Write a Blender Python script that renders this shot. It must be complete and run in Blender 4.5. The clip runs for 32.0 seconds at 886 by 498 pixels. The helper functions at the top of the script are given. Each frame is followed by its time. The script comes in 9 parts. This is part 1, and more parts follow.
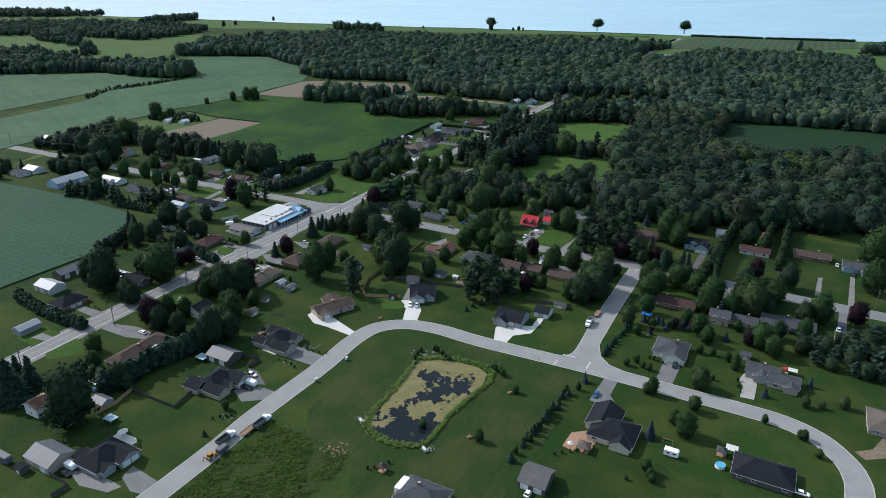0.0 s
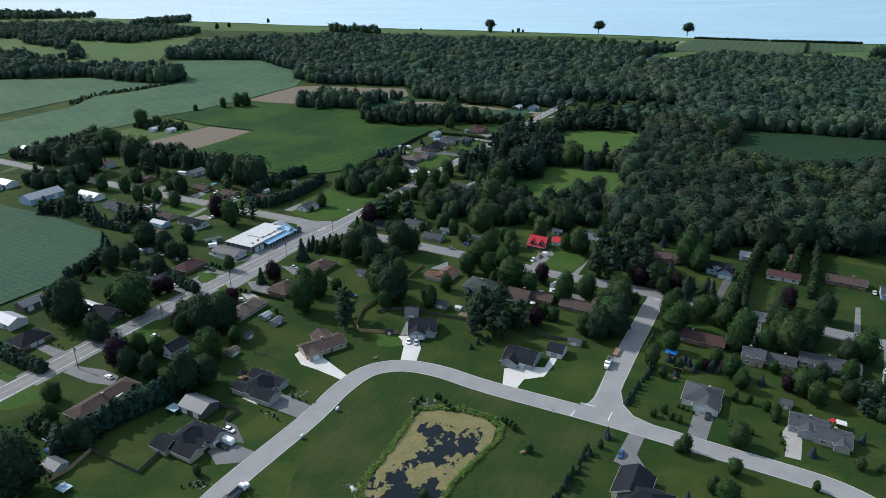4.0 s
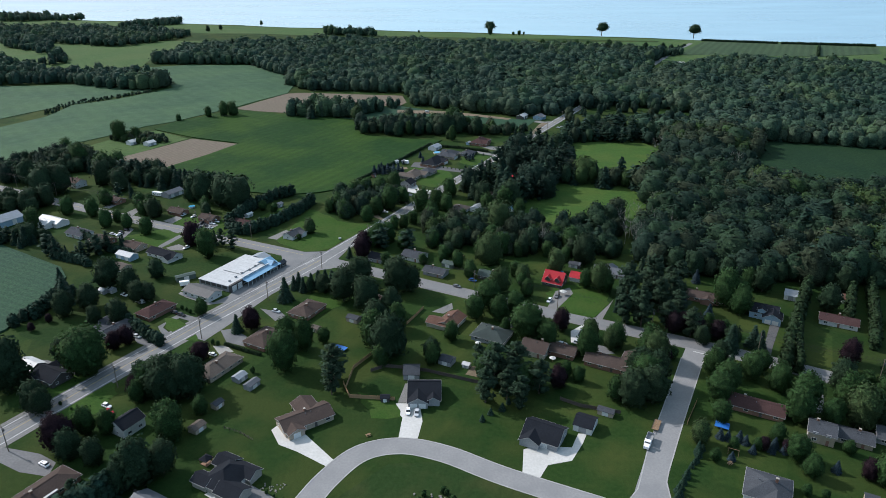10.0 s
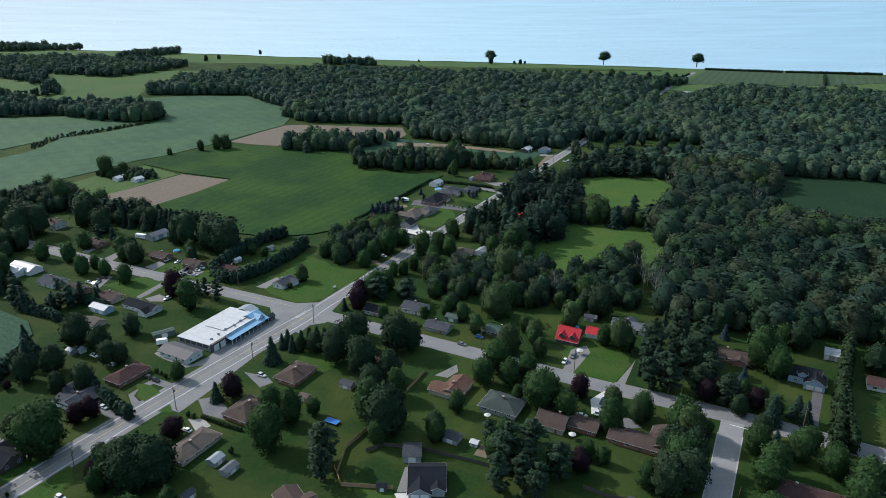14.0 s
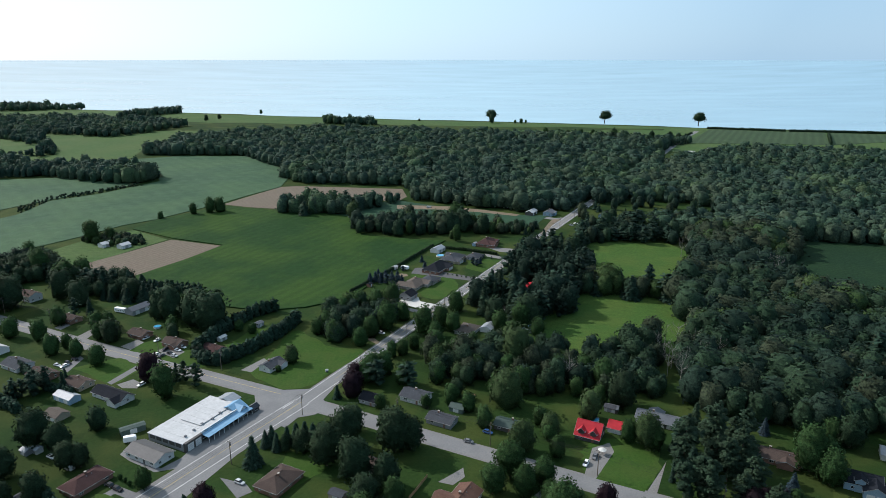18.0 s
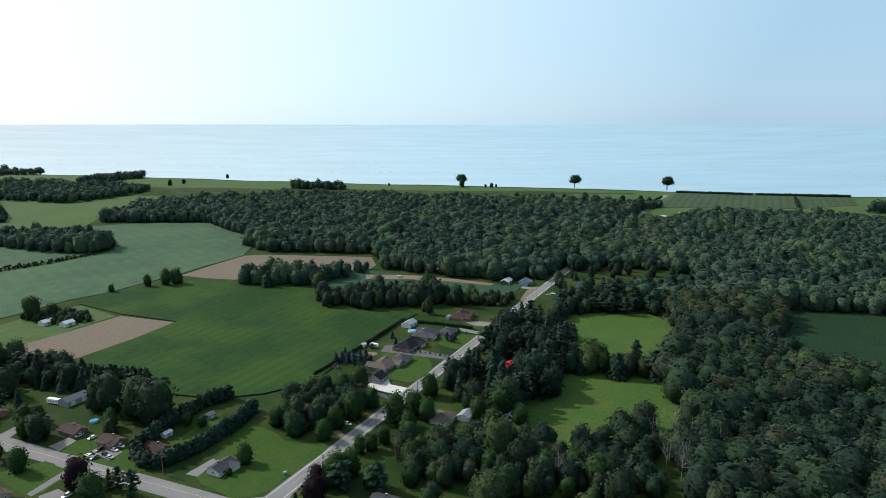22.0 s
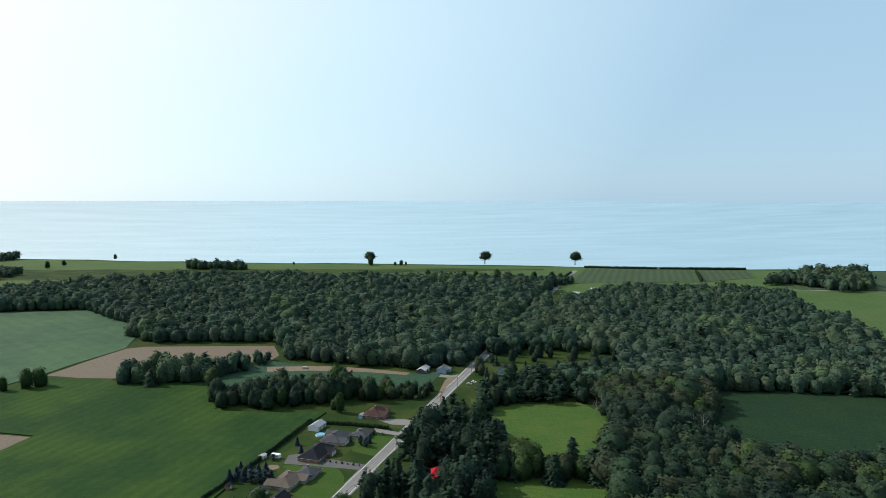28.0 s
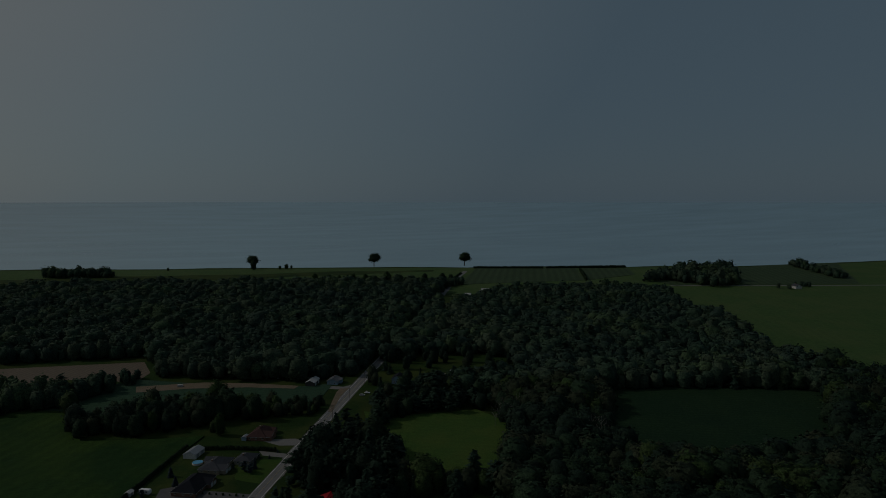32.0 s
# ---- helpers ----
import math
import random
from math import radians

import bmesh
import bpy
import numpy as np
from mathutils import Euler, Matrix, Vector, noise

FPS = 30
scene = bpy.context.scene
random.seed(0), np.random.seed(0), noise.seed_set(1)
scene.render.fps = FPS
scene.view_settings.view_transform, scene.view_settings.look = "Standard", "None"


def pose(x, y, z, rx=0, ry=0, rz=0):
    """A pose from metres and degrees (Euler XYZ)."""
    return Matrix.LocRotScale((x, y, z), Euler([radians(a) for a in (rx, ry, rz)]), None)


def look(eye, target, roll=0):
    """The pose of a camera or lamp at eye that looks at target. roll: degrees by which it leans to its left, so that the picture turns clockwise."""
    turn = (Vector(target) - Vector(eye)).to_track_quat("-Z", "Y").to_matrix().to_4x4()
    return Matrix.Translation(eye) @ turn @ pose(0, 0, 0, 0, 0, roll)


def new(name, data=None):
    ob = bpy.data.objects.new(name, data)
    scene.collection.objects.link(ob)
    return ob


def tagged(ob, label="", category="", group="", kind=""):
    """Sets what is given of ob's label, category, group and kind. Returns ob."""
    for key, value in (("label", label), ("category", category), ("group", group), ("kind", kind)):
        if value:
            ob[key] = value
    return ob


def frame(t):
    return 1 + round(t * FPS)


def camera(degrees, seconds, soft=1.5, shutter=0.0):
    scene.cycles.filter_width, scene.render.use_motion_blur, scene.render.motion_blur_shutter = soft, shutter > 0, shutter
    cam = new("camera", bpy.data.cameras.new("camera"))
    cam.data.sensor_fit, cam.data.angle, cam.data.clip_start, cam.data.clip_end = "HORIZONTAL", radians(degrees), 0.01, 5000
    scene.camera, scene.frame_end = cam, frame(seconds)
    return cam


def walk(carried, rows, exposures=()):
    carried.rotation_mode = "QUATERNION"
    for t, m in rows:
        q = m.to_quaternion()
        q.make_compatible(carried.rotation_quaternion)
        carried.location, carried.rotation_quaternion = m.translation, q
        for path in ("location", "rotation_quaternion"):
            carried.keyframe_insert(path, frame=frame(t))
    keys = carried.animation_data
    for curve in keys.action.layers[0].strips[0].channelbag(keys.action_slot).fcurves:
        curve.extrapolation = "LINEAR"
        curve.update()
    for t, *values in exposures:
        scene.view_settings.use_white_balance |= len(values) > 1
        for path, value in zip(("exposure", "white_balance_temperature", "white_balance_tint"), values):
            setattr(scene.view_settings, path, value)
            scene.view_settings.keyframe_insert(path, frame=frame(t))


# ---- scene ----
# one lens and one gliding flight, keyed once a second
cam = camera(67.0, 32.0, soft=0.85)
PATH = [
    (0.0, look((6.62, -10.15, 158.24), (6.32, 81.91, 119.18), 0.30)),
    (1.0, look((6.24, -1.18, 158.19), (6.04, 90.90, 119.19), 0.30)),
    (2.0, look((5.78, 7.66, 158.13), (5.63, 99.76, 119.18), 0.30)),
    (3.0, look((5.09, 16.53, 158.08), (5.04, 108.64, 119.15), 0.30)),
    (6.0, look((3.55, 43.26, 157.53), (3.75, 135.37, 118.58), 0.20)),
    (7.0, look((2.89, 52.11, 157.38), (3.19, 144.22, 118.45), 0.20)),
    (8.0, look((2.29, 60.70, 157.27), (2.69, 152.82, 118.36), 0.20)),
    (9.0, look((1.87, 69.27, 157.21), (2.22, 161.42, 118.37), 0.20)),
    (10.0, look((1.44, 77.94, 157.21), (1.84, 170.07, 118.35), 0.20)),
    (11.0, look((0.95, 86.61, 157.26), (1.35, 178.81, 118.56), 0.20)),
    (12.0, look((0.52, 95.20, 157.39), (0.97, 187.74, 119.48), 0.20)),
    (13.0, look((0.25, 103.72, 157.54), (0.65, 196.72, 120.79), 0.10)),
    (16.0, look((-1.45, 129.64, 158.11), (-1.00, 224.47, 126.35), 0.10)),
    (17.0, look((-1.69, 137.97, 158.36), (-1.24, 233.47, 128.71), 0.10)),
    (18.0, look((-1.71, 146.23, 158.71), (-1.31, 242.33, 131.06), 0.00)),
    (19.0, look((-1.83, 154.41, 159.00), (-1.18, 251.09, 133.46), 0.00)),
    (20.0, look((-1.95, 162.55, 159.28), (-0.60, 259.73, 135.74), 0.00)),
    (21.0, look((-2.23, 170.63, 159.54), (1.12, 268.26, 138.14), 0.10)),
    (22.0, look((-2.77, 178.85, 159.79), (2.14, 276.96, 141.04), 0.10)),
    (23.0, look((-3.53, 187.07, 160.01), (3.18, 285.70, 144.96), 0.00)),
    (24.0, look((-3.96, 195.37, 160.23), (5.14, 294.34, 149.13), 0.10)),
    (25.0, look((-4.04, 203.34, 160.40), (7.02, 302.42, 152.60), 0.10)),
    (28.0, look((-3.54, 224.85, 161.16), (15.22, 322.77, 153.50), 0.10)),
    (29.0, look((-2.91, 231.55, 161.28), (19.13, 328.79, 153.63), -0.00)),
    (30.0, look((-2.08, 238.15, 161.31), (23.42, 334.55, 153.76), 0.00)),
    (31.0, look((-1.42, 244.69, 161.33), (29.33, 339.54, 153.73), -0.10)),
    (32.0, look((-0.86, 251.26, 161.34), (34.09, 344.65, 153.79), 0.00)),
]
EXPOSURES = [(0.0, 0.0, 6100, 14), (13.0, 0.0, 6100, 14), (20.0, 0.0, 6400, 13), (28.4, 0.0, 6680, 12), (29.0, -0.25, 6680, 12), (29.6, -0.65, 6680, 12),
             (30.2, -1.08, 6680, 12), (30.8, -1.65, 6680, 12), (31.4, -2.4, 6680, 12), (32.0, -3.2, 6680, 12)]
walk(cam, PATH, EXPOSURES)

# ---- world and sun ----
SUN_AZ, SUN_EL = radians(-62), radians(38)      # azimuth from +y, to the left
world = bpy.data.worlds.new("sky")
scene.world = world
world.use_nodes = True
wn = world.node_tree
sky = wn.nodes.new("ShaderNodeTexSky")
sky.sky_type = "NISHITA"
sky.sun_disc = False
sky.sun_elevation, sky.sun_rotation = SUN_EL, SUN_AZ
sky.air_density, sky.dust_density, sky.ozone_density = 1.0, 0.7, 1.5
haze = wn.nodes.new("ShaderNodeMix")            # summer haze pales the whole sky, most of all towards the sun
haze.data_type, haze.blend_type = "RGBA", "MIX"
high = wn.nodes.new("ShaderNodeMapRange")        # the haze thins out overhead
high.inputs["From Min"].default_value, high.inputs["From Max"].default_value = 0.22, 0.75
high.inputs["To Min"].default_value, high.inputs["To Max"].default_value = 0.86, 0.62
towards = wn.nodes.new("ShaderNodeVectorMath")
towards.operation = "DOT_PRODUCT"
towards.inputs[1].default_value = (math.sin(SUN_AZ) * math.cos(SUN_EL), math.cos(SUN_AZ) * math.cos(SUN_EL), math.sin(SUN_EL))
dome, split = wn.nodes.new("ShaderNodeTexCoord"), wn.nodes.new("ShaderNodeSeparateXYZ")
wn.links.new(dome.outputs["Generated"], towards.inputs[0])
wn.links.new(dome.outputs["Generated"], split.inputs[0])
wn.links.new(split.outputs["Z"], high.inputs["Value"])
wn.links.new(high.outputs[0], haze.inputs[0])
glow = wn.nodes.new("ShaderNodeValToRGB")
glow.color_ramp.elements[0].position, glow.color_ramp.elements[0].color = 0.05, (2.7, 4.3, 5.6, 1)
glow.color_ramp.elements[1].position, glow.color_ramp.elements[1].color = 0.80, (7.4, 7.7, 7.4, 1)
mid_glow = glow.color_ramp.elements.new(0.45)
mid_glow.color = (4.6, 6.35, 7.3, 1)
wn.links.new(towards.outputs["Value"], glow.inputs["Fac"])
wn.links.new(sky.outputs[0], haze.inputs[6])
wn.links.new(glow.outputs["Color"], haze.inputs[7])
bg = wn.nodes["Background"]
bg.inputs["Strength"].default_value = 0.15
wn.links.new(haze.outputs[2], bg.inputs["Color"])
sun = new("sun", bpy.data.lights.new("sun", "SUN"))
sun.data.energy, sun.data.angle, sun.data.color = 4.9, radians(0.6), (1.0, 0.95, 0.88)
way = Vector((math.sin(SUN_AZ) * math.cos(SUN_EL), math.cos(SUN_AZ) * math.cos(SUN_EL), math.sin(SUN_EL)))
sun.matrix_world = look(way * 800, (0, 0, 0))


# ---- materials ----
def material(name, low, high, size=1.0, rough=0.8, bump=0.3, big=None, big_size=14.0, big_mix=0.45, metal=0.0, stripes=0.0,
             stripe_turn=0.0, stripe_mix=0.3, vary=0.0, island=0.0, world_space=True, spec=0.3, translucent=0.0, lots=0.0, speckle=0.0, fleck=1.0):
    """Two scales of noise between two tones, a third tone in large patches, rows or seams at a given spacing, and fine relief."""
    m = bpy.data.materials.new(name)
    m.use_nodes = True
    n, link = m.node_tree.nodes, m.node_tree.links.new
    b = n["Principled BSDF"]
    b.inputs["Roughness"].default_value, b.inputs["Metallic"].default_value = rough, metal
    b.inputs["Specular IOR Level"].default_value = spec
    where = n.new("ShaderNodeNewGeometry").outputs["Position"] if world_space else n.new("ShaderNodeTexCoord").outputs["Object"]
    fine = n.new("ShaderNodeTexNoise")
    fine.inputs["Scale"].default_value, fine.inputs["Detail"].default_value = 1.0 / size, 5.0
    link(where, fine.inputs["Vector"])
    ramp = n.new("ShaderNodeValToRGB")
    ramp.color_ramp.elements[0].position, ramp.color_ramp.elements[1].position = 0.32, 0.68
    ramp.color_ramp.elements[0].color, ramp.color_ramp.elements[1].color = (*low, 1), (*high, 1)
    link(fine.outputs["Fac"], ramp.inputs["Fac"])
    colour = ramp.outputs["Color"]

    def mix(a, c, fac, mode="MIX"):
        x = n.new("ShaderNodeMix")
        x.data_type, x.blend_type = "RGBA", mode
        link(a, x.inputs[6])
        if isinstance(c, tuple):
            x.inputs[7].default_value = (*c, 1)
        else:
            link(c, x.inputs[7])
        if isinstance(fac, float):
            x.inputs[0].default_value = fac
        else:
            link(fac, x.inputs[0])
        return x.outputs[2]

    def math_node(op, a, c):
        x = n.new("ShaderNodeMath")
        x.operation = op
        link(a, x.inputs[0])
        x.inputs[1].default_value = c
        return x.outputs[0]

    if big:
        patches = n.new("ShaderNodeTexNoise")
        patches.inputs["Scale"].default_value, patches.inputs["Detail"].default_value = 1.0 / big_size, 4.0
        link(where, patches.inputs["Vector"])
        r = n.new("ShaderNodeValToRGB")
        r.color_ramp.elements[0].position, r.color_ramp.elements[1].position = 0.42, 0.62
        link(patches.outputs["Fac"], r.inputs["Fac"])
        colour = mix(colour, big, math_node("MULTIPLY", r.outputs["Color"], big_mix))
    if stripes:
        turn = n.new("ShaderNodeMapping")
        turn.inputs["Rotation"].default_value = (0, 0, stripe_turn)
        link(where, turn.inputs["Vector"])
        wave = n.new("ShaderNodeTexWave")
        wave.inputs["Scale"].default_value, wave.inputs["Distortion"].default_value = 0.314 / stripes, 1.2
        wave.inputs["Detail"].default_value, wave.inputs["Detail Scale"].default_value = 2.0, 0.6
        link(turn.outputs[0], wave.inputs["Vector"])
        colour = mix(colour, tuple(c * 0.55 for c in low), math_node("MULTIPLY", wave.outputs["Fac"], stripe_mix))
    if lots:
        turn = n.new("ShaderNodeMapping")
        turn.inputs["Rotation"].default_value = (0, 0, radians(28))
        link(where, turn.inputs["Vector"])
        yard, r = n.new("ShaderNodeTexVoronoi"), n.new("ShaderNodeValToRGB")
        yard.distance = "CHEBYCHEV"
        yard.inputs["Scale"].default_value = 1.0 / lots
        link(turn.outputs[0], yard.inputs["Vector"])
        r.color_ramp.elements[0].color, r.color_ramp.elements[1].color = (0.72, 0.80, 0.78, 1), (1.32, 1.22, 1.12, 1)
        link(yard.outputs["Color"], r.inputs["Fac"])
        colour = mix(colour, r.outputs["Color"], 1.0, "MULTIPLY")
    if speckle:                                   # leaf clumps: fine light and dark tufts with relief
        tuft, r = n.new("ShaderNodeTexNoise"), n.new("ShaderNodeValToRGB")
        tuft.inputs["Scale"].default_value, tuft.inputs["Detail"].default_value = 1.0 / speckle, 3.0
        tuft.inputs["Roughness"].default_value = 0.65
        link(where, tuft.inputs["Vector"])
        r.color_ramp.elements[0].position, r.color_ramp.elements[1].position = 0.34, 0.68
        r.color_ramp.elements[0].color, r.color_ramp.elements[1].color = (0.40, 0.43, 0.50, 1), (1.62, 1.56, 1.38, 1)
        link(tuft.outputs["Fac"], r.inputs["Fac"])
        colour = mix(colour, r.outputs["Color"], fleck, "MULTIPLY")
        relief = n.new("ShaderNodeBump")
        relief.inputs["Strength"].default_value, relief.inputs["Distance"].default_value = 0.9, speckle * 0.5
        link(tuft.outputs["Fac"], relief.inputs["Height"])
        link(relief.outputs[0], b.inputs["Normal"])
    if vary or island:
        hsv = n.new("ShaderNodeHueSaturation")
        source = n.new("ShaderNodeObjectInfo").outputs["Random"] if vary else n.new("ShaderNodeNewGeometry").outputs["Random Per Island"]
        span = vary or island
        value = n.new("ShaderNodeMapRange")
        value.inputs["To Min"].default_value, value.inputs["To Max"].default_value = 1 - span, 1 + span
        link(source, value.inputs["Value"])
        link(value.outputs[0], hsv.inputs["Value"])
        hue = n.new("ShaderNodeMapRange")
        hue.inputs["To Min"].default_value, hue.inputs["To Max"].default_value = 0.5 - span * 0.05, 0.5 + span * 0.04
        link(source, hue.inputs["Value"])
        link(hue.outputs[0], hsv.inputs["Hue"])
        link(colour, hsv.inputs["Color"])
        colour = hsv.outputs["Color"]
    link(colour, b.inputs["Base Color"])
    if bump:
        relief = n.new("ShaderNodeBump")
        relief.inputs["Strength"].default_value, relief.inputs["Distance"].default_value = bump, size * 0.35
        link(fine.outputs["Fac"], relief.inputs["Height"])
        link(relief.outputs[0], b.inputs["Normal"])
    if translucent:
        thin, both = n.new("ShaderNodeBsdfTranslucent"), n.new("ShaderNodeMixShader")
        link(colour, thin.inputs["Color"])
        both.inputs[0].default_value = translucent
        link(b.outputs[0], both.inputs[1])
        link(thin.outputs[0], both.inputs[2])
        link(both.outputs[0], n["Material Output"].inputs["Surface"])
    return m


ROW = radians(-62)
M = {
    "lawn": material("mown lawn", (0.0126, 0.0319, 0.0081), (0.0194, 0.0426, 0.0110), 1.6, 0.9, 0.4, (0.0433, 0.0557, 0.0156), 26, 0.6, lots=38.0, spec=0.06, speckle=0.3, fleck=0.35),
    "bright_lawn": material("fresh bright lawn", (0.0247, 0.0599, 0.0113), (0.0356, 0.0735, 0.0146), 1.6, 0.9, 0.4, (0.0452, 0.0708, 0.0178), 12, 0.5, spec=0.06, speckle=0.4, fleck=0.35),
    "mown": material("striped mown grass", (0.0146, 0.0334, 0.0091), (0.0221, 0.0446, 0.0130), 1.4, 0.9, 0.4, (0.0459, 0.0524, 0.0184), 22, 0.65, stripes=4.0, stripe_turn=radians(28), stripe_mix=0.12, spec=0.06, speckle=0.3, fleck=0.35),
    "rough_grass": material("rough tall grass", (0.0131, 0.0279, 0.0074), (0.0361, 0.0558, 0.0156), 1.1, 0.95, 0.9, (0.0279, 0.0344, 0.0131), 9, 0.6, spec=0.06),
    "beans": material("green soybean field", (0.0116, 0.0375, 0.0102), (0.0169, 0.0472, 0.0131), 5.0, 0.85, 0.3, (0.0428, 0.0814, 0.0142), 60, 0.5, stripes=9.0, stripe_turn=radians(28), stripe_mix=0.2, spec=0.05, speckle=0.7, fleck=0.55),
    "row_crop": material("pale green crop in rows", (0.0394, 0.0672, 0.0328), (0.0508, 0.082, 0.0394), 3.0, 0.85, 0.3, (0.0328, 0.0607, 0.0295), 40, 0.5, stripes=13.0, stripe_turn=radians(28), stripe_mix=0.55, spec=0.08, speckle=1.5, fleck=0.55),
    "pale_crop": material("pale blue-green bean field", (0.034, 0.074, 0.042), (0.048, 0.094, 0.053), 14.0, 0.85, 0.3, (0.058, 0.108, 0.053), 70, 0.6, stripes=16.0, stripe_turn=radians(-40), stripe_mix=0.14, spec=0.08, speckle=0.9, fleck=0.55),
    "pasture": material("pasture", (0.0390, 0.0800, 0.0240), (0.0540, 0.0980, 0.0310), 6.0, 0.9, 0.5, (0.0660, 0.0980, 0.0340), 60, 0.6, stripes=11.0, stripe_turn=radians(28), stripe_mix=0.1, spec=0.08, speckle=1.0, fleck=0.4),
    "meadow": material("lush hay meadow", (0.0332, 0.0748, 0.0170), (0.0483, 0.0963, 0.0220), 2.0, 0.9, 0.5, (0.0663, 0.0963, 0.0229), 24, 0.5, stripes=6.0, stripe_turn=ROW, stripe_mix=0.12, spec=0.06, speckle=0.8, fleck=0.55),
    "dark_crop": material("dark green crop", (0.0096, 0.0271, 0.0133), (0.0140, 0.0353, 0.0166), 2.0, 0.9, 0.5, (0.0192, 0.0426, 0.0166), 40, 0.4, stripes=5.0, stripe_turn=ROW, stripe_mix=0.25, spec=0.06, speckle=1.2, fleck=0.55),
    "soil": material("bare brown soil", (0.1025, 0.0804, 0.0574), (0.1435, 0.1148, 0.0853), 2.0, 0.95, 0.5, (0.1148, 0.1, 0.0689), 30, 0.5, stripes=4.5, stripe_turn=radians(28), stripe_mix=0.25),
    "asphalt": material("worn grey asphalt", (0.1410, 0.1434, 0.1443), (0.1763, 0.1777, 0.1761), 0.8, 0.85, 0.15, (0.1164, 0.1191, 0.1227), 11, 0.5),
    "drive_asphalt": material("grey asphalt driveway", (0.112, 0.114, 0.117), (0.146, 0.147, 0.148), 0.8, 0.85, 0.15, (0.092, 0.094, 0.097), 7, 0.5),
    "street": material("light chip-seal street", (0.1927, 0.1935, 0.1935), (0.2296, 0.2288, 0.2247), 0.8, 0.85, 0.15, (0.164, 0.1656, 0.1689), 9, 0.5),
    "gravel": material("pale gravel", (0.1230, 0.1225, 0.1187), (0.1968, 0.1943, 0.1877), 0.5, 0.95, 0.5, (0.1394, 0.1368, 0.1284), 7, 0.5),
    "black_drive": material("dark asphalt driveway", (0.0574, 0.059, 0.0623), (0.0861, 0.0869, 0.0886), 0.7, 0.85, 0.2, (0.0984, 0.0968, 0.0918), 6, 0.4),
    "concrete": material("pale concrete", (0.4264, 0.4182, 0.3936), (0.5084, 0.5002, 0.4756), 0.9, 0.8, 0.1, (0.369, 0.3608, 0.3362), 8, 0.4),
    "soy": material("level soybean field", (0.023, 0.0558, 0.0354), (0.0303, 0.0689, 0.0432), 3.0, 0.85, 0.5, (0.0328, 0.0738, 0.0377), 60, 0.5, stripes=4.0, stripe_turn=ROW, stripe_mix=0.25, spec=0.08, speckle=0.9, fleck=0.55),
    "drive_grey": material("buff paving", (0.246, 0.2378, 0.2214), (0.3116, 0.3034, 0.2829), 0.9, 0.85, 0.1, (0.2132, 0.205, 0.1886), 6, 0.4),
    "dirt": material("trodden dirt", (0.123, 0.0918, 0.064), (0.1804, 0.1394, 0.0984), 1.2, 0.95, 0.4, (0.0984, 0.0902, 0.0492), 6, 0.5),
    "leaf": material("summer leaves", (0.0194, 0.0446, 0.0155), (0.0324, 0.0744, 0.0259), 2.2, 0.8, 0.0, (0.0418, 0.0794, 0.0281), 30, 0.45, island=0.24, translucent=0.25, spec=0.08, speckle=0.38),
    "wood_leaf": material("forest leaves", (0.0145, 0.0314, 0.0177), (0.0241, 0.0524, 0.0293), 10.0, 0.8, 0.0, (0.0312, 0.0559, 0.0319), 42, 0.45, island=0.15, translucent=0.15, spec=0.08, speckle=0.8),
    "wood_light": material("bright forest leaves", (0.0232, 0.0447, 0.0162), (0.0387, 0.0745, 0.0270), 10.0, 0.8, 0.0, (0.0501, 0.0794, 0.0293), 42, 0.45, island=0.15, translucent=0.2, spec=0.08, speckle=0.8),
    "wood_olive": material("olive forest leaves", (0.0206, 0.0314, 0.0189), (0.0345, 0.0524, 0.0316), 10.0, 0.8, 0.0, (0.0445, 0.0559, 0.0341), 42, 0.45, island=0.15, translucent=0.15, spec=0.08, speckle=0.8),
    "wood_dark": material("deep green forest leaves", (0.0096, 0.0216, 0.0152), (0.0160, 0.0361, 0.0252), 10.0, 0.8, 0.0, (0.0207, 0.0385, 0.0273), 42, 0.45, island=0.15, translucent=0.12, spec=0.08, speckle=0.8),
    # distance haze put into the colour: paler, bluer copies of the forest leaves
    "hazed_leaf": material("hazed forest leaves", (0.0248, 0.0503, 0.0334), (0.0414, 0.0836, 0.0559), 12.0, 0.8, 0.0, (0.0535, 0.0891, 0.0606), 55, 0.45, island=0.08, translucent=0.2, spec=0.08, speckle=1.2),
    "hazed_light": material("hazed bright forest leaves", (0.0343, 0.0623, 0.0332), (0.0571, 0.1039, 0.0554), 12.0, 0.8, 0.0, (0.0736, 0.1108, 0.0600), 55, 0.45, island=0.08, translucent=0.2, spec=0.08, speckle=1.2),
    "hazed_olive": material("hazed olive forest leaves", (0.0307, 0.0521, 0.0344), (0.0512, 0.0870, 0.0575), 12.0, 0.8, 0.0, (0.0661, 0.0927, 0.0622), 55, 0.45, island=0.08, translucent=0.2, spec=0.08, speckle=1.2),
    "hazed_dark": material("hazed deep green forest leaves", (0.0196, 0.0393, 0.0299), (0.0324, 0.0655, 0.0499), 12.0, 0.8, 0.0, (0.0420, 0.0699, 0.0540), 55, 0.45, island=0.08, translucent=0.15, spec=0.08, speckle=1.2),
    "needle": material("dark conifer needles", (0.0120, 0.0279, 0.0195), (0.0200, 0.0465, 0.0320), 1.6, 0.8, 0.0, (0.0262, 0.0496, 0.0340), 20, 0.45, island=0.3, translucent=0.08, spec=0.08, speckle=0.5),
    "bark": material("grey-brown bark", (0.0574, 0.0451, 0.0344), (0.1148, 0.0943, 0.0738), 0.5, 0.95, 0.6, world_space=False),
}


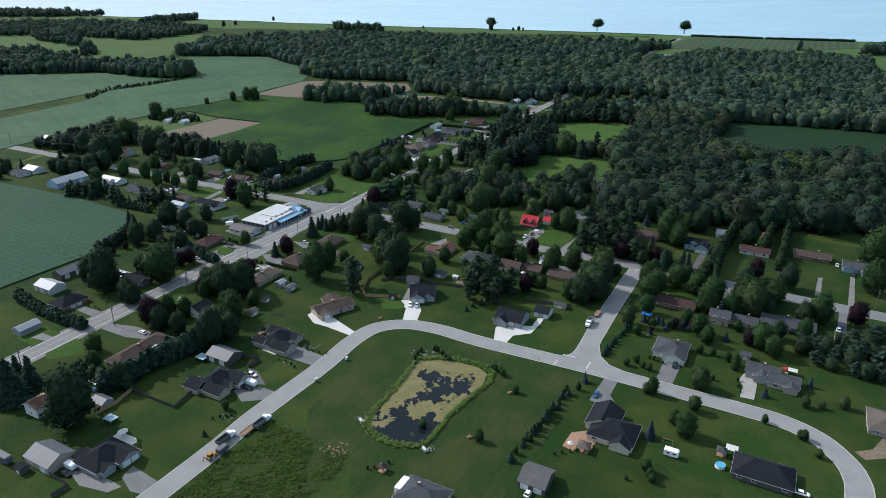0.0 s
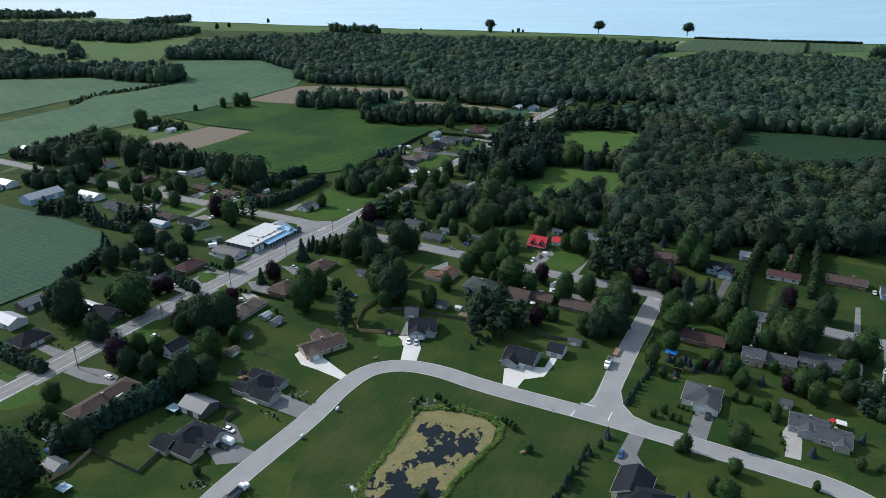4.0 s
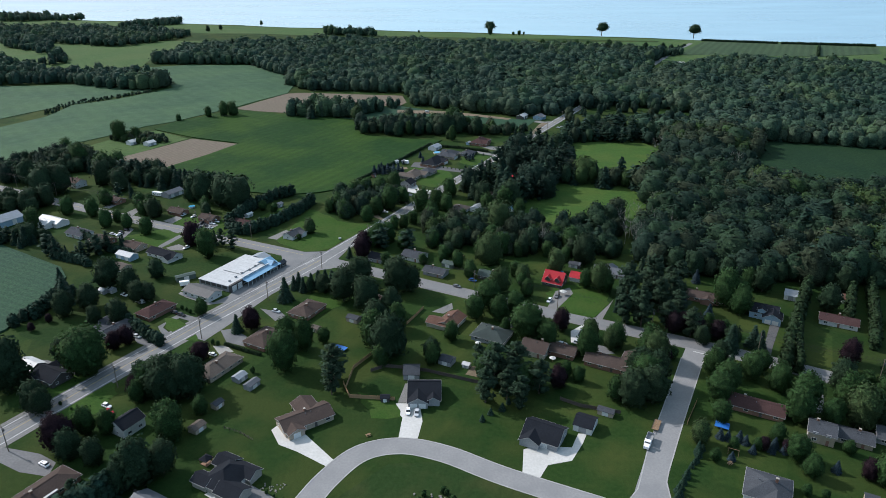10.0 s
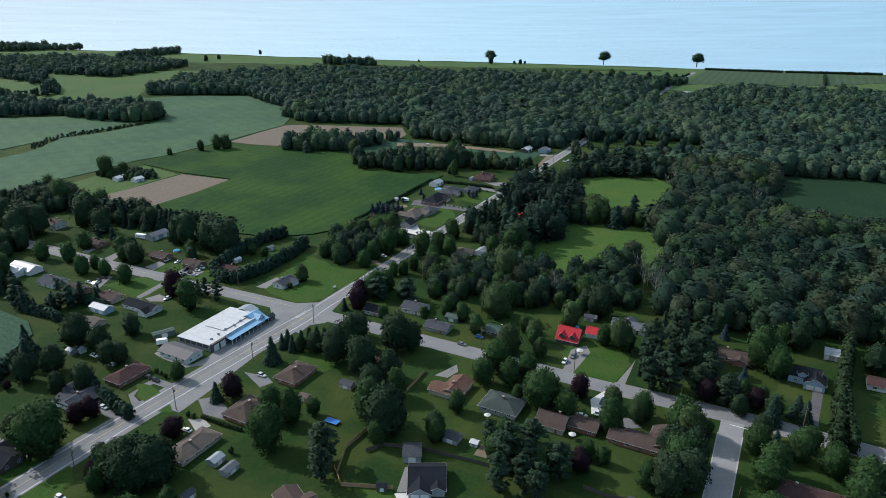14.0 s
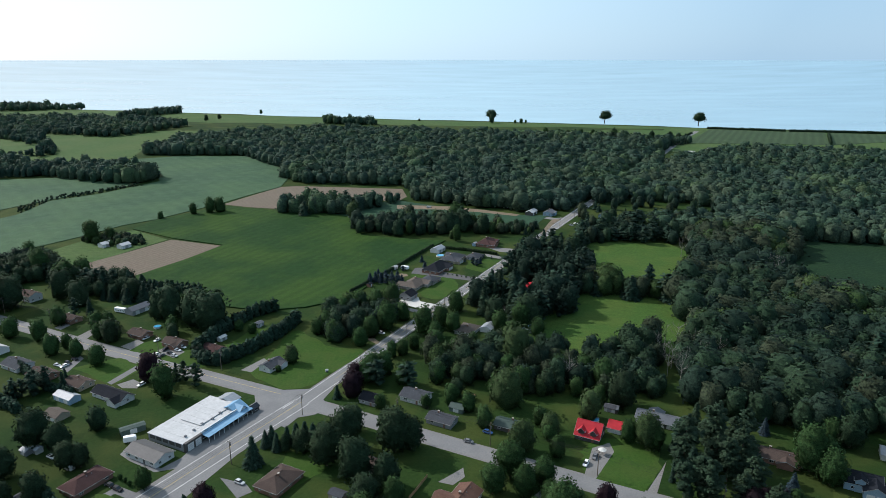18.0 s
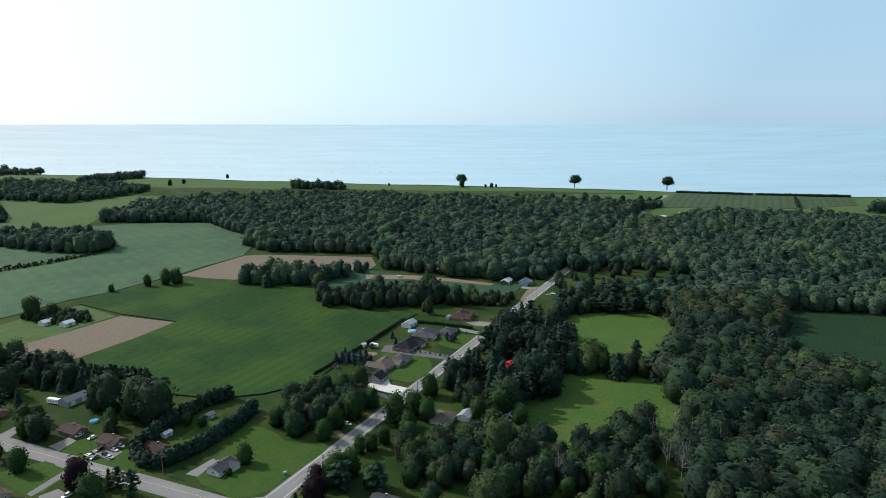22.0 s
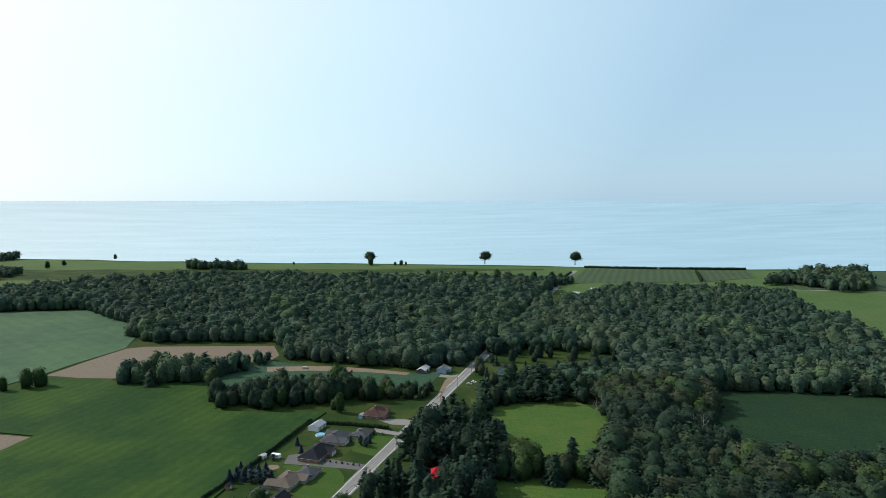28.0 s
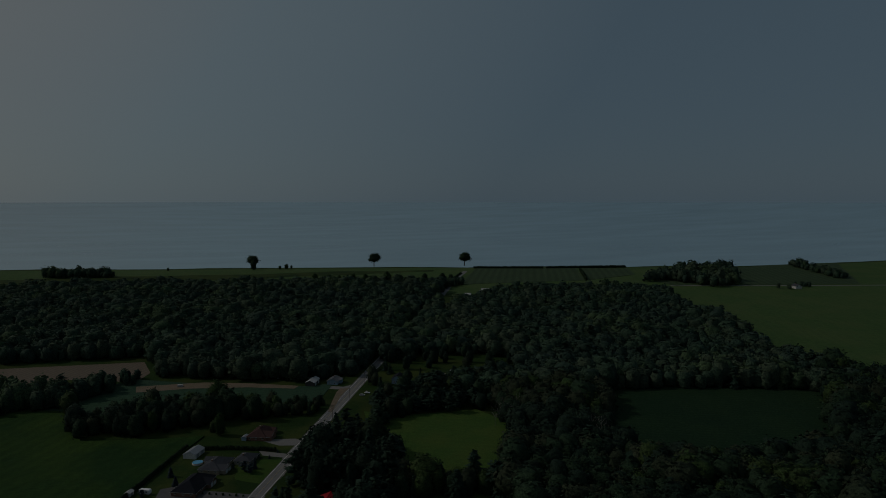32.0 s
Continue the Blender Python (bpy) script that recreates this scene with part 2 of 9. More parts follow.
def water_material(name, colour, rough, ripple, size, gloss=0.4):
    m = bpy.data.materials.new(name)
    m.use_nodes = True
    n, link = m.node_tree.nodes, m.node_tree.links.new
    b = n["Principled BSDF"]
    b.inputs["Roughness"].default_value, b.inputs["IOR"].default_value = rough, 1.33
    b.inputs["Specular IOR Level"].default_value = gloss
    where = n.new("ShaderNodeMapping")
    where.inputs["Scale"].default_value = (0.35, 1.0, 1.0)
    link(n.new("ShaderNodeNewGeometry").outputs["Position"], where.inputs["Vector"])
    wave, tone = n.new("ShaderNodeTexNoise"), n.new("ShaderNodeTexNoise")
    wave.inputs["Scale"].default_value, wave.inputs["Detail"].default_value = 1 / size, 6
    tone.inputs["Scale"].default_value, tone.inputs["Detail"].default_value = 0.04 / size, 4
    link(where.outputs[0], wave.inputs["Vector"])
    link(where.outputs[0], tone.inputs["Vector"])
    ramp = n.new("ShaderNodeValToRGB")
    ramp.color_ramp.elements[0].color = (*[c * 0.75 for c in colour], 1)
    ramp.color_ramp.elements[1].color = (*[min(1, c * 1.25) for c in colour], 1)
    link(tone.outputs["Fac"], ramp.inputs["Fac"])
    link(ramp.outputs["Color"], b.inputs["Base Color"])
    relief = n.new("ShaderNodeBump")
    relief.inputs["Strength"].default_value, relief.inputs["Distance"].default_value = ripple, size * 0.2
    link(wave.outputs["Fac"], relief.inputs["Height"])
    link(relief.outputs[0], b.inputs["Normal"])
    return m


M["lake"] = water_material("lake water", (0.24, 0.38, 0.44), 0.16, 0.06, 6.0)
M["pond"] = water_material("dark pond water", (0.006, 0.011, 0.015), 0.06, 0.05, 0.8, 0.22)


# ---- terrain ----
def rise(y):
    """The land lies level round the village and climbs towards the bluff above the lake."""
    k = min(1.0, max(0.0, (y - 600) / 900))
    return 18 * k * k * (3 - 2 * k)


def part(name, bm, mat, parent=None, label="", smooth=False):
    me = bpy.data.meshes.new(name)
    bm.to_mesh(me)
    bm.free()
    if mat:
        me.materials.append(mat)
    if smooth:
        me.polygons.foreach_set("use_smooth", [True] * len(me.polygons))
    ob = new(name, me)
    if parent:
        ob.parent = parent
    if label:
        tagged(ob, label)
    return ob


def smooth_line(points, step=6.0):
    out = []
    for i in range(len(points) - 1):
        p0, p1, p2, p3 = (Vector(points[max(0, min(len(points) - 1, i + k))]).to_2d() for k in (-1, 0, 1, 2))
        n = max(1, int((p2 - p1).length / step))
        for k in range(n):
            t = k / n
            out.append(0.5 * (2 * p1 + (p2 - p0) * t + (2 * p0 - 5 * p1 + 4 * p2 - p3) * t * t + (3 * p1 - p0 - 3 * p2 + p3) * t ** 3))
    out.append(Vector(points[-1]).to_2d())
    return out


def ribbon(name, points, width, lift, mat, label="", thick=0.0, shift=0.0, step=6.0, kind="structure", parent=None):
    """A band of even width along a smooth line, following the land."""
    line = smooth_line(points, step)
    bm, rows = bmesh.new(), []
    for i, p in enumerate(line):
        d = (line[min(i + 1, len(line) - 1)] - line[max(i - 1, 0)]).normalized()
        side = Vector((d.y, -d.x))
        row = []
        for s in (-0.5, 0.5):
            q = p + side * (shift + s * width)
            row.append(bm.verts.new((q.x, q.y, rise(q.y) + lift)))
        if thick:
            for v in list(row):
                row.append(bm.verts.new((v.co.x, v.co.y, v.co.z - thick)))
        rows.append(row)
    for a, b in zip(rows, rows[1:]):
        bm.faces.new((a[0], a[1], b[1], b[0]))
        if thick:
            bm.faces.new((a[2], a[0], b[0], b[2]))
            bm.faces.new((a[1], a[3], b[3], b[1]))
    return tagged(part(name, bm, mat, parent), label, "", "", kind)


def sheet(name, points, lift, mat, label="", skirt=0.0, kind="structure", jag=0.0):
    """A piece of ground with the given outline, following the land; a standing crop gets sides."""
    bm = bmesh.new()
    rnd = random.Random(name + str(points[0]))
    if jag:
        line = smooth_line(list(points) + [points[0]], 4.0)[:-1]
        points = [(p.x + rnd.uniform(-jag, jag), p.y + rnd.uniform(-jag, jag)) for p in line]
    f = bm.faces.new([bm.verts.new((x, y, 0)) for x, y in points])
    if f.normal.z < 0:
        f.normal_flip()
    bmesh.ops.triangulate(bm, faces=[f])
    for y in range(620, 1520, 60):
        bmesh.ops.bisect_plane(bm, geom=bm.verts[:] + bm.edges[:] + bm.faces[:], plane_co=(0, y, 0), plane_no=(0, 1, 0))
    if skirt:
        rim = [e for e in bm.edges if e.is_boundary]
        made = bmesh.ops.extrude_edge_only(bm, edges=rim)["geom"]
        down = [v for v in made if isinstance(v, bmesh.types.BMVert)]
        for v in bm.verts:
            v.co.z = rise(v.co.y) + lift
        for v in down:
            v.co.z -= skirt
    else:
        for v in bm.verts:
            v.co.z = rise(v.co.y) + lift
    bmesh.ops.recalc_face_normals(bm, faces=bm.faces[:])
    return tagged(part(name, bm, mat), label, "", "", kind)


# the ground is one sheet to the bluff, where it falls to the lake
SHORE = ((-4700, 3500), (-2400, 2560), (-1242, 2115), (-659, 1925), (-446, 1842), (-227, 1772), (-51, 1716), (171, 1660), (394, 1588), (533, 1538), (645, 1510), (857, 1435), (1076, 1372), (1220, 1352), (1517, 1349), (2600, 1350), (4700, 1200))
bm = bmesh.new()
cols = []
for (x0, y0), (x1, y1) in zip(SHORE, SHORE[1:]):
    n = max(2, int((x1 - x0) / 60))
    cols += [(x0 + (x1 - x0) * k / n, y0 + (y1 - y0) * k / n) for k in range(n)]
cols.append(SHORE[-1])
grid = []
for x, shore in cols:
    shore += 6 * math.sin(x * 0.021) + 4 * math.sin(x * 0.057)
    ys = [-4000] + [-300 + (shore + 300) * k / 40 for k in range(41)]
    line = [bm.verts.new((x, y, rise(y))) for y in ys]
    line += [bm.verts.new((x, shore + 6, 11)), bm.verts.new((x, shore + 24, -14)), bm.verts.new((x, shore + 60, -18))]
    grid.append(line)
for a, b in zip(grid, grid[1:]):
    for k in range(len(a) - 1):
        bm.faces.new((a[k], b[k], b[k + 1], a[k + 1]))
tagged(part("ground", bm, M["lawn"]), "mown and rough green grass over level land", "", "", "structure")

# the lake, out to the horizon
bm = bmesh.new()
rings = []
for d in (300, 1200, 1800, 2200, 2600, 3000, 3400, 3800, 4200, 4600, 4960):
    z = -15 + 150 * (max(0, d - 2000) / 2960) ** 2
    rings.append([bm.verts.new((d * math.sin(a * math.pi / 48), 200 + d * math.cos(a * math.pi / 48), z)) for a in range(-40, 41)])
for a, b in zip(rings, rings[1:]):
    for k in range(80):
        bm.faces.new((a[k], a[k + 1], b[k + 1], b[k]))
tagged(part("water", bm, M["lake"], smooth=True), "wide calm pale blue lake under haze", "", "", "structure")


# ---- plants ----
def card_cloud(rnd, lobes, n, size, flat=0.35, mid=None):
    """Leaf clumps as small bent diamonds, spread over the outward skins of several lobes. Returns vertices and quads."""
    weights = [r * r for _, r in lobes]
    verts, faces, outs = [], [], []
    for c, r in rnd.choices(lobes, weights, k=n):
        c = Vector(c)
        lean = (c - mid) * (0.55 / max(0.5, (c - mid).length)) if mid else Vector((0, 0, 0.25))
        while True:
            d = Vector((rnd.gauss(0, 1), rnd.gauss(0, 1), rnd.gauss(0.2, 1))) + lean
            if d.length > 0.1:
                break
        d.normalize()
        p = c + d * r * rnd.uniform(0.84, 1.16)
        up = (d + Vector((rnd.uniform(-1, 1), rnd.uniform(-1, 1), rnd.uniform(-0.5, 0.9))) * flat * 2).normalized()
        a = up.orthogonal().normalized()
        a.rotate(Matrix.Rotation(rnd.uniform(0, 6.28), 3, up))
        b = up.cross(a)
        s, w = size * rnd.uniform(0.55, 1.35), rnd.uniform(0.5, 0.9)
        k = len(verts)
        verts += [p - a * s, p - b * s * w - up * s * 0.2, p + a * s, p + b * s * w - up * s * 0.25]
        faces.append((k, k + 1, k + 2, k + 3))
        round_off = (p - mid).normalized() if mid else d
        outs += [(round_off * 0.62 + d * 0.4 + up * 0.42).normalized()] * 4
    return verts, faces, outs


def lump(rnd, c, r, verts, faces, outs, rough=0.25, rings=4, segs=7, squash=1.0, mid=None):
    """A small uneven core, so that a crown isn't see-through."""
    k = len(verts)
    for i in range(1, rings):
        for j in range(segs):
            a, b = math.pi * i / rings, 6.283 * (j + 0.5 * i) / segs
            q = r * rnd.uniform(1 - rough, 1 + rough)
            d = Vector((math.sin(a) * math.cos(b), math.sin(a) * math.sin(b), math.cos(a) * squash))
            verts.append(Vector(c) + d * q)
            outs.append((d * 0.5 + (Vector(c) + d * q - mid).normalized() * 0.7).normalized() if mid else d)
    for i in range(rings - 2):
        for j in range(segs):
            faces.append((k + i * segs + j, k + (i + 1) * segs + j, k + (i + 1) * segs + (j + 1) % segs, k + i * segs + (j + 1) % segs))
    faces.append(tuple(k + j for j in range(segs)))
    faces.append(tuple(k + (rings - 2) * segs + j for j in reversed(range(segs))))


def broad_shape(seed, cards, size, tall=1.0, coarse=0):
    """A leafy crown 10 m high and about 8 m wide: an uneven egg with swelling boughs, bays between them and a ragged skin of leaf sprays."""
    rnd = random.Random(seed)
    off, belly, fat = Vector((seed * 3.7, seed * 1.9, 0)), rnd.uniform(0.36, 0.5), rnd.uniform(0.9, 1.06)
    rings, segs = ((10, 15), (6, 10), (5, 8), (4, 6))[coarse]
    puff = (2.1, 1.9, 1.7, 1.5)[coarse]
    mid = Vector((0, 0, 1.3 + 8.4 * belly))

    def skin(d, shrink=1.0):
        swell = 0.80 + 0.52 * abs(noise.noise(d * puff + off)) + 0.24 * noise.noise(d * puff * 0.5 - off) + 0.10 * noise.noise(d * 5.0 + off)
        high = 9.9 - mid.z if d.z > 0 else mid.z - (0.0 if coarse else 0.7)
        side = max(0.05, math.hypot(d.x, d.y))
        wide = 3.55 * fat / tall * swell * (1.0 if d.z > 0 else side ** (-0.6 if coarse else -0.4))
        return mid + Vector((d.x * wide, d.y * wide, d.z * high * (0.55 + 0.45 * swell))) * shrink

    def facing(d):
        a = d.orthogonal().normalized() * 0.16
        c = d.cross(a)
        q = (skin((d + a).normalized()) - skin((d - a).normalized())).cross(skin((d + c).normalized()) - skin((d - c).normalized()))
        q = q.normalized() if q.length > 1e-6 else d
        return -q if q.dot(d) < 0 else q

    v, f, n = [], [], []
    for _ in range(cards):
        d = Vector((rnd.gauss(0, 1), rnd.gauss(0, 1), rnd.gauss(0.3 if coarse else 0.12, 1))).normalized()
        out = facing(d)
        p = skin(d, rnd.choice((0.93, 0.98, 1.02, 1.06, 1.12, 1.18) if coarse < 2 else (0.96, 1.0, 1.04, 1.08, 1.13)))
        up = (out + Vector((rnd.uniform(-1, 1), rnd.uniform(-1, 1), rnd.uniform(-0.5, 0.9))) * 0.75).normalized()
        a = up.orthogonal().normalized()
        a.rotate(Matrix.Rotation(rnd.uniform(0, 6.28), 3, up))
        c = up.cross(a)
        s, w, k = size * rnd.uniform(0.55, 1.35), rnd.uniform(0.5, 0.9), len(v)
        v += [p - a * s, p - c * s * w - up * s * 0.2, p + a * s, p + c * s * w - up * s * 0.25]
        f.append((k, k + 1, k + 2, k + 3))
        n += [(d * 0.5 + out * 0.6 + up * 0.3).normalized()] * 4
    k = len(v)
    for i in range(1, rings):
        for j in range(segs):
            t, h = math.pi * i / rings, 6.283 * (j + 0.5 * (i % 2)) / segs
            d = Vector((math.sin(t) * math.cos(h), math.sin(t) * math.sin(h), math.cos(t)))
            v.append(skin(d, 0.95))
            n.append((d * 0.5 + facing(d) * 0.7).normalized())
    for i in range(rings - 2):
        for j in range(segs):
            f.append((k + i * segs + j, k + (i + 1) * segs + j, k + (i + 1) * segs + (j + 1) % segs, k + i * segs + (j + 1) % segs))
    f.append(tuple(k + j for j in range(segs)))
    f.append(tuple(k + (rings - 2) * segs + j for j in reversed(range(segs))))
    return v, f, n


def spruce_shape(seed, cards, size, slim=1.0):
    """A conifer 10 m high: whorls of drooping boughs that narrow to a point."""
    rnd = random.Random(seed)
    v, f, n = [], [], []
    for _ in range(cards):
        t = rnd.random() ** 1.6
        z = 0.5 + 9.3 * t
        z = round(z * 1.6) / 1.6 + rnd.uniform(-0.25, 0.12)
        r = (2.15 * (1 - t) + 0.12) * slim * rnd.uniform(0.55, 1.08)
        a = rnd.uniform(0, 6.283)
        out, side = Vector((math.cos(a), math.sin(a), -0.45)), Vector((-math.sin(a), math.cos(a), 0))
        p = Vector((math.cos(a) * r, math.sin(a) * r, z))
        s = size * rnd.uniform(0.7, 1.3)
        k = len(v)
        v += [p - out * s, p - side * s * 0.5, p + out * s, p + side * s * 0.5]
        f.append((k, k + 1, k + 2, k + 3))
        n += [Vector((math.cos(a) + rnd.uniform(-0.5, 0.5), math.sin(a) + rnd.uniform(-0.5, 0.5), 0.7 + rnd.uniform(-0.3, 0.3))).normalized()] * 4
    k = len(v)
    for j in range(8):
        a = 0.785 * j
        n.append(Vector((math.cos(a), math.sin(a), 0.3)).normalized())
        v.append(Vector((1.35 * slim * math.cos(a), 1.35 * slim * math.sin(a), 0.8)))
    v.append(Vector((0, 0, 9.6)))
    n.append(Vector((0, 0, 1)))
    f += [(k + j, k + (j + 1) % 8, k + 8) for j in range(8)]
    return v, f, n


def pine_shape(seed, cards, size):
    """A ragged old pine 10 m high: uneven flat boughs of needle sprays about a slim core, with gaps and a blunt top."""
    rnd = random.Random(seed)
    v, f, n = [], [], []
    boughs = []
    for i in range(24):
        z = 1.4 + 8.0 * (i / 23) ** 0.9
        t = (z - 1.4) / 8.0
        a = 2.4 * i + rnd.uniform(-0.6, 0.6)
        boughs.append((z, a, 2.9 * (0.62 + 0.9 * t) * (1 - t ** 2.2) * rnd.uniform(0.6, 1.15) + 0.45, rnd.uniform(0.05, 0.35)))
    for _ in range(cards):
        z, a, reach, lift = rnd.choice(boughs)
        d = reach * rnd.random() ** 0.55
        a += rnd.gauss(0, 0.30)
        p = Vector((d * math.cos(a), d * math.sin(a), z + d * lift + rnd.gauss(0, 0.17)))
        out = Vector((math.cos(a), math.sin(a), rnd.uniform(-0.5, 0.4))).normalized()
        side = Vector((-math.sin(a), math.cos(a), rnd.uniform(-0.5, 0.5))).normalized()
        s, k = size * rnd.uniform(0.6, 1.35), len(v)
        v += [p - out * s, p - side * s * 0.6, p + out * s, p + side * s * 0.6]
        f.append((k, k + 1, k + 2, k + 3))
        n += [Vector((math.cos(a) * 0.6 + rnd.uniform(-0.4, 0.4), math.sin(a) * 0.6 + rnd.uniform(-0.4, 0.4), 0.8)).normalized()] * 4
    for z, a, reach, lift in boughs[::4]:
        d = reach * 0.35
        lump(rnd, (d * math.cos(a), d * math.sin(a), z + d * lift - 0.2), 0.45 + reach * 0.26, v, f, n)
    return v, f, n


def bluff_shape(seed):
    """A lone tree 10 m high with a bare trunk under a ragged crown."""
    v, f, n = broad_shape(seed, 520, 0.36)
    for p in v:
        p.z = 2.9 + p.z * 0.71
        p.x += (p.z - 3) * 0.06 * (seed % 3)
    return v, f, n


def trunk_bm(height, radius, seed, limbs=5, reach=2.2, sides=6):
    rnd = random.Random(seed)
    bm = bmesh.new()

    def limb(p, q, r0, r1):
        d = (q - p).normalized()
        a = d.orthogonal().normalized()
        b = d.cross(a)
        ends = []
        for c, r in ((p, r0), (q, r1)):
            ends.append([bm.verts.new(c + (a * math.cos(6.283 * k / sides) + b * math.sin(6.283 * k / sides)) * r) for k in range(sides)])
        for k in range(sides):
            bm.faces.new((ends[0][k], ends[0][(k + 1) % sides], ends[1][(k + 1) % sides], ends[1][k]))
        bm.faces.new(ends[1])

    limb(Vector((0, 0, -0.15)), Vector((0, 0, height * 0.45)), radius, radius * 0.75)
    limb(Vector((0, 0, height * 0.45)), Vector((0.1, 0.1, height)), radius * 0.75, radius * 0.25)
    for i in range(limbs):
        a, z = 6.283 * i / limbs + rnd.uniform(-0.4, 0.4), height * rnd.uniform(0.35, 0.7)
        e = Vector((reach * math.cos(a), reach * math.sin(a), z + rnd.uniform(1.0, 2.6)))
        limb(Vector((0, 0, z)), e, radius * 0.4, radius * 0.12)
        for _ in range(2 if reach > 2.5 else 0):
            limb(e * 0.7 + Vector((0, 0, z * 0.3)), e + Vector((rnd.uniform(-1, 1), rnd.uniform(-1, 1), rnd.uniform(0.6, 2))), radius * 0.18, radius * 0.05)
    return bm


def soften(me, outs):
    """Leaf clumps take the light of the rounded crown they belong to."""
    me.polygons.foreach_set("use_smooth", np.ones(len(me.polygons), bool))
    me.normals_split_custom_set_from_vertices(outs)


def raw_mesh(name, verts, faces, mat, outs=None):
    me = bpy.data.meshes.new(name)
    me.from_pydata(verts, [], faces)
    me.materials.append(mat)
    if outs:
        soften(me, outs)
    return me


def bm_mesh(name, bm, mat):
    me = bpy.data.meshes.new(name)
    bm.to_mesh(me)
    bm.free()
    me.materials.append(mat)
    return me


for key, low, high, big in (("leaf_light", (0.0246, 0.0476, 0.0192), (0.0426, 0.0705, 0.0277), (0.0476, 0.0672, 0.0299)),
                            ("leaf_red", (0.0115, 0.0066, 0.0107), (0.0213, 0.0115, 0.0170), (0.0164, 0.0115, 0.0139)),
                            ("leaf_dark", (0.0140, 0.0320, 0.0175), (0.0240, 0.0480, 0.0254), (0.0320, 0.0490, 0.0254)),
                            ("pine_needle", (0.0150, 0.0344, 0.0215), (0.0285, 0.0540, 0.0330), (0.0370, 0.0580, 0.0330)),
                            ("hedge", (0.0139, 0.0295, 0.0139), (0.0246, 0.0459, 0.0203), (0.0279, 0.0459, 0.0213)),
                            ("blue", (0.018, 0.0361, 0.0490), (0.0328, 0.0541, 0.0703), (0.0312, 0.0476, 0.0576))):
    M[key] = material(key, low, high, 2.0, 0.8, 0.0, big, 22, 0.4, island=0.24, translucent=0.18, spec=0.08, speckle=0.38)

KINDS = {  # kind: leaf material, words, crowns
    "maple": ("leaf", "broad green leafy garden tree", [broad_shape(s, 1500, 0.31) for s in (1, 2, 3, 4)]),
    "oak": ("leaf_dark", "large dark green leafy tree in full leaf", [broad_shape(s, 1500, 0.31) for s in (5, 6, 7)]),
    "lime": ("leaf_light", "bright green leafy garden tree", [broad_shape(s, 1450, 0.31) for s in (8, 9)]),
    "plum": ("leaf_red", "dark purple-leaved ornamental tree", [broad_shape(s, 1400, 0.31) for s in (10, 11)]),
    "poplar": ("leaf", "tall slender leafy tree in a row", [broad_shape(s, 1200, 0.31, 1.6) for s in (12, 13)]),
    "spruce": ("needle", "dark pointed spruce tree", [spruce_shape(s, 620, 0.60) for s in (14, 15, 16)]),
    "cedar": ("needle", "slim dark columnar cedar", [spruce_shape(s, 520, 0.50, 0.62) for s in (17, 18)]),
    "blue_spruce": ("blue", "small blue-green ornamental spruce tree", [spruce_shape(s, 480, 0.58, 1.15) for s in (19,)]),
    "pine": ("pine_needle", "ragged old pine with open tiers", [pine_shape(s, 1500, 0.34) for s in (20, 21, 24)]),
    "bluff": ("leaf_dark", "tall wind-worn lone tree with a ragged crown", [bluff_shape(s) for s in (70, 71, 72)]),
    "shrub": ("leaf", "low rounded garden shrub", [broad_shape(s, 300, 0.7) for s in (22, 23)]),
}
CROWNS, TRUNKS = {}, {}
for kind, (leafy, words, shapes) in KINDS.items():
    CROWNS[kind] = [raw_mesh("crown", v, f, M[leafy], n) for v, f, n in shapes]
    conifer = kind in ("spruce", "cedar", "blue_spruce", "pine")
    TRUNKS[kind] = bm_mesh("trunk", trunk_bm(8.6 if conifer else 6.2, 0.22 if conifer else 0.3, 7, 0 if conifer else 5), M["bark"])
count = 0


def tree(kind, x, y, height, spread=1.0):
    """A tree of its own: a tapered trunk with limbs, and a crown of many small leaf clumps."""
    global count
    count += 1
    rnd = random.Random(count)
    name = {"shrub": "shrub"}.get(kind, "tree")
    root = tagged(new(name), KINDS[kind][1], name, kind + " trees" if name == "tree" else "garden shrubs")
    k = height / 10
    root.matrix_basis = Matrix.LocRotScale((x, y, rise(y)), Euler((0, 0, rnd.uniform(0, 6.28))), (k * spread * 0.95, k * spread * rnd.uniform(0.86, 1.04), k))
    for part_name, me in (("trunk", TRUNKS[kind]), ("crown", rnd.choice(CROWNS[kind]))):
        o = new(part_name, me)
        o.parent = root
    return root


FAR_TREES = {}


def far_tree(kind, x, y, height, spread=1.0):
    """A tree beyond the gardens that are seen closely; all of one kind are joined later."""
    FAR_TREES.setdefault(kind, []).append((x, y, height, spread))


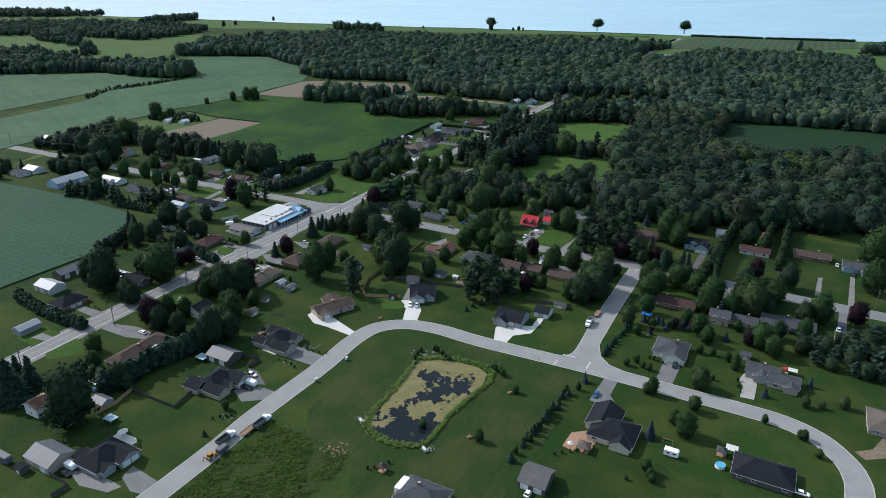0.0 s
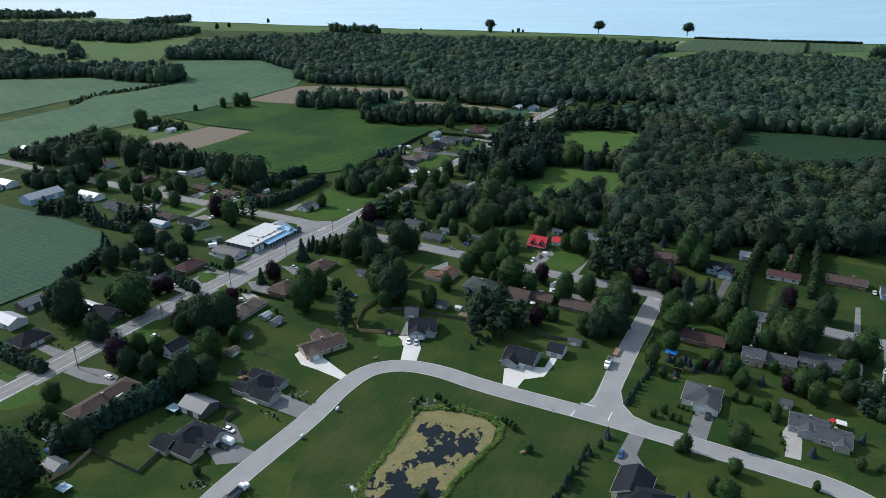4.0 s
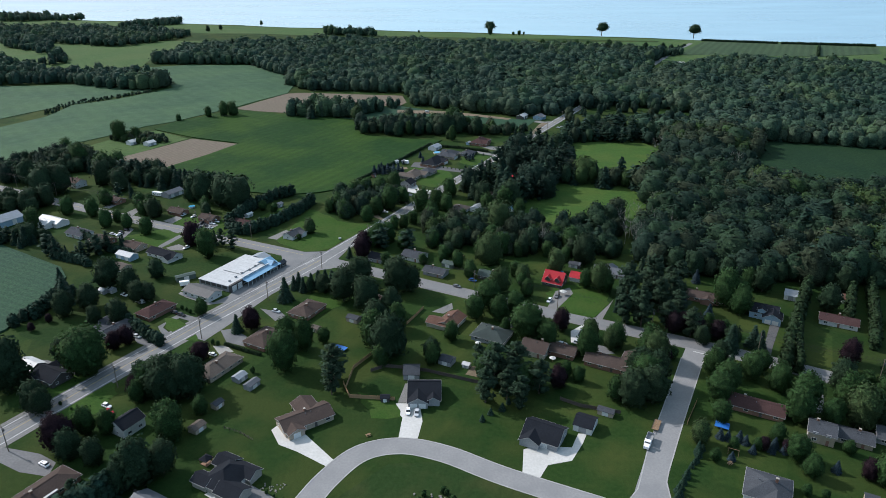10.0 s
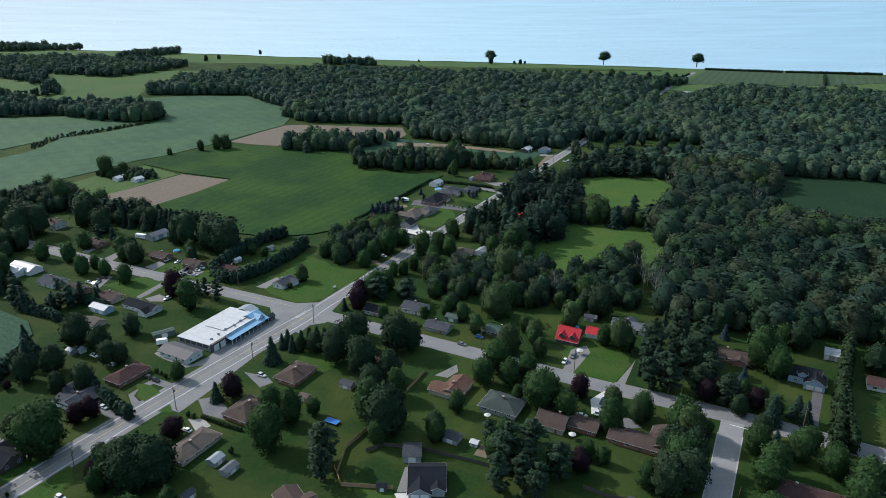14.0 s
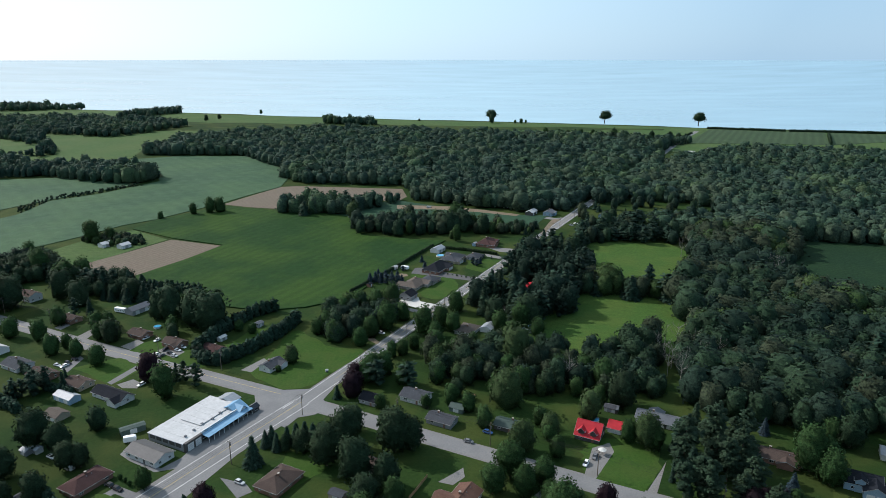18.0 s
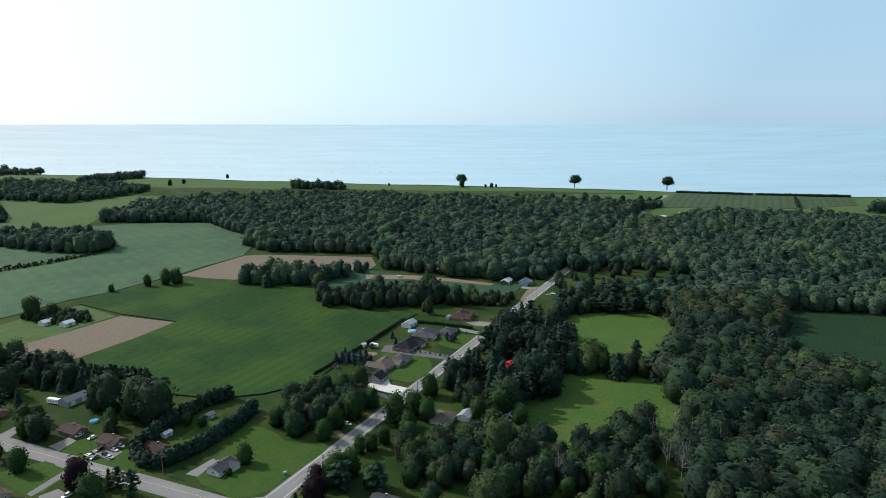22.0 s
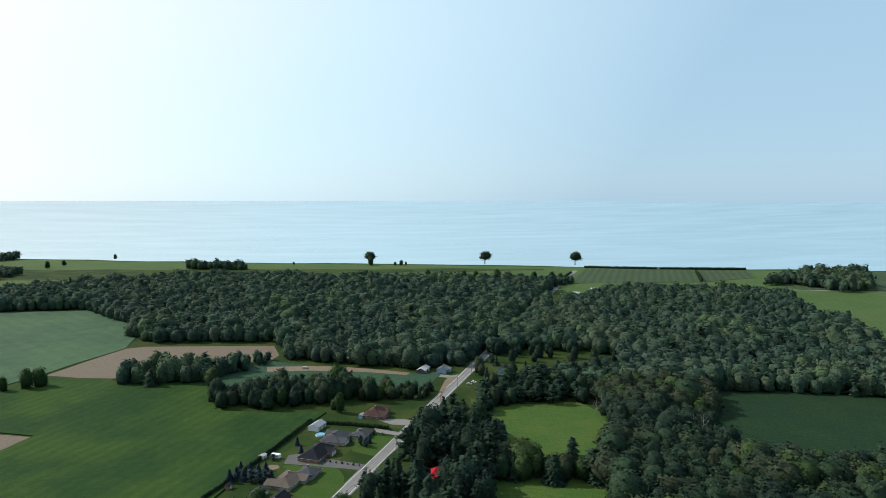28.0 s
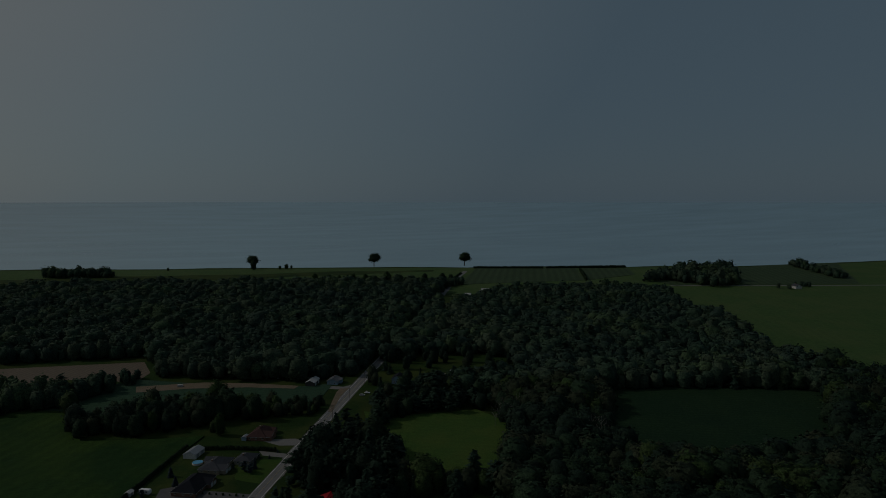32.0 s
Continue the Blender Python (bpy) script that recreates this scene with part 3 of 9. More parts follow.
def plant_far_trees():
    for kind, rows in FAR_TREES.items():
        shapes = thinned(KINDS[kind][2])
        if kind in ("maple", "oak", "lime", "plum"):
            shapes = NEAR
        elif kind in ("spruce", "cedar", "pine", "blue_spruce"):
            shapes = NEAR_CON
        r = random.Random(kind)
        vs, fs, ns, base = [], [], [], 0
        for x, y, h, spread in rows:
            v, t, n = r.choice(shapes)
            a, k = r.uniform(0, 6.283), h / 10
            w = k * spread * (0.62 if kind == "cedar" else 1.0)
            vs.append(np.stack(((v[:, 0] * math.cos(a) - v[:, 1] * math.sin(a)) * w + x, (v[:, 0] * math.sin(a) + v[:, 1] * math.cos(a)) * w + y, v[:, 2] * k + rise(y) - 0.3), 1))
            ns.append(np.stack((n[:, 0] * math.cos(a) - n[:, 1] * math.sin(a), n[:, 0] * math.sin(a) + n[:, 1] * math.cos(a), n[:, 2]), 1))
            fs.append(t + base)
            base += len(v)
        me = bpy.data.meshes.new(kind + "_stand")
        me.from_pydata(np.concatenate(vs).tolist(), [], np.concatenate(fs).tolist())
        me.materials.append(M[KINDS[kind][0]])
        soften(me, np.concatenate(ns))
        tagged(new(kind + "_stand", me), "scattered %s trees round the far houses" % KINDS[kind][1].split()[0], "trees", "", "stuff")


def inside(x, y, poly):
    hit = False
    for (x0, y0), (x1, y1) in zip(poly, poly[1:] + poly[:1]):
        if (y0 > y) != (y1 > y) and x < (x1 - x0) * (y - y0) / (y1 - y0) + x0:
            hit = not hit
    return hit


def as_arrays(shape):
    v, f, n = shape
    tri = []
    for q in f:
        tri += [(q[0], q[k], q[k + 1]) for k in range(1, len(q) - 1)]
    return np.array([tuple(p) for p in v], np.float32), np.array(tri, np.int32), np.array([tuple(p) for p in n], np.float32)


def thinned(shapes):
    return [as_arrays(s) for s in shapes]


FAR = thinned([broad_shape(s, 54, 0.70, 1.0 + 0.1 * (s % 4), 2) for s in range(30, 42)])
HORIZON = thinned([broad_shape(s, 34, 1.0, 1.0, 3) for s in range(90, 95)])
MID = thinned([broad_shape(s, 165, 0.44, 1.0 + 0.1 * (s % 3), 1) for s in range(40, 52)])
NEAR = thinned([broad_shape(s, 400, 0.40, 1.0, 1) for s in range(50, 58)])
FAR_CON = thinned([spruce_shape(s, 90, 1.0) for s in range(60, 63)])
PINES = thinned([pine_shape(s, 260, 0.6) for s in (80, 81, 82, 83)])
CONES = thinned([spruce_shape(s, 330, 0.62, 1.05) for s in range(100, 104)] + [pine_shape(105, 240, 0.6)])
NEAR_CON = thinned([spruce_shape(s, 330, 0.7) for s in range(64, 67)] + [pine_shape(67, 260, 0.6)])


def wood(name, poly, spacing, height, mats, shapes, label, seed, conifers=None, share=0.0, spread=1.0, clear=None):
    """A stand of trees that nobody could count, scattered over an outline."""
    rnd = random.Random(seed)
    xs, ys = [p[0] for p in poly], [p[1] for p in poly]
    sets = {}
    y = min(ys)
    while y < max(ys):
        x = min(xs)
        while x < max(xs):
            px, py = x + rnd.uniform(-0.42, 0.42) * spacing, y + rnd.uniform(-0.42, 0.42) * spacing
            if inside(px, py, poly) and not (clear and clear(px, py)):
                con = conifers and rnd.random() < share
                v, f, n = rnd.choice(conifers if con else shapes)
                patch = noise.noise(Vector((px * 0.012, py * 0.012, seed)))
                k = height / 10 * rnd.choice((0.72, 0.85, 0.92, 0.98, 1.02, 1.08, 1.32)) * rnd.uniform(0.93, 1.07) * (1 + 0.25 * patch)
                a = rnd.uniform(0, 6.283)
                w = k * spread * rnd.uniform(0.85, 1.25) * (1.35 if con else 1.0)
                c, s = math.cos(a) * w, math.sin(a) * w
                q = np.stack((v[:, 0] * c - v[:, 1] * s + px, v[:, 0] * s + v[:, 1] * c + py, v[:, 2] * k + rise(py) - 0.3), 1)
                tint = patch * 1.7 + rnd.gauss(0, 0.5)
                slot = 1 if con else 0 if len(mats) < 5 or abs(tint) < 0.32 else 2 if tint > 0.85 else 3 if tint > 0 else 4
                c, s = math.cos(a), math.sin(a)
                vs, fs, ns, m = sets.setdefault(slot, ([], [], [], [0]))
                vs.append(q)
                ns.append(np.stack((n[:, 0] * c - n[:, 1] * s, n[:, 0] * s + n[:, 1] * c, n[:, 2]), 1))
                fs.append(f + m[0])
                m[0] += len(q)
            x += spacing
        y += spacing * 0.9
    vs, fs, ns, idx, base = [], [], [], [], 0
    for slot, (a, b, c, n) in sorted(sets.items()):
        vs += a
        ns += c
        fs += [f + base for f in b]
        idx += [slot] * sum(len(f) for f in b)
        base += n[0]
    vs, fs = np.concatenate(vs), np.concatenate(fs)
    me = bpy.data.meshes.new(name)
    me.vertices.add(len(vs))
    me.vertices.foreach_set("co", vs.ravel())
    me.loops.add(fs.size)
    me.loops.foreach_set("vertex_index", fs.ravel())
    me.polygons.add(len(fs))
    me.polygons.foreach_set("loop_start", np.arange(0, fs.size, 3, dtype=np.int32))
    me.polygons.foreach_set("material_index", np.array(idx, np.int32))
    for m in mats:
        me.materials.append(m)
    me.update()
    soften(me, np.concatenate(ns))
    return tagged(new(name, me), label, "woods", "", "stuff")


# ---- houses ----
def paint(name, c, rough=0.7, metal=0.0, size=0.6, wear=0.12, spec=0.3):
    M[name] = material(name, tuple(v * (1 - wear) for v in c), tuple(min(1, v * (1 + wear)) for v in c), size, rough, 0.12,
                       tuple(v * (1 - 1.6 * wear) for v in c), 4.0, 0.4, metal=metal, world_space=False, spec=spec)


for name, c in (("shingle_black", (0.0150, 0.0175, 0.0225)), ("shingle_grey", (0.0540, 0.0590, 0.0670)), ("shingle_brown", (0.0672, 0.0508, 0.0443)),
                ("shingle_tan", (0.0984, 0.0836, 0.0722)), ("shingle_red", (0.059, 0.0344, 0.0328)), ("shingle_green", (0.0451, 0.0574, 0.0541)), ("shingle_rust", (0.1107, 0.064, 0.0492))):
    paint(name, c, 0.95, size=0.35, wear=0.22, spec=0.08)
for name, c in (("metal_white", (0.4264, 0.4346, 0.4346)), ("metal_grey", (0.0902, 0.0984, 0.1107)), ("metal_red", (0.3444, 0.0164, 0.0246)), ("metal_blue", (0.164, 0.3116, 0.451)),
                ("metal_green", (0.0369, 0.0615, 0.0533)), ("metal_pale", (0.2296, 0.2542, 0.2788))):
    paint(name, c, 0.5, size=1.2, wear=0.1, spec=0.22)
for name, c in (("wall_white", (0.5412, 0.5412, 0.5248)), ("wall_cream", (0.451, 0.41, 0.328)), ("wall_grey", (0.246, 0.2542, 0.2624)), ("wall_brick", (0.2132, 0.1148, 0.082)),
                ("wall_tan", (0.3444, 0.287, 0.2214)), ("wall_blue", (0.246, 0.3444, 0.4264)), ("wall_dark", (0.0738, 0.0697, 0.0656)), ("wall_stone", (0.2952, 0.2706, 0.2378)),
                ("wall_green", (0.082, 0.1148, 0.0984))):
    paint(name, c, 0.8, size=0.5)
for name, c, r in (("trim", (0.615, 0.615, 0.5986), 0.5), ("gutter", (0.3444, 0.3444, 0.3362), 0.5), ("shade_cloth", (0.246, 0.3444, 0.41), 0.7), ("timber", (0.2132, 0.1394, 0.082), 0.85), ("deck", (0.2706, 0.164, 0.1066), 0.8), ("rubber", (0.0164, 0.0164, 0.0164), 0.8),
                   ("chrome", (0.451, 0.451, 0.4592), 0.25), ("tarp", (0.0246, 0.1312, 0.41), 0.5), ("pole_wood", (0.1312, 0.1066, 0.082), 0.9), ("lamp", (0.656, 0.082, 0.041), 0.3),
                ("yellow", (0.30, 0.155, 0.03), 0.5), ("rock", (0.1804, 0.1722, 0.1558), 0.9), ("canvas", (0.4756, 0.4756, 0.451), 0.8), ("pool_water", (0.0656, 0.3116, 0.5084), 0.15),
                ("fence_wood", (0.3116, 0.1968, 0.1066), 0.85), ("fence_dark", (0.0738, 0.0615, 0.0533), 0.85), ):
    paint(name, c, r)
paint("metal_dull", (0.085, 0.085, 0.085), 0.6, size=1.0, wear=0.12, spec=0.15)
paint("rubble", (0.21, 0.145, 0.095), 0.95)
for name, c in (("car_white", (0.78, 0.78, 0.78)), ("car_silver", (0.45, 0.47, 0.49)), ("car_black", (0.015, 0.016, 0.018)), ("car_red", (0.35, 0.02, 0.03)),
                ("car_blue", (0.03, 0.08, 0.20)), ("car_grey", (0.12, 0.125, 0.13))):
    paint(name, c, 0.25, size=3, wear=0.03)
glass = bpy.data.materials.new("window glass")
glass.use_nodes = True
gb = glass.node_tree.nodes["Principled BSDF"]
gb.inputs["Base Color"].default_value, gb.inputs["Roughness"].default_value = (0.02, 0.025, 0.03, 1), 0.06
M["glass"] = glass


def box(bm, x0, x1, y0, y1, z0, z1):
    v = [bm.verts.new(p) for p in ((x0, y0, z0), (x1, y0, z0), (x1, y1, z0), (x0, y1, z0), (x0, y0, z1), (x1, y0, z1), (x1, y1, z1), (x0, y1, z1))]
    for q in ((0, 3, 2, 1), (4, 5, 6, 7), (0, 1, 5, 4), (1, 2, 6, 5), (2, 3, 7, 6), (3, 0, 4, 7)):
        bm.faces.new([v[k] for k in q])
    return v


def box_part(name, mat, parent, x0, x1, y0, y1, z0, z1, label=""):
    bm = bmesh.new()
    box(bm, x0, x1, y0, y1, z0, z1)
    return part(name, bm, M[mat], parent, label)


def roof_part(parent, L, W, eave, top, mat, hip, over=0.5, thick=0.22, name="roof"):
    """Two or four slopes with an overhang and a thick edge; the ridge runs along x."""
    a, b = L / 2 + over, W / 2 + over
    z0 = eave - over * (top - eave) / (W / 2)
    r = max(0.2, a - b) if hip else a
    bm = bmesh.new()
    for dz, flip in ((0, False), (-thick, True)):
        e = [bm.verts.new(p) for p in ((-a, -b, z0 + dz), (a, -b, z0 + dz), (a, b, z0 + dz), (-a, b, z0 + dz))]
        t = [bm.verts.new((-r, 0, top + dz)), bm.verts.new((r, 0, top + dz))]
        fs = [(e[0], e[1], t[1], t[0]), (e[2], e[3], t[0], t[1])]
        if hip:
            fs += [(e[1], e[2], t[1]), (e[3], e[0], t[0])]
        for f in fs:
            bm.faces.new(reversed(f) if flip else f)
        if not flip:
            up = e, t
    d, u = (e, t), up
    rim = [(0, 1), (2, 3)] + ([(1, 2), (3, 0)] if hip else [])
    for i, j in rim:
        bm.faces.new((u[0][i], d[0][i], d[0][j], u[0][j]))
    if not hip:
        for i, k, j in ((1, 1, 2), (3, 0, 0)):
            bm.faces.new((u[0][i], u[1][k], d[1][k], d[0][i]))
            bm.faces.new((u[1][k], u[0][j], d[0][j], d[1][k]))
    return part(name, bm, M[mat], parent)


def gutters(parent, L, W, eave, top, hip, over=0.5):
    """A slim gutter along each eave and a thin board up each gable's edge."""
    a, b = L / 2 + over, W / 2 + over
    z = eave - over * (top - eave) / (W / 2)
    for s in (-1, 1):
        box_part("gutter", "gutter", parent, -a, a, s * (b + 0.05) - 0.05, s * (b + 0.05) + 0.05, z - 0.18, z - 0.05)
        if hip:
            box_part("gutter", "gutter", parent, s * (a + 0.05) - 0.05, s * (a + 0.05) + 0.05, -b, b, z - 0.18, z - 0.05)
        else:
            for t in (-1, 1):
                bm = bmesh.new()
                x0, x1 = s * (a + 0.02) - 0.03, s * (a + 0.02) + 0.03
                v = [bm.verts.new(p) for p in ((x0, t * b, z - 0.22), (x1, t * b, z - 0.22), (x1, 0, top - 0.22), (x0, 0, top - 0.22), (x0, t * b, z - 0.03), (x1, t * b, z - 0.03), (x1, 0, top - 0.03), (x0, 0, top - 0.03))]
                for q in ((0, 3, 2, 1), (4, 5, 6, 7), (0, 1, 5, 4), (1, 2, 6, 5), (2, 3, 7, 6), (3, 0, 4, 7)):
                    bm.faces.new([v[k] for k in q])
                part("gable_board", bm, M["gutter"], parent)


def walls_part(parent, L, W, eave, top, mat, hip):
    bm = bmesh.new()
    a, b = L / 2, W / 2
    v = box(bm, -a, a, -b, b, -0.4, eave)
    if not hip:
        for s in (-1, 1):
            g = [bm.verts.new((s * a, -b, eave)), bm.verts.new((s * a, b, eave)), bm.verts.new((s * a, 0, top - 0.12))]
            bm.faces.new(g if s > 0 else list(reversed(g)))
    return part("wall", bm, M[mat], parent)


def window_part(parent, m, w=1.4, h=1.1, trim="trim"):
    """A framed pane on a wall; m carries its place, with its outside along -y."""
    bm = bmesh.new()
    for x0, x1, z0, z1 in ((-w / 2, w / 2, h / 2 - 0.1, h / 2), (-w / 2, w / 2, -h / 2, -h / 2 + 0.12), (-w / 2, -w / 2 + 0.1, -h / 2, h / 2), (w / 2 - 0.1, w / 2, -h / 2, h / 2), (-0.04, 0.04, -h / 2, h / 2)):
        box(bm, x0, x1, -0.07, 0.02, z0, z1)
    frame_ob = part("window", bm, M[trim], parent)
    frame_ob.matrix_basis = m
    box_part("pane", "glass", frame_ob, -w / 2 + 0.05, w / 2 - 0.05, -0.03, 0.02, -h / 2 + 0.05, h / 2 - 0.05)


def side_pose(L, W, side, along, z):
    """A place on one wall: front and back run along x, left and right along y."""
    if side == "front":
        return pose(along, -W / 2, z)
    if side == "back":
        return pose(along, W / 2, z, 0, 0, 180)
    if side == "right":
        return pose(L / 2, along, z, 0, 0, 90)
    return pose(-L / 2, along, z, 0, 0, -90)


def volume(parent, L, W, eave, top, roof, wall, hip, windows=True, garage="", door="front", trim="trim"):
    walls_part(parent, L, W, eave, top, wall, hip)
    roof_part(parent, L, W, eave, top, roof, hip)
    gutters(parent, L, W, eave, top, hip)
    bm = bmesh.new()
    r = max(0.1, L / 2 - W / 2) if hip else L / 2 + 0.4
    box(bm, -r, r, -0.14, 0.14, top - 0.03, top + 0.05)
    part("ridge_cap", bm, M[roof], parent)
    if garage:
        n = 2 if (W if garage in ("left", "right") else L) > 8.5 else 1
        for k in range(n):
            off = (k - (n - 1) / 2) * 3.4
            g = box_part("garage_door", "trim", parent, -1.35, 1.35, -0.06, 0.02, -1.1, 1.1, "pale panelled garage door")
            g.matrix_basis = side_pose(L, W, garage, off, 1.12)
            for z in (-0.55, 0.0, 0.55):
                box_part("groove", "wall_grey", g, -1.3, 1.3, -0.068, -0.058, z - 0.02, z + 0.02)
    if windows:
        rows = [1.5] + ([4.1] if eave > 4.4 else [])
        for z in rows:
            for side, span in (("front", L), ("back", L), ("left", W), ("right", W)):
                if side == garage and z < 2:
                    continue
                n = max(1, int(span / 4.2))
                for k in range(n):
                    along = (k + 0.5) * span / n - span / 2
                    if side == door and z < 2 and k == n // 2:
                        d = box_part("door", "wall_brick" if k % 2 else "wall_dark", parent, -0.5, 0.5, -0.06, 0.03, -1.05, 1.05)
                        d.matrix_basis = side_pose(L, W, side, along, 1.1)
                        box_part("door_handle", "chrome", d, 0.34, 0.42, -0.11, -0.06, -0.06, 0.02)
                        continue
                    window_part(parent, side_pose(L, W, side, along, z), 1.7 if span == L else 1.2, 1.15, trim)


def house(x, y, turn, L, W, roof="shingle_grey", wall="wall_white", style="gable", eave=2.7, pitch=0.42, garage="", wings=(), label="", name="house", windows=True, chimney=True, category="house", group="village houses"):
    """A building with walls, thick overhanging roofs, windows, doors and wings."""
    root = tagged(new(name), label, category, group)
    root.matrix_basis = pose(x, y, rise(y), 0, 0, turn)
    top = eave + W / 2 * pitch
    volume(root, L, W, eave, top, roof, wall, style == "hip", windows, garage)
    for wx, wy, wturn, wl, ww, *more in wings:
        w = new("wing")
        w.parent = root
        w.matrix_basis = pose(wx, wy, 0, 0, 0, wturn)
        we = more[1] if len(more) > 1 else eave - 0.06
        wt = min(we + ww / 2 * pitch, top - 0.1) if len(more) < 2 else we + ww / 2 * pitch
        hip = len(more) > 2 and more[2] == "hip"
        flat_volume(w, wl, ww, we, wt, roof, wall, hip, more[0] if more else "")
    if chimney and name == "house" and roof not in ("shingle_black", "metal_red"):
        rnd = random.Random(int(x * 7 + y * 3))
        cx = rnd.uniform(-0.25, 0.25) * L
        c = box_part("chimney", "wall_brick", root, cx - 0.4, cx + 0.4, 0.5, 1.2, top - 1.2, top + 0.7)
        box_part("cap", "wall_stone", c, cx - 0.48, cx + 0.48, 0.42, 1.28, top + 0.7, top + 0.82)
        for k in range(2):
            vx = rnd.uniform(-0.35, 0.35) * L
            bm = bmesh.new()
            zz = top - 0.9 * pitch * 1.0
            box(bm, vx - 0.16, vx + 0.16, -1.06, -0.74, zz - 0.1, zz + 0.3)
            part("vent", bm, M["metal_grey"], root)
    return root


def flat_volume(w, L, W, eave, top, roof, wall, hip, garage):
    """A wing, whose pieces are parts of the wing."""
    walls_part(w, L, W, eave, top, wall, hip)
    roof_part(w, L, W, eave, top, roof, hip)
    gutters(w, L, W, eave, top, hip)
    if garage:
        n = 2 if W > 7 else 1
        for k in range(n):
            off = (k - (n - 1) / 2) * 3.3
            g = box_part("garage_door", "trim", w, -1.35, 1.35, -0.07, 0.02, -1.1, 1.1, "pale panelled garage door")
            g.matrix_basis = side_pose(L, W, garage, off, 1.12)
    else:
        for side in ("right",):
            window_pose = side_pose(L, W, side, 0, 1.5)
            f = box_part("window", "trim", w, -0.9, 0.9, -0.07, 0.02, -0.62, 0.62)
            f.matrix_basis = window_pose
            p = box_part("pane", "glass", w, -0.8, 0.8, -0.085, 0.0, -0.52, 0.52)
            p.matrix_basis = window_pose


def shed(x, y, turn, L, W, roof="metal_grey", wall="wall_tan", eave=2.3, pitch=0.45, label="small garden shed with a gable roof", name="shed", doors=1):
    root = tagged(new(name), label, name, name + "s in the yards")
    root.matrix_basis = pose(x, y, rise(y), 0, 0, turn)
    top = eave + W / 2 * pitch
    walls_part(root, L, W, eave, top, wall, False)
    roof_part(root, L, W, eave, top, roof, False, 0.3, 0.12)
    for k in range(doors):
        d = box_part("door", "trim" if wall != "wall_white" else "wall_grey", root, -min(1.4, L * 0.2), min(1.4, L * 0.2), -0.06, 0.02, -eave * 0.42, eave * 0.42)
        d.matrix_basis = side_pose(L, W, "front", (k - (doors - 1) / 2) * L / max(1, doors), eave * 0.44)
    return root


# ---- vehicles ----
def loft(bm, sections):
    """Skin over closed rings of equal length along x."""
    rings = [[bm.verts.new(p) for p in s] for s in sections]
    n = len(rings[0])
    for a, b in zip(rings, rings[1:]):
        for k in range(n):
            bm.faces.new((a[k], a[(k + 1) % n], b[(k + 1) % n], b[k]))
    bm.faces.new(list(reversed(rings[0])))
    bm.faces.new(rings[-1])
    bmesh.ops.recalc_face_normals(bm, faces=bm.faces[:])


def wheel_mesh():
    bm = bmesh.new()
    bmesh.ops.create_cone(bm, cap_ends=True, segments=14, radius1=0.34, radius2=0.34, depth=0.24, matrix=Matrix.Rotation(math.pi / 2, 4, "X"))
    me = bm_mesh("wheel", bm, M["rubber"])
    bm = bmesh.new()
    bmesh.ops.create_cone(bm, cap_ends=True, segments=10, radius1=0.2, radius2=0.2, depth=0.26, matrix=Matrix.Rotation(math.pi / 2, 4, "X"))
    return me, bm_mesh("rim", bm, M["chrome"])


WHEEL, RIM = wheel_mesh()


def wheels(root, places, k=1.0):
    for x, y in places:
        w = new("wheel", WHEEL)
        w.parent = root
        w.matrix_basis = Matrix.LocRotScale((x, y, 0.34 * k), None, (k, 1, k))
        r = new("rim", RIM)
        r.parent = w


def ring(x, w, z0, z1, cut=0.12):
    return [(x, -w + cut, z0), (x, w - cut, z0), (x, w, z0 + cut), (x, w, z1 - cut), (x, w - cut, z1), (x, -w + cut, z1), (x, -w, z1 - cut), (x, -w, z0 + cut)]


CAR_MESH = {}


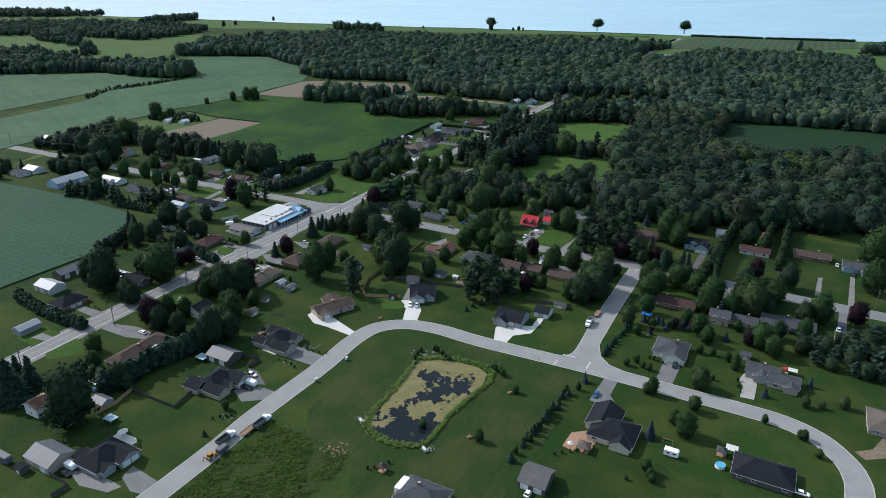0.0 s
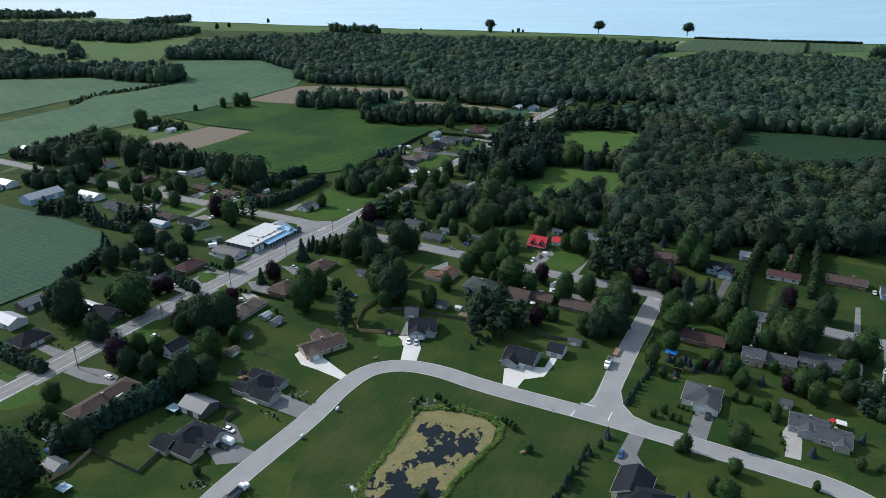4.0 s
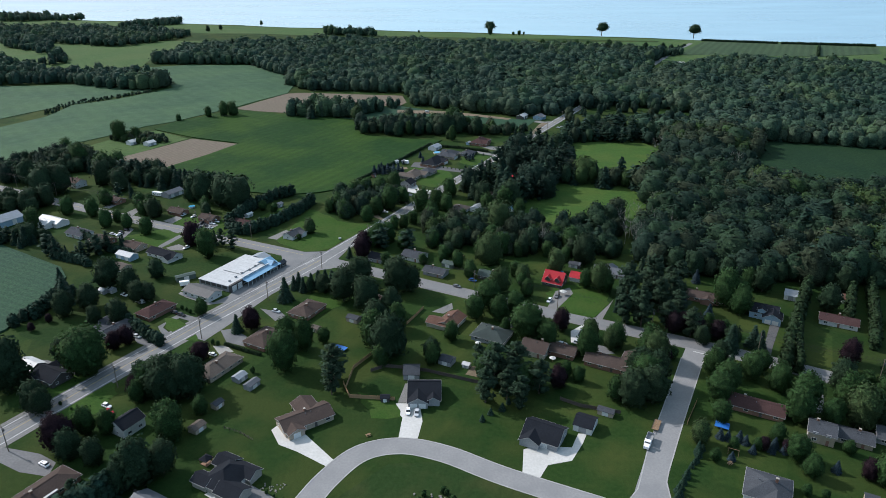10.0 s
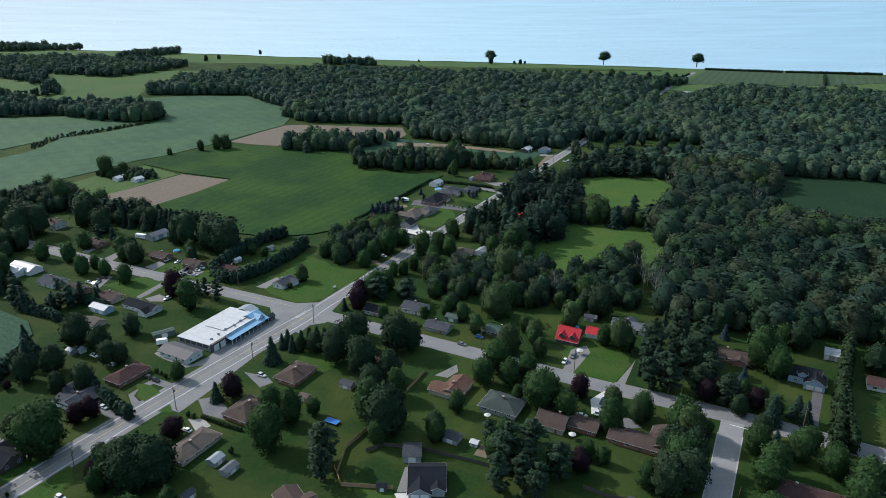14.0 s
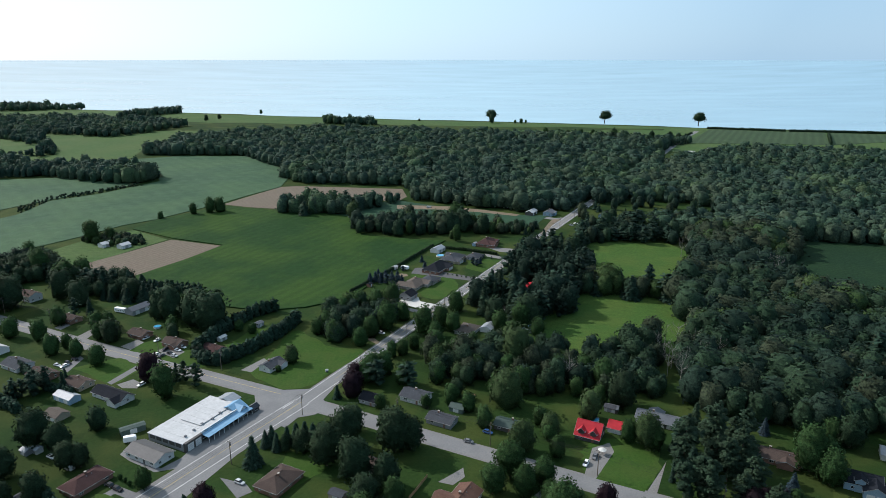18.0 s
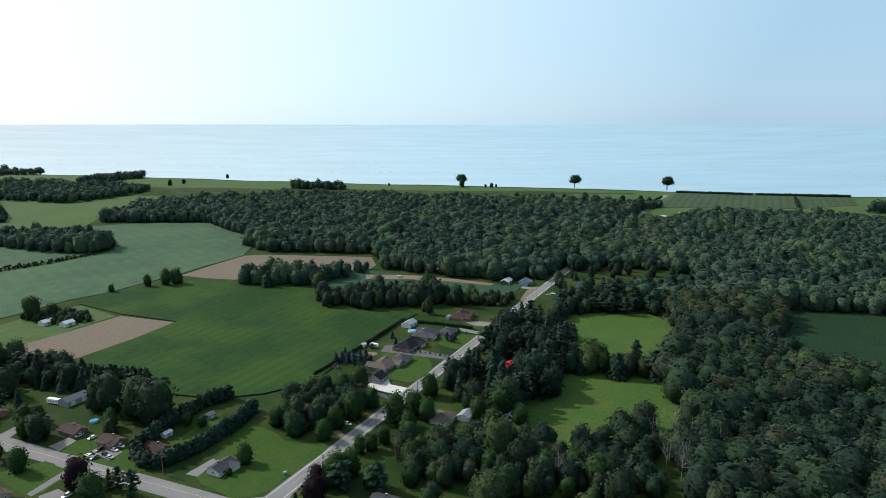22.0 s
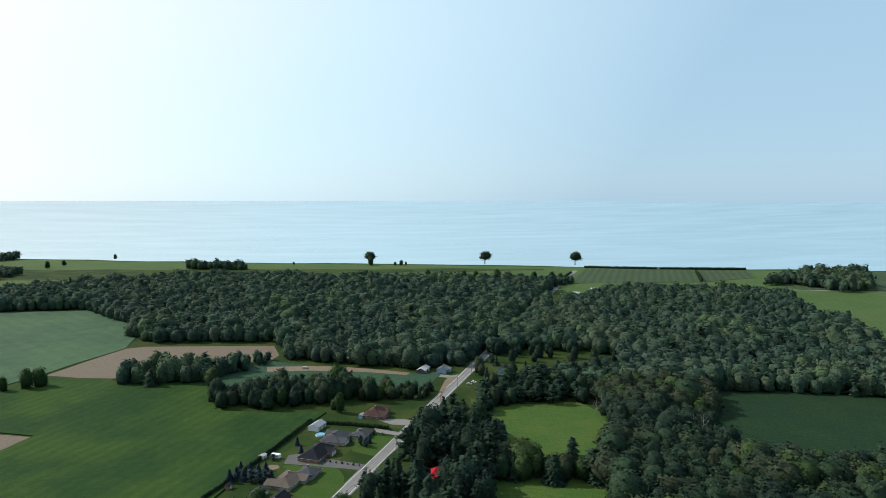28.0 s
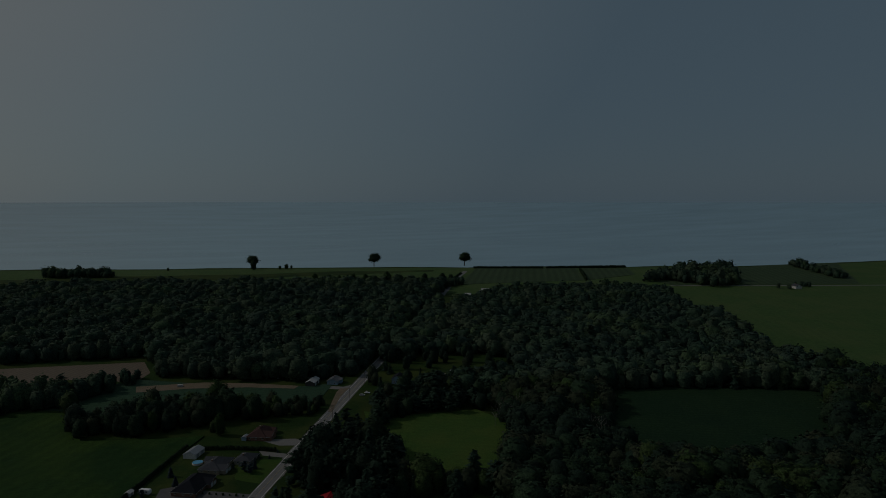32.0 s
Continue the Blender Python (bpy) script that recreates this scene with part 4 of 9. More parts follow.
def car(x, y, turn, colour="car_white", kind="saloon", label=""):
    words = {"car_white": "white", "car_silver": "silver", "car_black": "black", "car_red": "red", "car_blue": "dark blue", "car_grey": "grey"}[colour]
    root = tagged(new("pickup_truck" if kind == "pickup" else "car"), label or "parked %s %s on a driveway" % (words, "pickup truck" if kind == "pickup" else "car"), "pickup" if kind == "pickup" else "car", "parked cars")
    root.matrix_basis = pose(x, y, rise(y) + 0.08, 0, 0, turn)
    tall = 1.62 if kind != "saloon" else 1.42
    half = 2.7 if kind == "pickup" else 2.25
    if (kind, colour) not in CAR_MESH:
        bm = bmesh.new()
        loft(bm, [ring(-half, 0.78, 0.38, 0.80), ring(-half + 0.25, 0.9, 0.26, 0.95), ring(-0.6, 0.92, 0.24, 0.98), ring(0.9, 0.92, 0.24, 0.96), ring(half - 0.4, 0.88, 0.26, 0.84), ring(half, 0.74, 0.36, 0.66)])
        CAR_MESH[kind, colour] = bm_mesh("body", bm, M[colour])
        bm = bmesh.new()
        back = -0.6 if kind == "pickup" else -half + 0.35
        loft(bm, [ring(back, 0.80, 0.86, 0.99, 0.05), ring(back + 0.45, 0.74, 0.86, tall - 0.03, 0.1), ring(0.35, 0.74, 0.86, tall - 0.02, 0.1), ring(1.15, 0.80, 0.86, 0.99, 0.05)])
        CAR_MESH[kind, "glass"] = bm_mesh("cabin_glass", bm, M["glass"])
        bm = bmesh.new()
        box(bm, back + 0.5, 0.32, -0.66, 0.66, tall - 0.05, tall)
        CAR_MESH[kind, colour, "top"] = bm_mesh("roof_panel", bm, M[colour])
    for n, key in (("body", (kind, colour)), ("cabin_glass", (kind, "glass")), ("roof_panel", (kind, colour, "top"))):
        me = CAR_MESH[key]
        o = new(n, me)
        o.parent = root
    if kind == "pickup":
        box_part("bed", "car_black", root, -half + 0.15, -0.75, -0.72, 0.72, 0.9, 0.99)
    wheels(root, [(-half + 0.8, -0.82), (-half + 0.8, 0.82), (half - 0.85, -0.82), (half - 0.85, 0.82)])
    for s in (-0.6, 0.6):
        box_part("headlight", "chrome", root, half - 0.14, half - 0.02, s - 0.16, s + 0.16, 0.56, 0.68)
        box_part("tail_light", "lamp", root, -half - 0.01, -half + 0.1, s - 0.14, s + 0.14, 0.62, 0.76)
    return root


def trailer(x, y, turn, L, W, H, body, label, name="trailer", windows=0):
    root = tagged(new(name), label, name.replace("_", " "))
    root.matrix_basis = pose(x, y, rise(y) + 0.08, 0, 0, turn)
    bm = bmesh.new()
    loft(bm, [ring(-L / 2, W / 2, 0.55, 0.55 + H, 0.18), ring(-L / 2 + 0.2, W / 2, 0.5, 0.6 + H, 0.1), ring(L / 2 - 0.5, W / 2, 0.5, 0.6 + H, 0.1), ring(L / 2, W / 2 - 0.1, 0.7, 0.3 + H, 0.18)])
    part("body", bm, M[body], root)
    box_part("hitch", "rubber", root, L / 2, L / 2 + 1.1, -0.08, 0.08, 0.45, 0.6)
    for k in range(windows):
        wx = -L / 2 + (k + 0.7) * L / (windows + 0.4)
        box_part("window", "glass", root, wx - 0.5, wx + 0.5, -W / 2 - 0.02, W / 2 + 0.02, 1.5, 2.1)
    wheels(root, [(-0.5, -W / 2 + 0.1), (-0.5, W / 2 - 0.1), (0.4, -W / 2 + 0.1), (0.4, W / 2 - 0.1)])
    return root


def dump_truck(x, y, turn, bed="wall_grey", label="white dump truck parked at the roadside"):
    root = tagged(new("dump_truck"), label, "truck")
    root.matrix_basis = pose(x, y, rise(y) + 0.08, 0, 0, turn)
    box_part("chassis", "rubber", root, -4.0, 3.9, -0.5, 0.5, 0.6, 1.0)
    bm = bmesh.new()
    loft(bm, [ring(1.0, 1.15, 0.7, 2.9, 0.15), ring(2.3, 1.15, 0.7, 2.8, 0.2), ring(2.5, 1.1, 0.7, 1.9, 0.15), ring(4.0, 0.95, 0.7, 1.7, 0.15)])
    part("cab", bm, M["car_white"], root)
    box_part("windscreen", "glass", root, 2.32, 2.44, -0.95, 0.95, 1.95, 2.6)
    bm = bmesh.new()
    box(bm, -4.2, 0.8, -1.22, 1.22, 1.0, 1.25)
    for x0, x1, y0, y1 in ((-4.2, 0.8, -1.22, -1.08), (-4.2, 0.8, 1.08, 1.22), (-4.2, -4.06, -1.08, 1.08), (0.66, 0.8, -1.08, 1.08)):
        box(bm, x0, x1, y0, y1, 1.25, 2.3)
    part("bed", bm, M[bed], root)
    wheels(root, [(px, s) for px in (-3.2, -2.0, 3.0) for s in (-1.0, 1.0)], 1.45)
    for s in (-0.7, 0.7):
        box_part("headlight", "chrome", root, 3.95, 4.05, s - 0.15, s + 0.15, 1.0, 1.25)
    return root


def flat_trailer(x, y, turn, L=6.5, label="low flatbed trailer with timber deck"):
    root = tagged(new("flatbed_trailer"), label, "trailer")
    root.matrix_basis = pose(x, y, rise(y) + 0.08, 0, 0, turn)
    for k in range(6):
        box_part("plank", "timber", root, -L / 2, L / 2, -1.2 + k * 0.4, -0.84 + k * 0.4, 0.75, 0.84)
    for s in (-1.25, 1.2):
        box_part("side_rail", "wall_dark", root, -L / 2, L / 2, s, s + 0.06, 0.6, 1.0)
    box_part("hitch", "rubber", root, L / 2, L / 2 + 1.6, -0.1, 0.1, 0.6, 0.78)
    wheels(root, [(-0.6, -1.05), (-0.6, 1.05), (-1.5, -1.05), (-1.5, 1.05)])
    return root


def backhoe(x, y, turn):
    root = tagged(new("backhoe"), "yellow backhoe loader on rubber tyres at the roadside", "digger")
    root.matrix_basis = pose(x, y, rise(y) + 0.08, 0, 0, turn)
    bm = bmesh.new()
    loft(bm, [ring(-1.6, 0.8, 0.8, 1.4), ring(0.4, 0.8, 0.8, 1.5), ring(2.0, 0.55, 0.8, 1.4)])
    part("body", bm, M["yellow"], root)
    box_part("cab", "glass", root, -1.2, 0.3, -0.75, 0.75, 1.5, 2.6)
    box_part("cab_roof", "yellow", root, -1.35, 0.45, -0.85, 0.85, 2.6, 2.75)
    bm = bmesh.new()
    loft(bm, [[(2.6, -1.1, 0.2), (2.6, 1.1, 0.2), (2.6, 1.1, 1.0), (2.6, -1.1, 1.0)], [(3.3, -1.1, 0.15), (3.3, 1.1, 0.15), (3.3, 1.1, 0.3), (3.3, -1.1, 0.3)]])
    part("bucket", bm, M["yellow"], root)
    for s in (-0.7, 0.7):
        box_part("loader_arm", "yellow", root, 0.6, 2.7, s - 0.08, s + 0.08, 0.8, 1.05)
    b = box_part("boom", "yellow", root, -0.12, 0.12, -0.14, 0.14, 0.0, 2.6)
    b.matrix_basis = pose(-1.7, 0, 1.0, 0, -35, 0)
    b = box_part("dipper", "yellow", root, -0.1, 0.1, -0.12, 0.12, -1.8, 0.0)
    b.matrix_basis = pose(-3.2, 0, 3.1, 0, 15, 0)
    wheels(root, [(-0.9, -1.0), (-0.9, 1.0)], 1.9)
    wheels(root, [(1.5, -0.9), (1.5, 0.9)], 1.2)
    return root


def utility_pole(x, y, turn, height=11.0):
    root = tagged(new("utility_pole"), "weathered wooden utility pole with a crossarm", "utility pole", "utility poles")
    root.matrix_basis = pose(x, y, rise(y), 0, 0, turn)
    bm = bmesh.new()
    bmesh.ops.create_cone(bm, cap_ends=True, segments=8, radius1=0.19, radius2=0.12, depth=height + 0.5, matrix=Matrix.Translation((0, 0, height / 2 - 0.25)))
    part("post", bm, M["pole_wood"], root)
    arm = box_part("crossarm", "pole_wood", root, -0.06, 0.06, -1.2, 1.2, height - 0.9, height - 0.75)
    for s in (-1.05, 0, 1.05):
        box_part("insulator", "wall_grey", arm, -0.05, 0.05, s - 0.05, s + 0.05, height - 0.75, height - 0.55)
    box_part("transformer", "metal_grey", root, 0.15, 0.6, -0.22, 0.22, height - 2.6, height - 1.7)
    return root


def cable(points, sag=0.9, name="power_cable"):
    """A wire hung from pole to pole, one sagging span after another."""
    root = tagged(new(name), "thin dark overhead power cable between timber poles", "cable", "power cables")
    root.location = points[0]
    for p, q in zip(points, points[1:]):
        p, q = Vector(p), Vector(q)
        side = (q - p).cross(Vector((0, 0, 1))).normalized() * 0.03
        bm, last = bmesh.new(), None
        for k in range(9):
            t = k / 8
            c = p.lerp(q, t) - Vector(points[0]) - Vector((0, 0, sag * 4 * t * (1 - t)))
            now = [bm.verts.new(c + d) for d in (side, Vector((0, 0, 0.03)), -side, Vector((0, 0, -0.03)))]
            if last:
                for j in range(4):
                    bm.faces.new((last[j], last[(j + 1) % 4], now[(j + 1) % 4], now[j]))
            last = now
        part("span", bm, M["rubber"], root)
    return root


def fence(points, height=1.7, mat="fence_wood", label="weathered wooden board fence", gap=2.4, boards=True):
    root = tagged(new("fence"), label, "fence", "garden fences")
    x0, y0 = points[0]
    root.matrix_basis = Matrix.Translation((x0, y0, rise(y0)))
    for (ax, ay), (bx, by) in zip(points, points[1:]):
        d = Vector((bx - ax, by - ay))
        n = max(1, round(d.length / gap))
        turn = math.degrees(math.atan2(d.y, d.x))
        for k in range(n):
            px, py = ax + d.x * k / n - x0, ay + d.y * k / n - y0
            post = box_part("post", mat, root, -0.07, 0.07, -0.07, 0.07, -0.2, height + 0.1)
            post.matrix_basis = pose(px, py, 0, 0, 0, turn)
            if boards:
                span = d.length / n
                panel = box_part("panel", mat, root, 0.07, span - 0.07, -0.02, 0.02, 0.08, height)
                panel.matrix_basis = pose(px, py, 0, 0, 0, turn)
            else:
                for z in (0.5, 1.0):
                    rail = box_part("rail", mat, root, 0.07, d.length / n - 0.07, -0.03, 0.03, z, z + 0.1)
                    rail.matrix_basis = pose(px, py, 0, 0, 0, turn)
    return root


def hedge(points, width, height, mat, label, seed, name="hedge", tip=0.0):
    """A dense clipped or grown-out row: an uneven core under a skin of small leaf clumps."""
    rnd = random.Random(seed)
    verts, faces, outs = [], [], []
    for (ax, ay), (bx, by) in zip(points, points[1:]):
        d = Vector((bx - ax, by - ay, 0))
        n = max(2, int(d.length / (width * 0.62)))
        for k in range(n):
            c = Vector((ax, ay, rise(ay))) + d * (k + rnd.uniform(0.3, 0.7)) / n
            h = height * rnd.uniform(0.86, 1.1)
            lobes = [((c.x, c.y, c.z + h * z), width * w * 0.5) for z, w in ((0.18, 1.0), (0.45, 1.0), (0.72, 0.86 - tip * 0.4), (0.92, 0.55 - tip * 0.3))]
            v, f, soft = card_cloud(rnd, lobes, 70, width * 0.16)
            o = len(verts)
            verts += v
            outs += soft
            faces += [tuple(i + o for i in q) for q in f]
            for cc, r in lobes[:3]:
                lump(rnd, cc, r * 0.85, verts, faces, outs)
    me = raw_mesh(name, verts, faces, M[mat], outs)
    return tagged(new(name, me), label, "hedge", "hedges")


# ---- roads ----
MAIN = [(-420, -230), (-181.5, 229), (-124.5, 337), (-68, 434), (42.5, 645), (138, 822), (351, 1200), (421, 1330), (500, 1465)]
SIDE = [(-600, 700), (-369, 585), (-215, 506), (-68, 434), (57, 369), (134, 331), (222, 281), (420, 180)]
LOOP = [(-140, 62), (-80.4, 168.5), (-64.8, 199.6), (-45.7, 233), (-36, 253.5), (-26, 266.5), (-12, 270.3), (3.3, 266), (18.6, 257.3), (31, 251), (66.9, 234.2), (105, 214.4), (122.2, 205.4), (135, 197.6), (143, 188.5), (146, 178), (145.5, 168), (139, 154), (110, 105)]
ribbon("road_main_shoulder", MAIN[:4], 14.0, 0.03, M["gravel"], "pale gravel road shoulder")
ribbon("road_main_shoulder_2", MAIN[3:], 9.8, 0.028, M["gravel"], "narrow pale gravel road shoulder")
ribbon("road_main", MAIN[:4], 10.6, 0.06, M["asphalt"], "pale worn asphalt county road")
ribbon("road_main_2", MAIN[3:], 8.4, 0.058, M["asphalt"], "pale worn asphalt county road between woods")
ribbon("road_side_shoulder", SIDE, 10.6, 0.034, M["gravel"], "narrow pale gravel road shoulder")
ribbon("road_side", SIDE, 8.2, 0.066, M["asphalt"], "pale worn asphalt side road")
ribbon("road_loop", LOOP, 8.2, 0.05, M["street"], "light grey subdivision street with concrete kerbs", step=3)
ribbon("road_link", [(64.5, 237.5), (78.9, 266.4), (89.5, 286.8), (102.2, 310.4), (118.5, 341)], 8.6, 0.056, M["street"], "light grey link street")
M["kerb"] = material("grey weathered concrete", (0.2952, 0.2911, 0.2788), (0.3608, 0.3567, 0.3444), 0.9, 0.85, 0.1, (0.246, 0.2419, 0.2296), 5, 0.5)
ribbon("kerb_near", LOOP, 0.4, 0.11, M["kerb"], "pale rolled concrete kerb", 0.14, 4.3, 3)
ribbon("kerb_far", LOOP[:10] + [(56, 239.4)], 0.4, 0.11, M["kerb"], "pale rolled concrete kerb", 0.14, -4.3, 3)
ribbon("kerb_far_2", [(82, 226.6)] + LOOP[11:], 0.4, 0.11, M["kerb"], "pale rolled concrete kerb", 0.14, -4.3, 3)
ribbon("kerb_link", [(57.8, 243.3), (62, 244), (66.2, 249), (75, 268.4), (85.7, 288.8), (98.4, 312.4), (107, 329)], 0.4, 0.11, M["kerb"], "pale concrete kerb", 0.14)
ribbon("kerb_link_2", [(84, 230.2), (77.5, 236), (75.4, 243), (76.6, 252), (82.7, 264.4), (93.3, 284.8), (106, 308.4), (115.5, 326)], 0.4, 0.11, M["kerb"], "pale concrete kerb", 0.14)
sheet("road_corner", [(54, 241.5), (62, 244), (66.2, 249), (75, 268), (82, 264), (76.6, 252), (75.4, 243), (77.5, 236), (85, 229), (70, 232)], 0.053, M["street"], "light grey street junction")
sheet("road_crossing", [(-95.0, 425.5), (-90.2, 433.6), (-92.5, 441.0), (-100.0, 446.5), (-82.0, 445.5), (-66.5, 446.6), (-59.7, 454.8), (-54.8, 447.4), (-58.1, 436.0), (-54.0, 427.5), (-60.0, 421.7), (-67.0, 419.2), (-70.7, 410.6), (-81.3, 416.7)], 0.071, M["asphalt"], "worn asphalt crossing with flared corners")
M["line"] = material("white road paint", (0.5084, 0.5084, 0.492), (0.5904, 0.5904, 0.574), 0.4, 0.7, 0.05, (0.328, 0.328, 0.328), 3, 0.5)
M["yellow_line"] = material("worn yellow road paint", (0.41, 0.3116, 0.082), (0.4756, 0.3608, 0.1148), 0.4, 0.7, 0.05, (0.246, 0.2214, 0.164), 3, 0.6)


def bar(x, y, turn, L, W, mat="line", label="white stop line on the asphalt", lift=0.085):
    bm = bmesh.new()
    v = [bm.verts.new(p) for p in ((-L / 2, -W / 2, 0), (L / 2, -W / 2, 0), (L / 2, W / 2, 0), (-L / 2, W / 2, 0))]
    bm.faces.new(v)
    o = part("road_marking", bm, M[mat])
    o.matrix_basis = pose(x, y, rise(y) + lift, 0, 0, turn)
    return tagged(o, label, "", "", "structure")


ribbon("centre_line", MAIN[:4], 0.2, 0.075, M["yellow_line"], "worn yellow centre line")
ribbon("centre_line_2", [(-56, 457)] + MAIN[4:7], 0.15, 0.075, M["yellow_line"], "worn yellow centre line")
ribbon("centre_line_3", [(-600, 700), (-369, 585), (-215, 506), (-80, 441.5)], 0.22, 0.081, M["yellow_line"], "worn yellow centre line")
for k, (line, off) in enumerate(((MAIN[:4], 4.3), (MAIN[:4], -4.3), (MAIN[3:7], 3.5), (MAIN[3:7], -3.5))):
    ribbon("edge_line_%d" % (k + 1), line, 0.28, 0.076, M["line"], "worn white edge line", 0, off)
bar(61.6, 243.1, -25, 5.7, 0.45)
bar(68.6, 235.7, 62, 5.8, 0.45)
bar(54.7, 237.5, 59, 4.2, 0.45)
bar(116.7, 332.5, -29, 6.4, 0.45)
bar(-52.0, 438.4, 74, 5.3, 0.45)
bar(-73.8, 430.6, 58, 7.5, 0.45)

# ---- fields and yards ----
MEADOW = [(121.1, 722.2), (152.8, 704.9), (175.8, 688.7), (180.9, 652.2), (169.7, 602.5), (142.3, 587.9), (119.2, 599.4), (106.7, 628)]
MEADOW_2 = [(56.2, 558.9), (84.1, 595.7), (121.5, 594), (166.1, 572.1), (148.1, 515.4), (131.8, 486.5), (104.2, 465.2), (69.1, 465.3), (50.4, 481.5), (48.3, 527.2)]
OPEN = [(75, 558.1), (96.8, 585), (118.7, 584), (152.2, 569), (133.5, 516), (117.5, 487.2), (99.6, 476.3), (71.6, 476), (56.6, 493.1), (61, 526.6)]
DARK = [(319, 725.4), (382.2, 704.7), (446.2, 676.3), (497.5, 658.2)] + [(373.5, 549.2), (324.4, 552), (287, 565.3), (246.5, 566.5), (251.7, 596.1), (271.4, 643.9)]
def widened(poly, k):
    """The outline grown about its middle, so that the grass runs in under the trees."""
    cx, cy = sum(p[0] for p in poly) / len(poly), sum(p[1] for p in poly) / len(poly)
    return [(cx + (x - cx) * k, cy + (y - cy) * k) for x, y in poly]


sheet("field_soy", [(-419.8, 525.2), (-340.3, 487.8), (-266, 454.9), (-212.1, 421.9), (-202.5, 408.8), (-201.2, 351.7), (-227.6, 304.9)] + [(-420, 240), (-620, 420)], 0.8, M["soy"], "soft green soybean field in level rows", 0.8)
sheet("field_beans", [(-292.4, 760.6), (-284.9, 794.2), (-261.8, 819.8), (-232.4, 852), (-180.1, 832.4), (-120.4, 820.2), (-86.9, 802.3), (-73.8, 737.5), (-25.7, 724.5), (2.9, 720.7), (-31.7, 655.1), (-64.2, 574.8), (-90.3, 558.5), (-117, 552.4), (-151.7, 562.2), (-205.3, 595.8), (-234.3, 616.8), (-208.5, 664.5), (-190.4, 706.7), (-242.9, 729.1)], 0.8, M["beans"], "deep green bean field with lighter patches", 0.8)
sheet("field_ploughed", [(-289.1, 647.8), (-265.1, 687.2), (-242.5, 725.7), (-189, 705), (-208.5, 664.5), (-234.8, 618), (-262.4, 617.2)], 0.05, M["soil"], "bare brown tilled plot")
sheet("field_pale", [(-403.6, 587.7), (-356.5, 691.5), (-328.6, 733.8), (-308.1, 774.3), (-285.8, 796.3), (-265.2, 828.9), (-242.3, 864.4), (-223.2, 903.5), (-195.9, 949.6), (-197.3, 1001.6), (-215, 1064.4), (-297.2, 1166.1), (-399, 1167.3), (-458.3, 1139.6), (-474.1, 1095.9), (-403.5, 1086.8), (-355.8, 983.3), (-368.3, 961), (-397.6, 911.2), (-435.2, 876.9), (-434.8, 817.6), (-492.2, 690.3)], 0.5, M["pale_crop"], "wide pale blue-green bean field", 0.5)
sheet("field_pale_2", [(-520, 722.6), (-456.3, 852.4), (-425.1, 903.2), (-384.4, 951.9), (-375.9, 970.5), (-494.2, 1005.1), (-545, 995.5), (-742.5, 981.4)], 0.5, M["pale_crop"], "pale blue-green bean field beyond the ditch", 0.5)
sheet("field_dirt", [(-238.5, 861.9), (-221.7, 898), (-195.9, 949.6), (-177, 955.5), (-47.2, 938.7), (-39.9, 898.5), (-49.7, 872.1), (-108.4, 899.3), (-148.8, 848.5), (-176.6, 841.7), (-207.9, 849.2)], 0.06, M["soil"], "bare brown field between woods")
sheet("field_strip", [(-174.3, 832.3), (-101.4, 847.9), (-50.2, 879.9), (16.8, 839.3), (89.4, 810.9), (109.9, 815.1), (89.7, 773.1), (40.2, 750.6), (-6.3, 780.4), (-39.4, 795.3), (-87.8, 787.6)], 0.3, M["soy"], "narrow green crop strip", 0.3)
sheet("field_strip_dirt", [(-48.7, 857), (5.2, 851.4), (45.8, 834.2), (79.8, 815.5), (75.1, 808.9), (39.5, 825), (-6.6, 837.2), (-47.7, 840.1)], 0.36, M["dirt"], "tan dirt headland beside the crop")
sheet("field_meadow", widened(MEADOW[:2] + [(192, 702), (206, 655), (186, 598)] + MEADOW[5:], 1.15), 0.6, M["meadow"], "bright green hay meadow", 0.6)
sheet("field_meadow_2", MEADOW_2, 0.12, M["meadow"], "bright green mown meadow beside the woods", 0.1)
sheet("field_dark", DARK, 0.6, M["dark_crop"], "dark green crop field enclosed by woods", 0.6)
sheet("field_shore", [(-2400, 2535), (-1242, 2095), (-659, 1905), (-446, 1822), (-227, 1752), (-51, 1696), (171, 1640), (394, 1568), (533, 1518), (645, 1490), (857, 1415), (1076, 1352), (1220, 1332), (2600, 1330), (2600, 700), (900, 980), (560, 1120), (300, 1250), (-8, 1380), (-450, 1300), (-640, 1300), (-2400, 1700)], 0.05, M["pasture"], "green pasture along the bluff")
sheet("field_pasture", [(-837.4, 1091.8), (-572.2, 1109.8), (-488, 1100.3), (-464.6, 1153.7), (-509.6, 1359.2), (-520.9, 1488.6), (-658.1, 1391.8), (-819.4, 1472.8), (-1144.6, 1448.9)], 0.1, M["pasture"], "green pasture between wood strips")
sheet("field_rows", [(418.7, 1297.4), (542.3, 1504.5), (737.2, 1440), (653.6, 1275.1)], 0.4, M["row_crop"], "dark green crop in long rows by the shore", 0.3)
sheet("field_rows_2", [(659.5, 1274.3), (743.9, 1438.9), (838.1, 1404.4), (787.5, 1311.7)], 0.4, M["row_crop"], "dark green crop in long rows by the shore", 0.3)
sheet("field_rows_3", [(767.5, 1229.3), (886.2, 1276.3), (895.1, 1231.9), (874.9, 1159.8), (767.7, 1174.1)], 0.4, M["row_crop"], "striped crop field near the shore", 0.3)
sheet("field_rows_4", [(884.3, 1146.5), (1063.6, 1340.3), (1177.6, 1355.3), (1349.6, 1341.3), (1100, 1091)], 0.4, M["row_crop"], "striped crop field near the shore", 0.3)
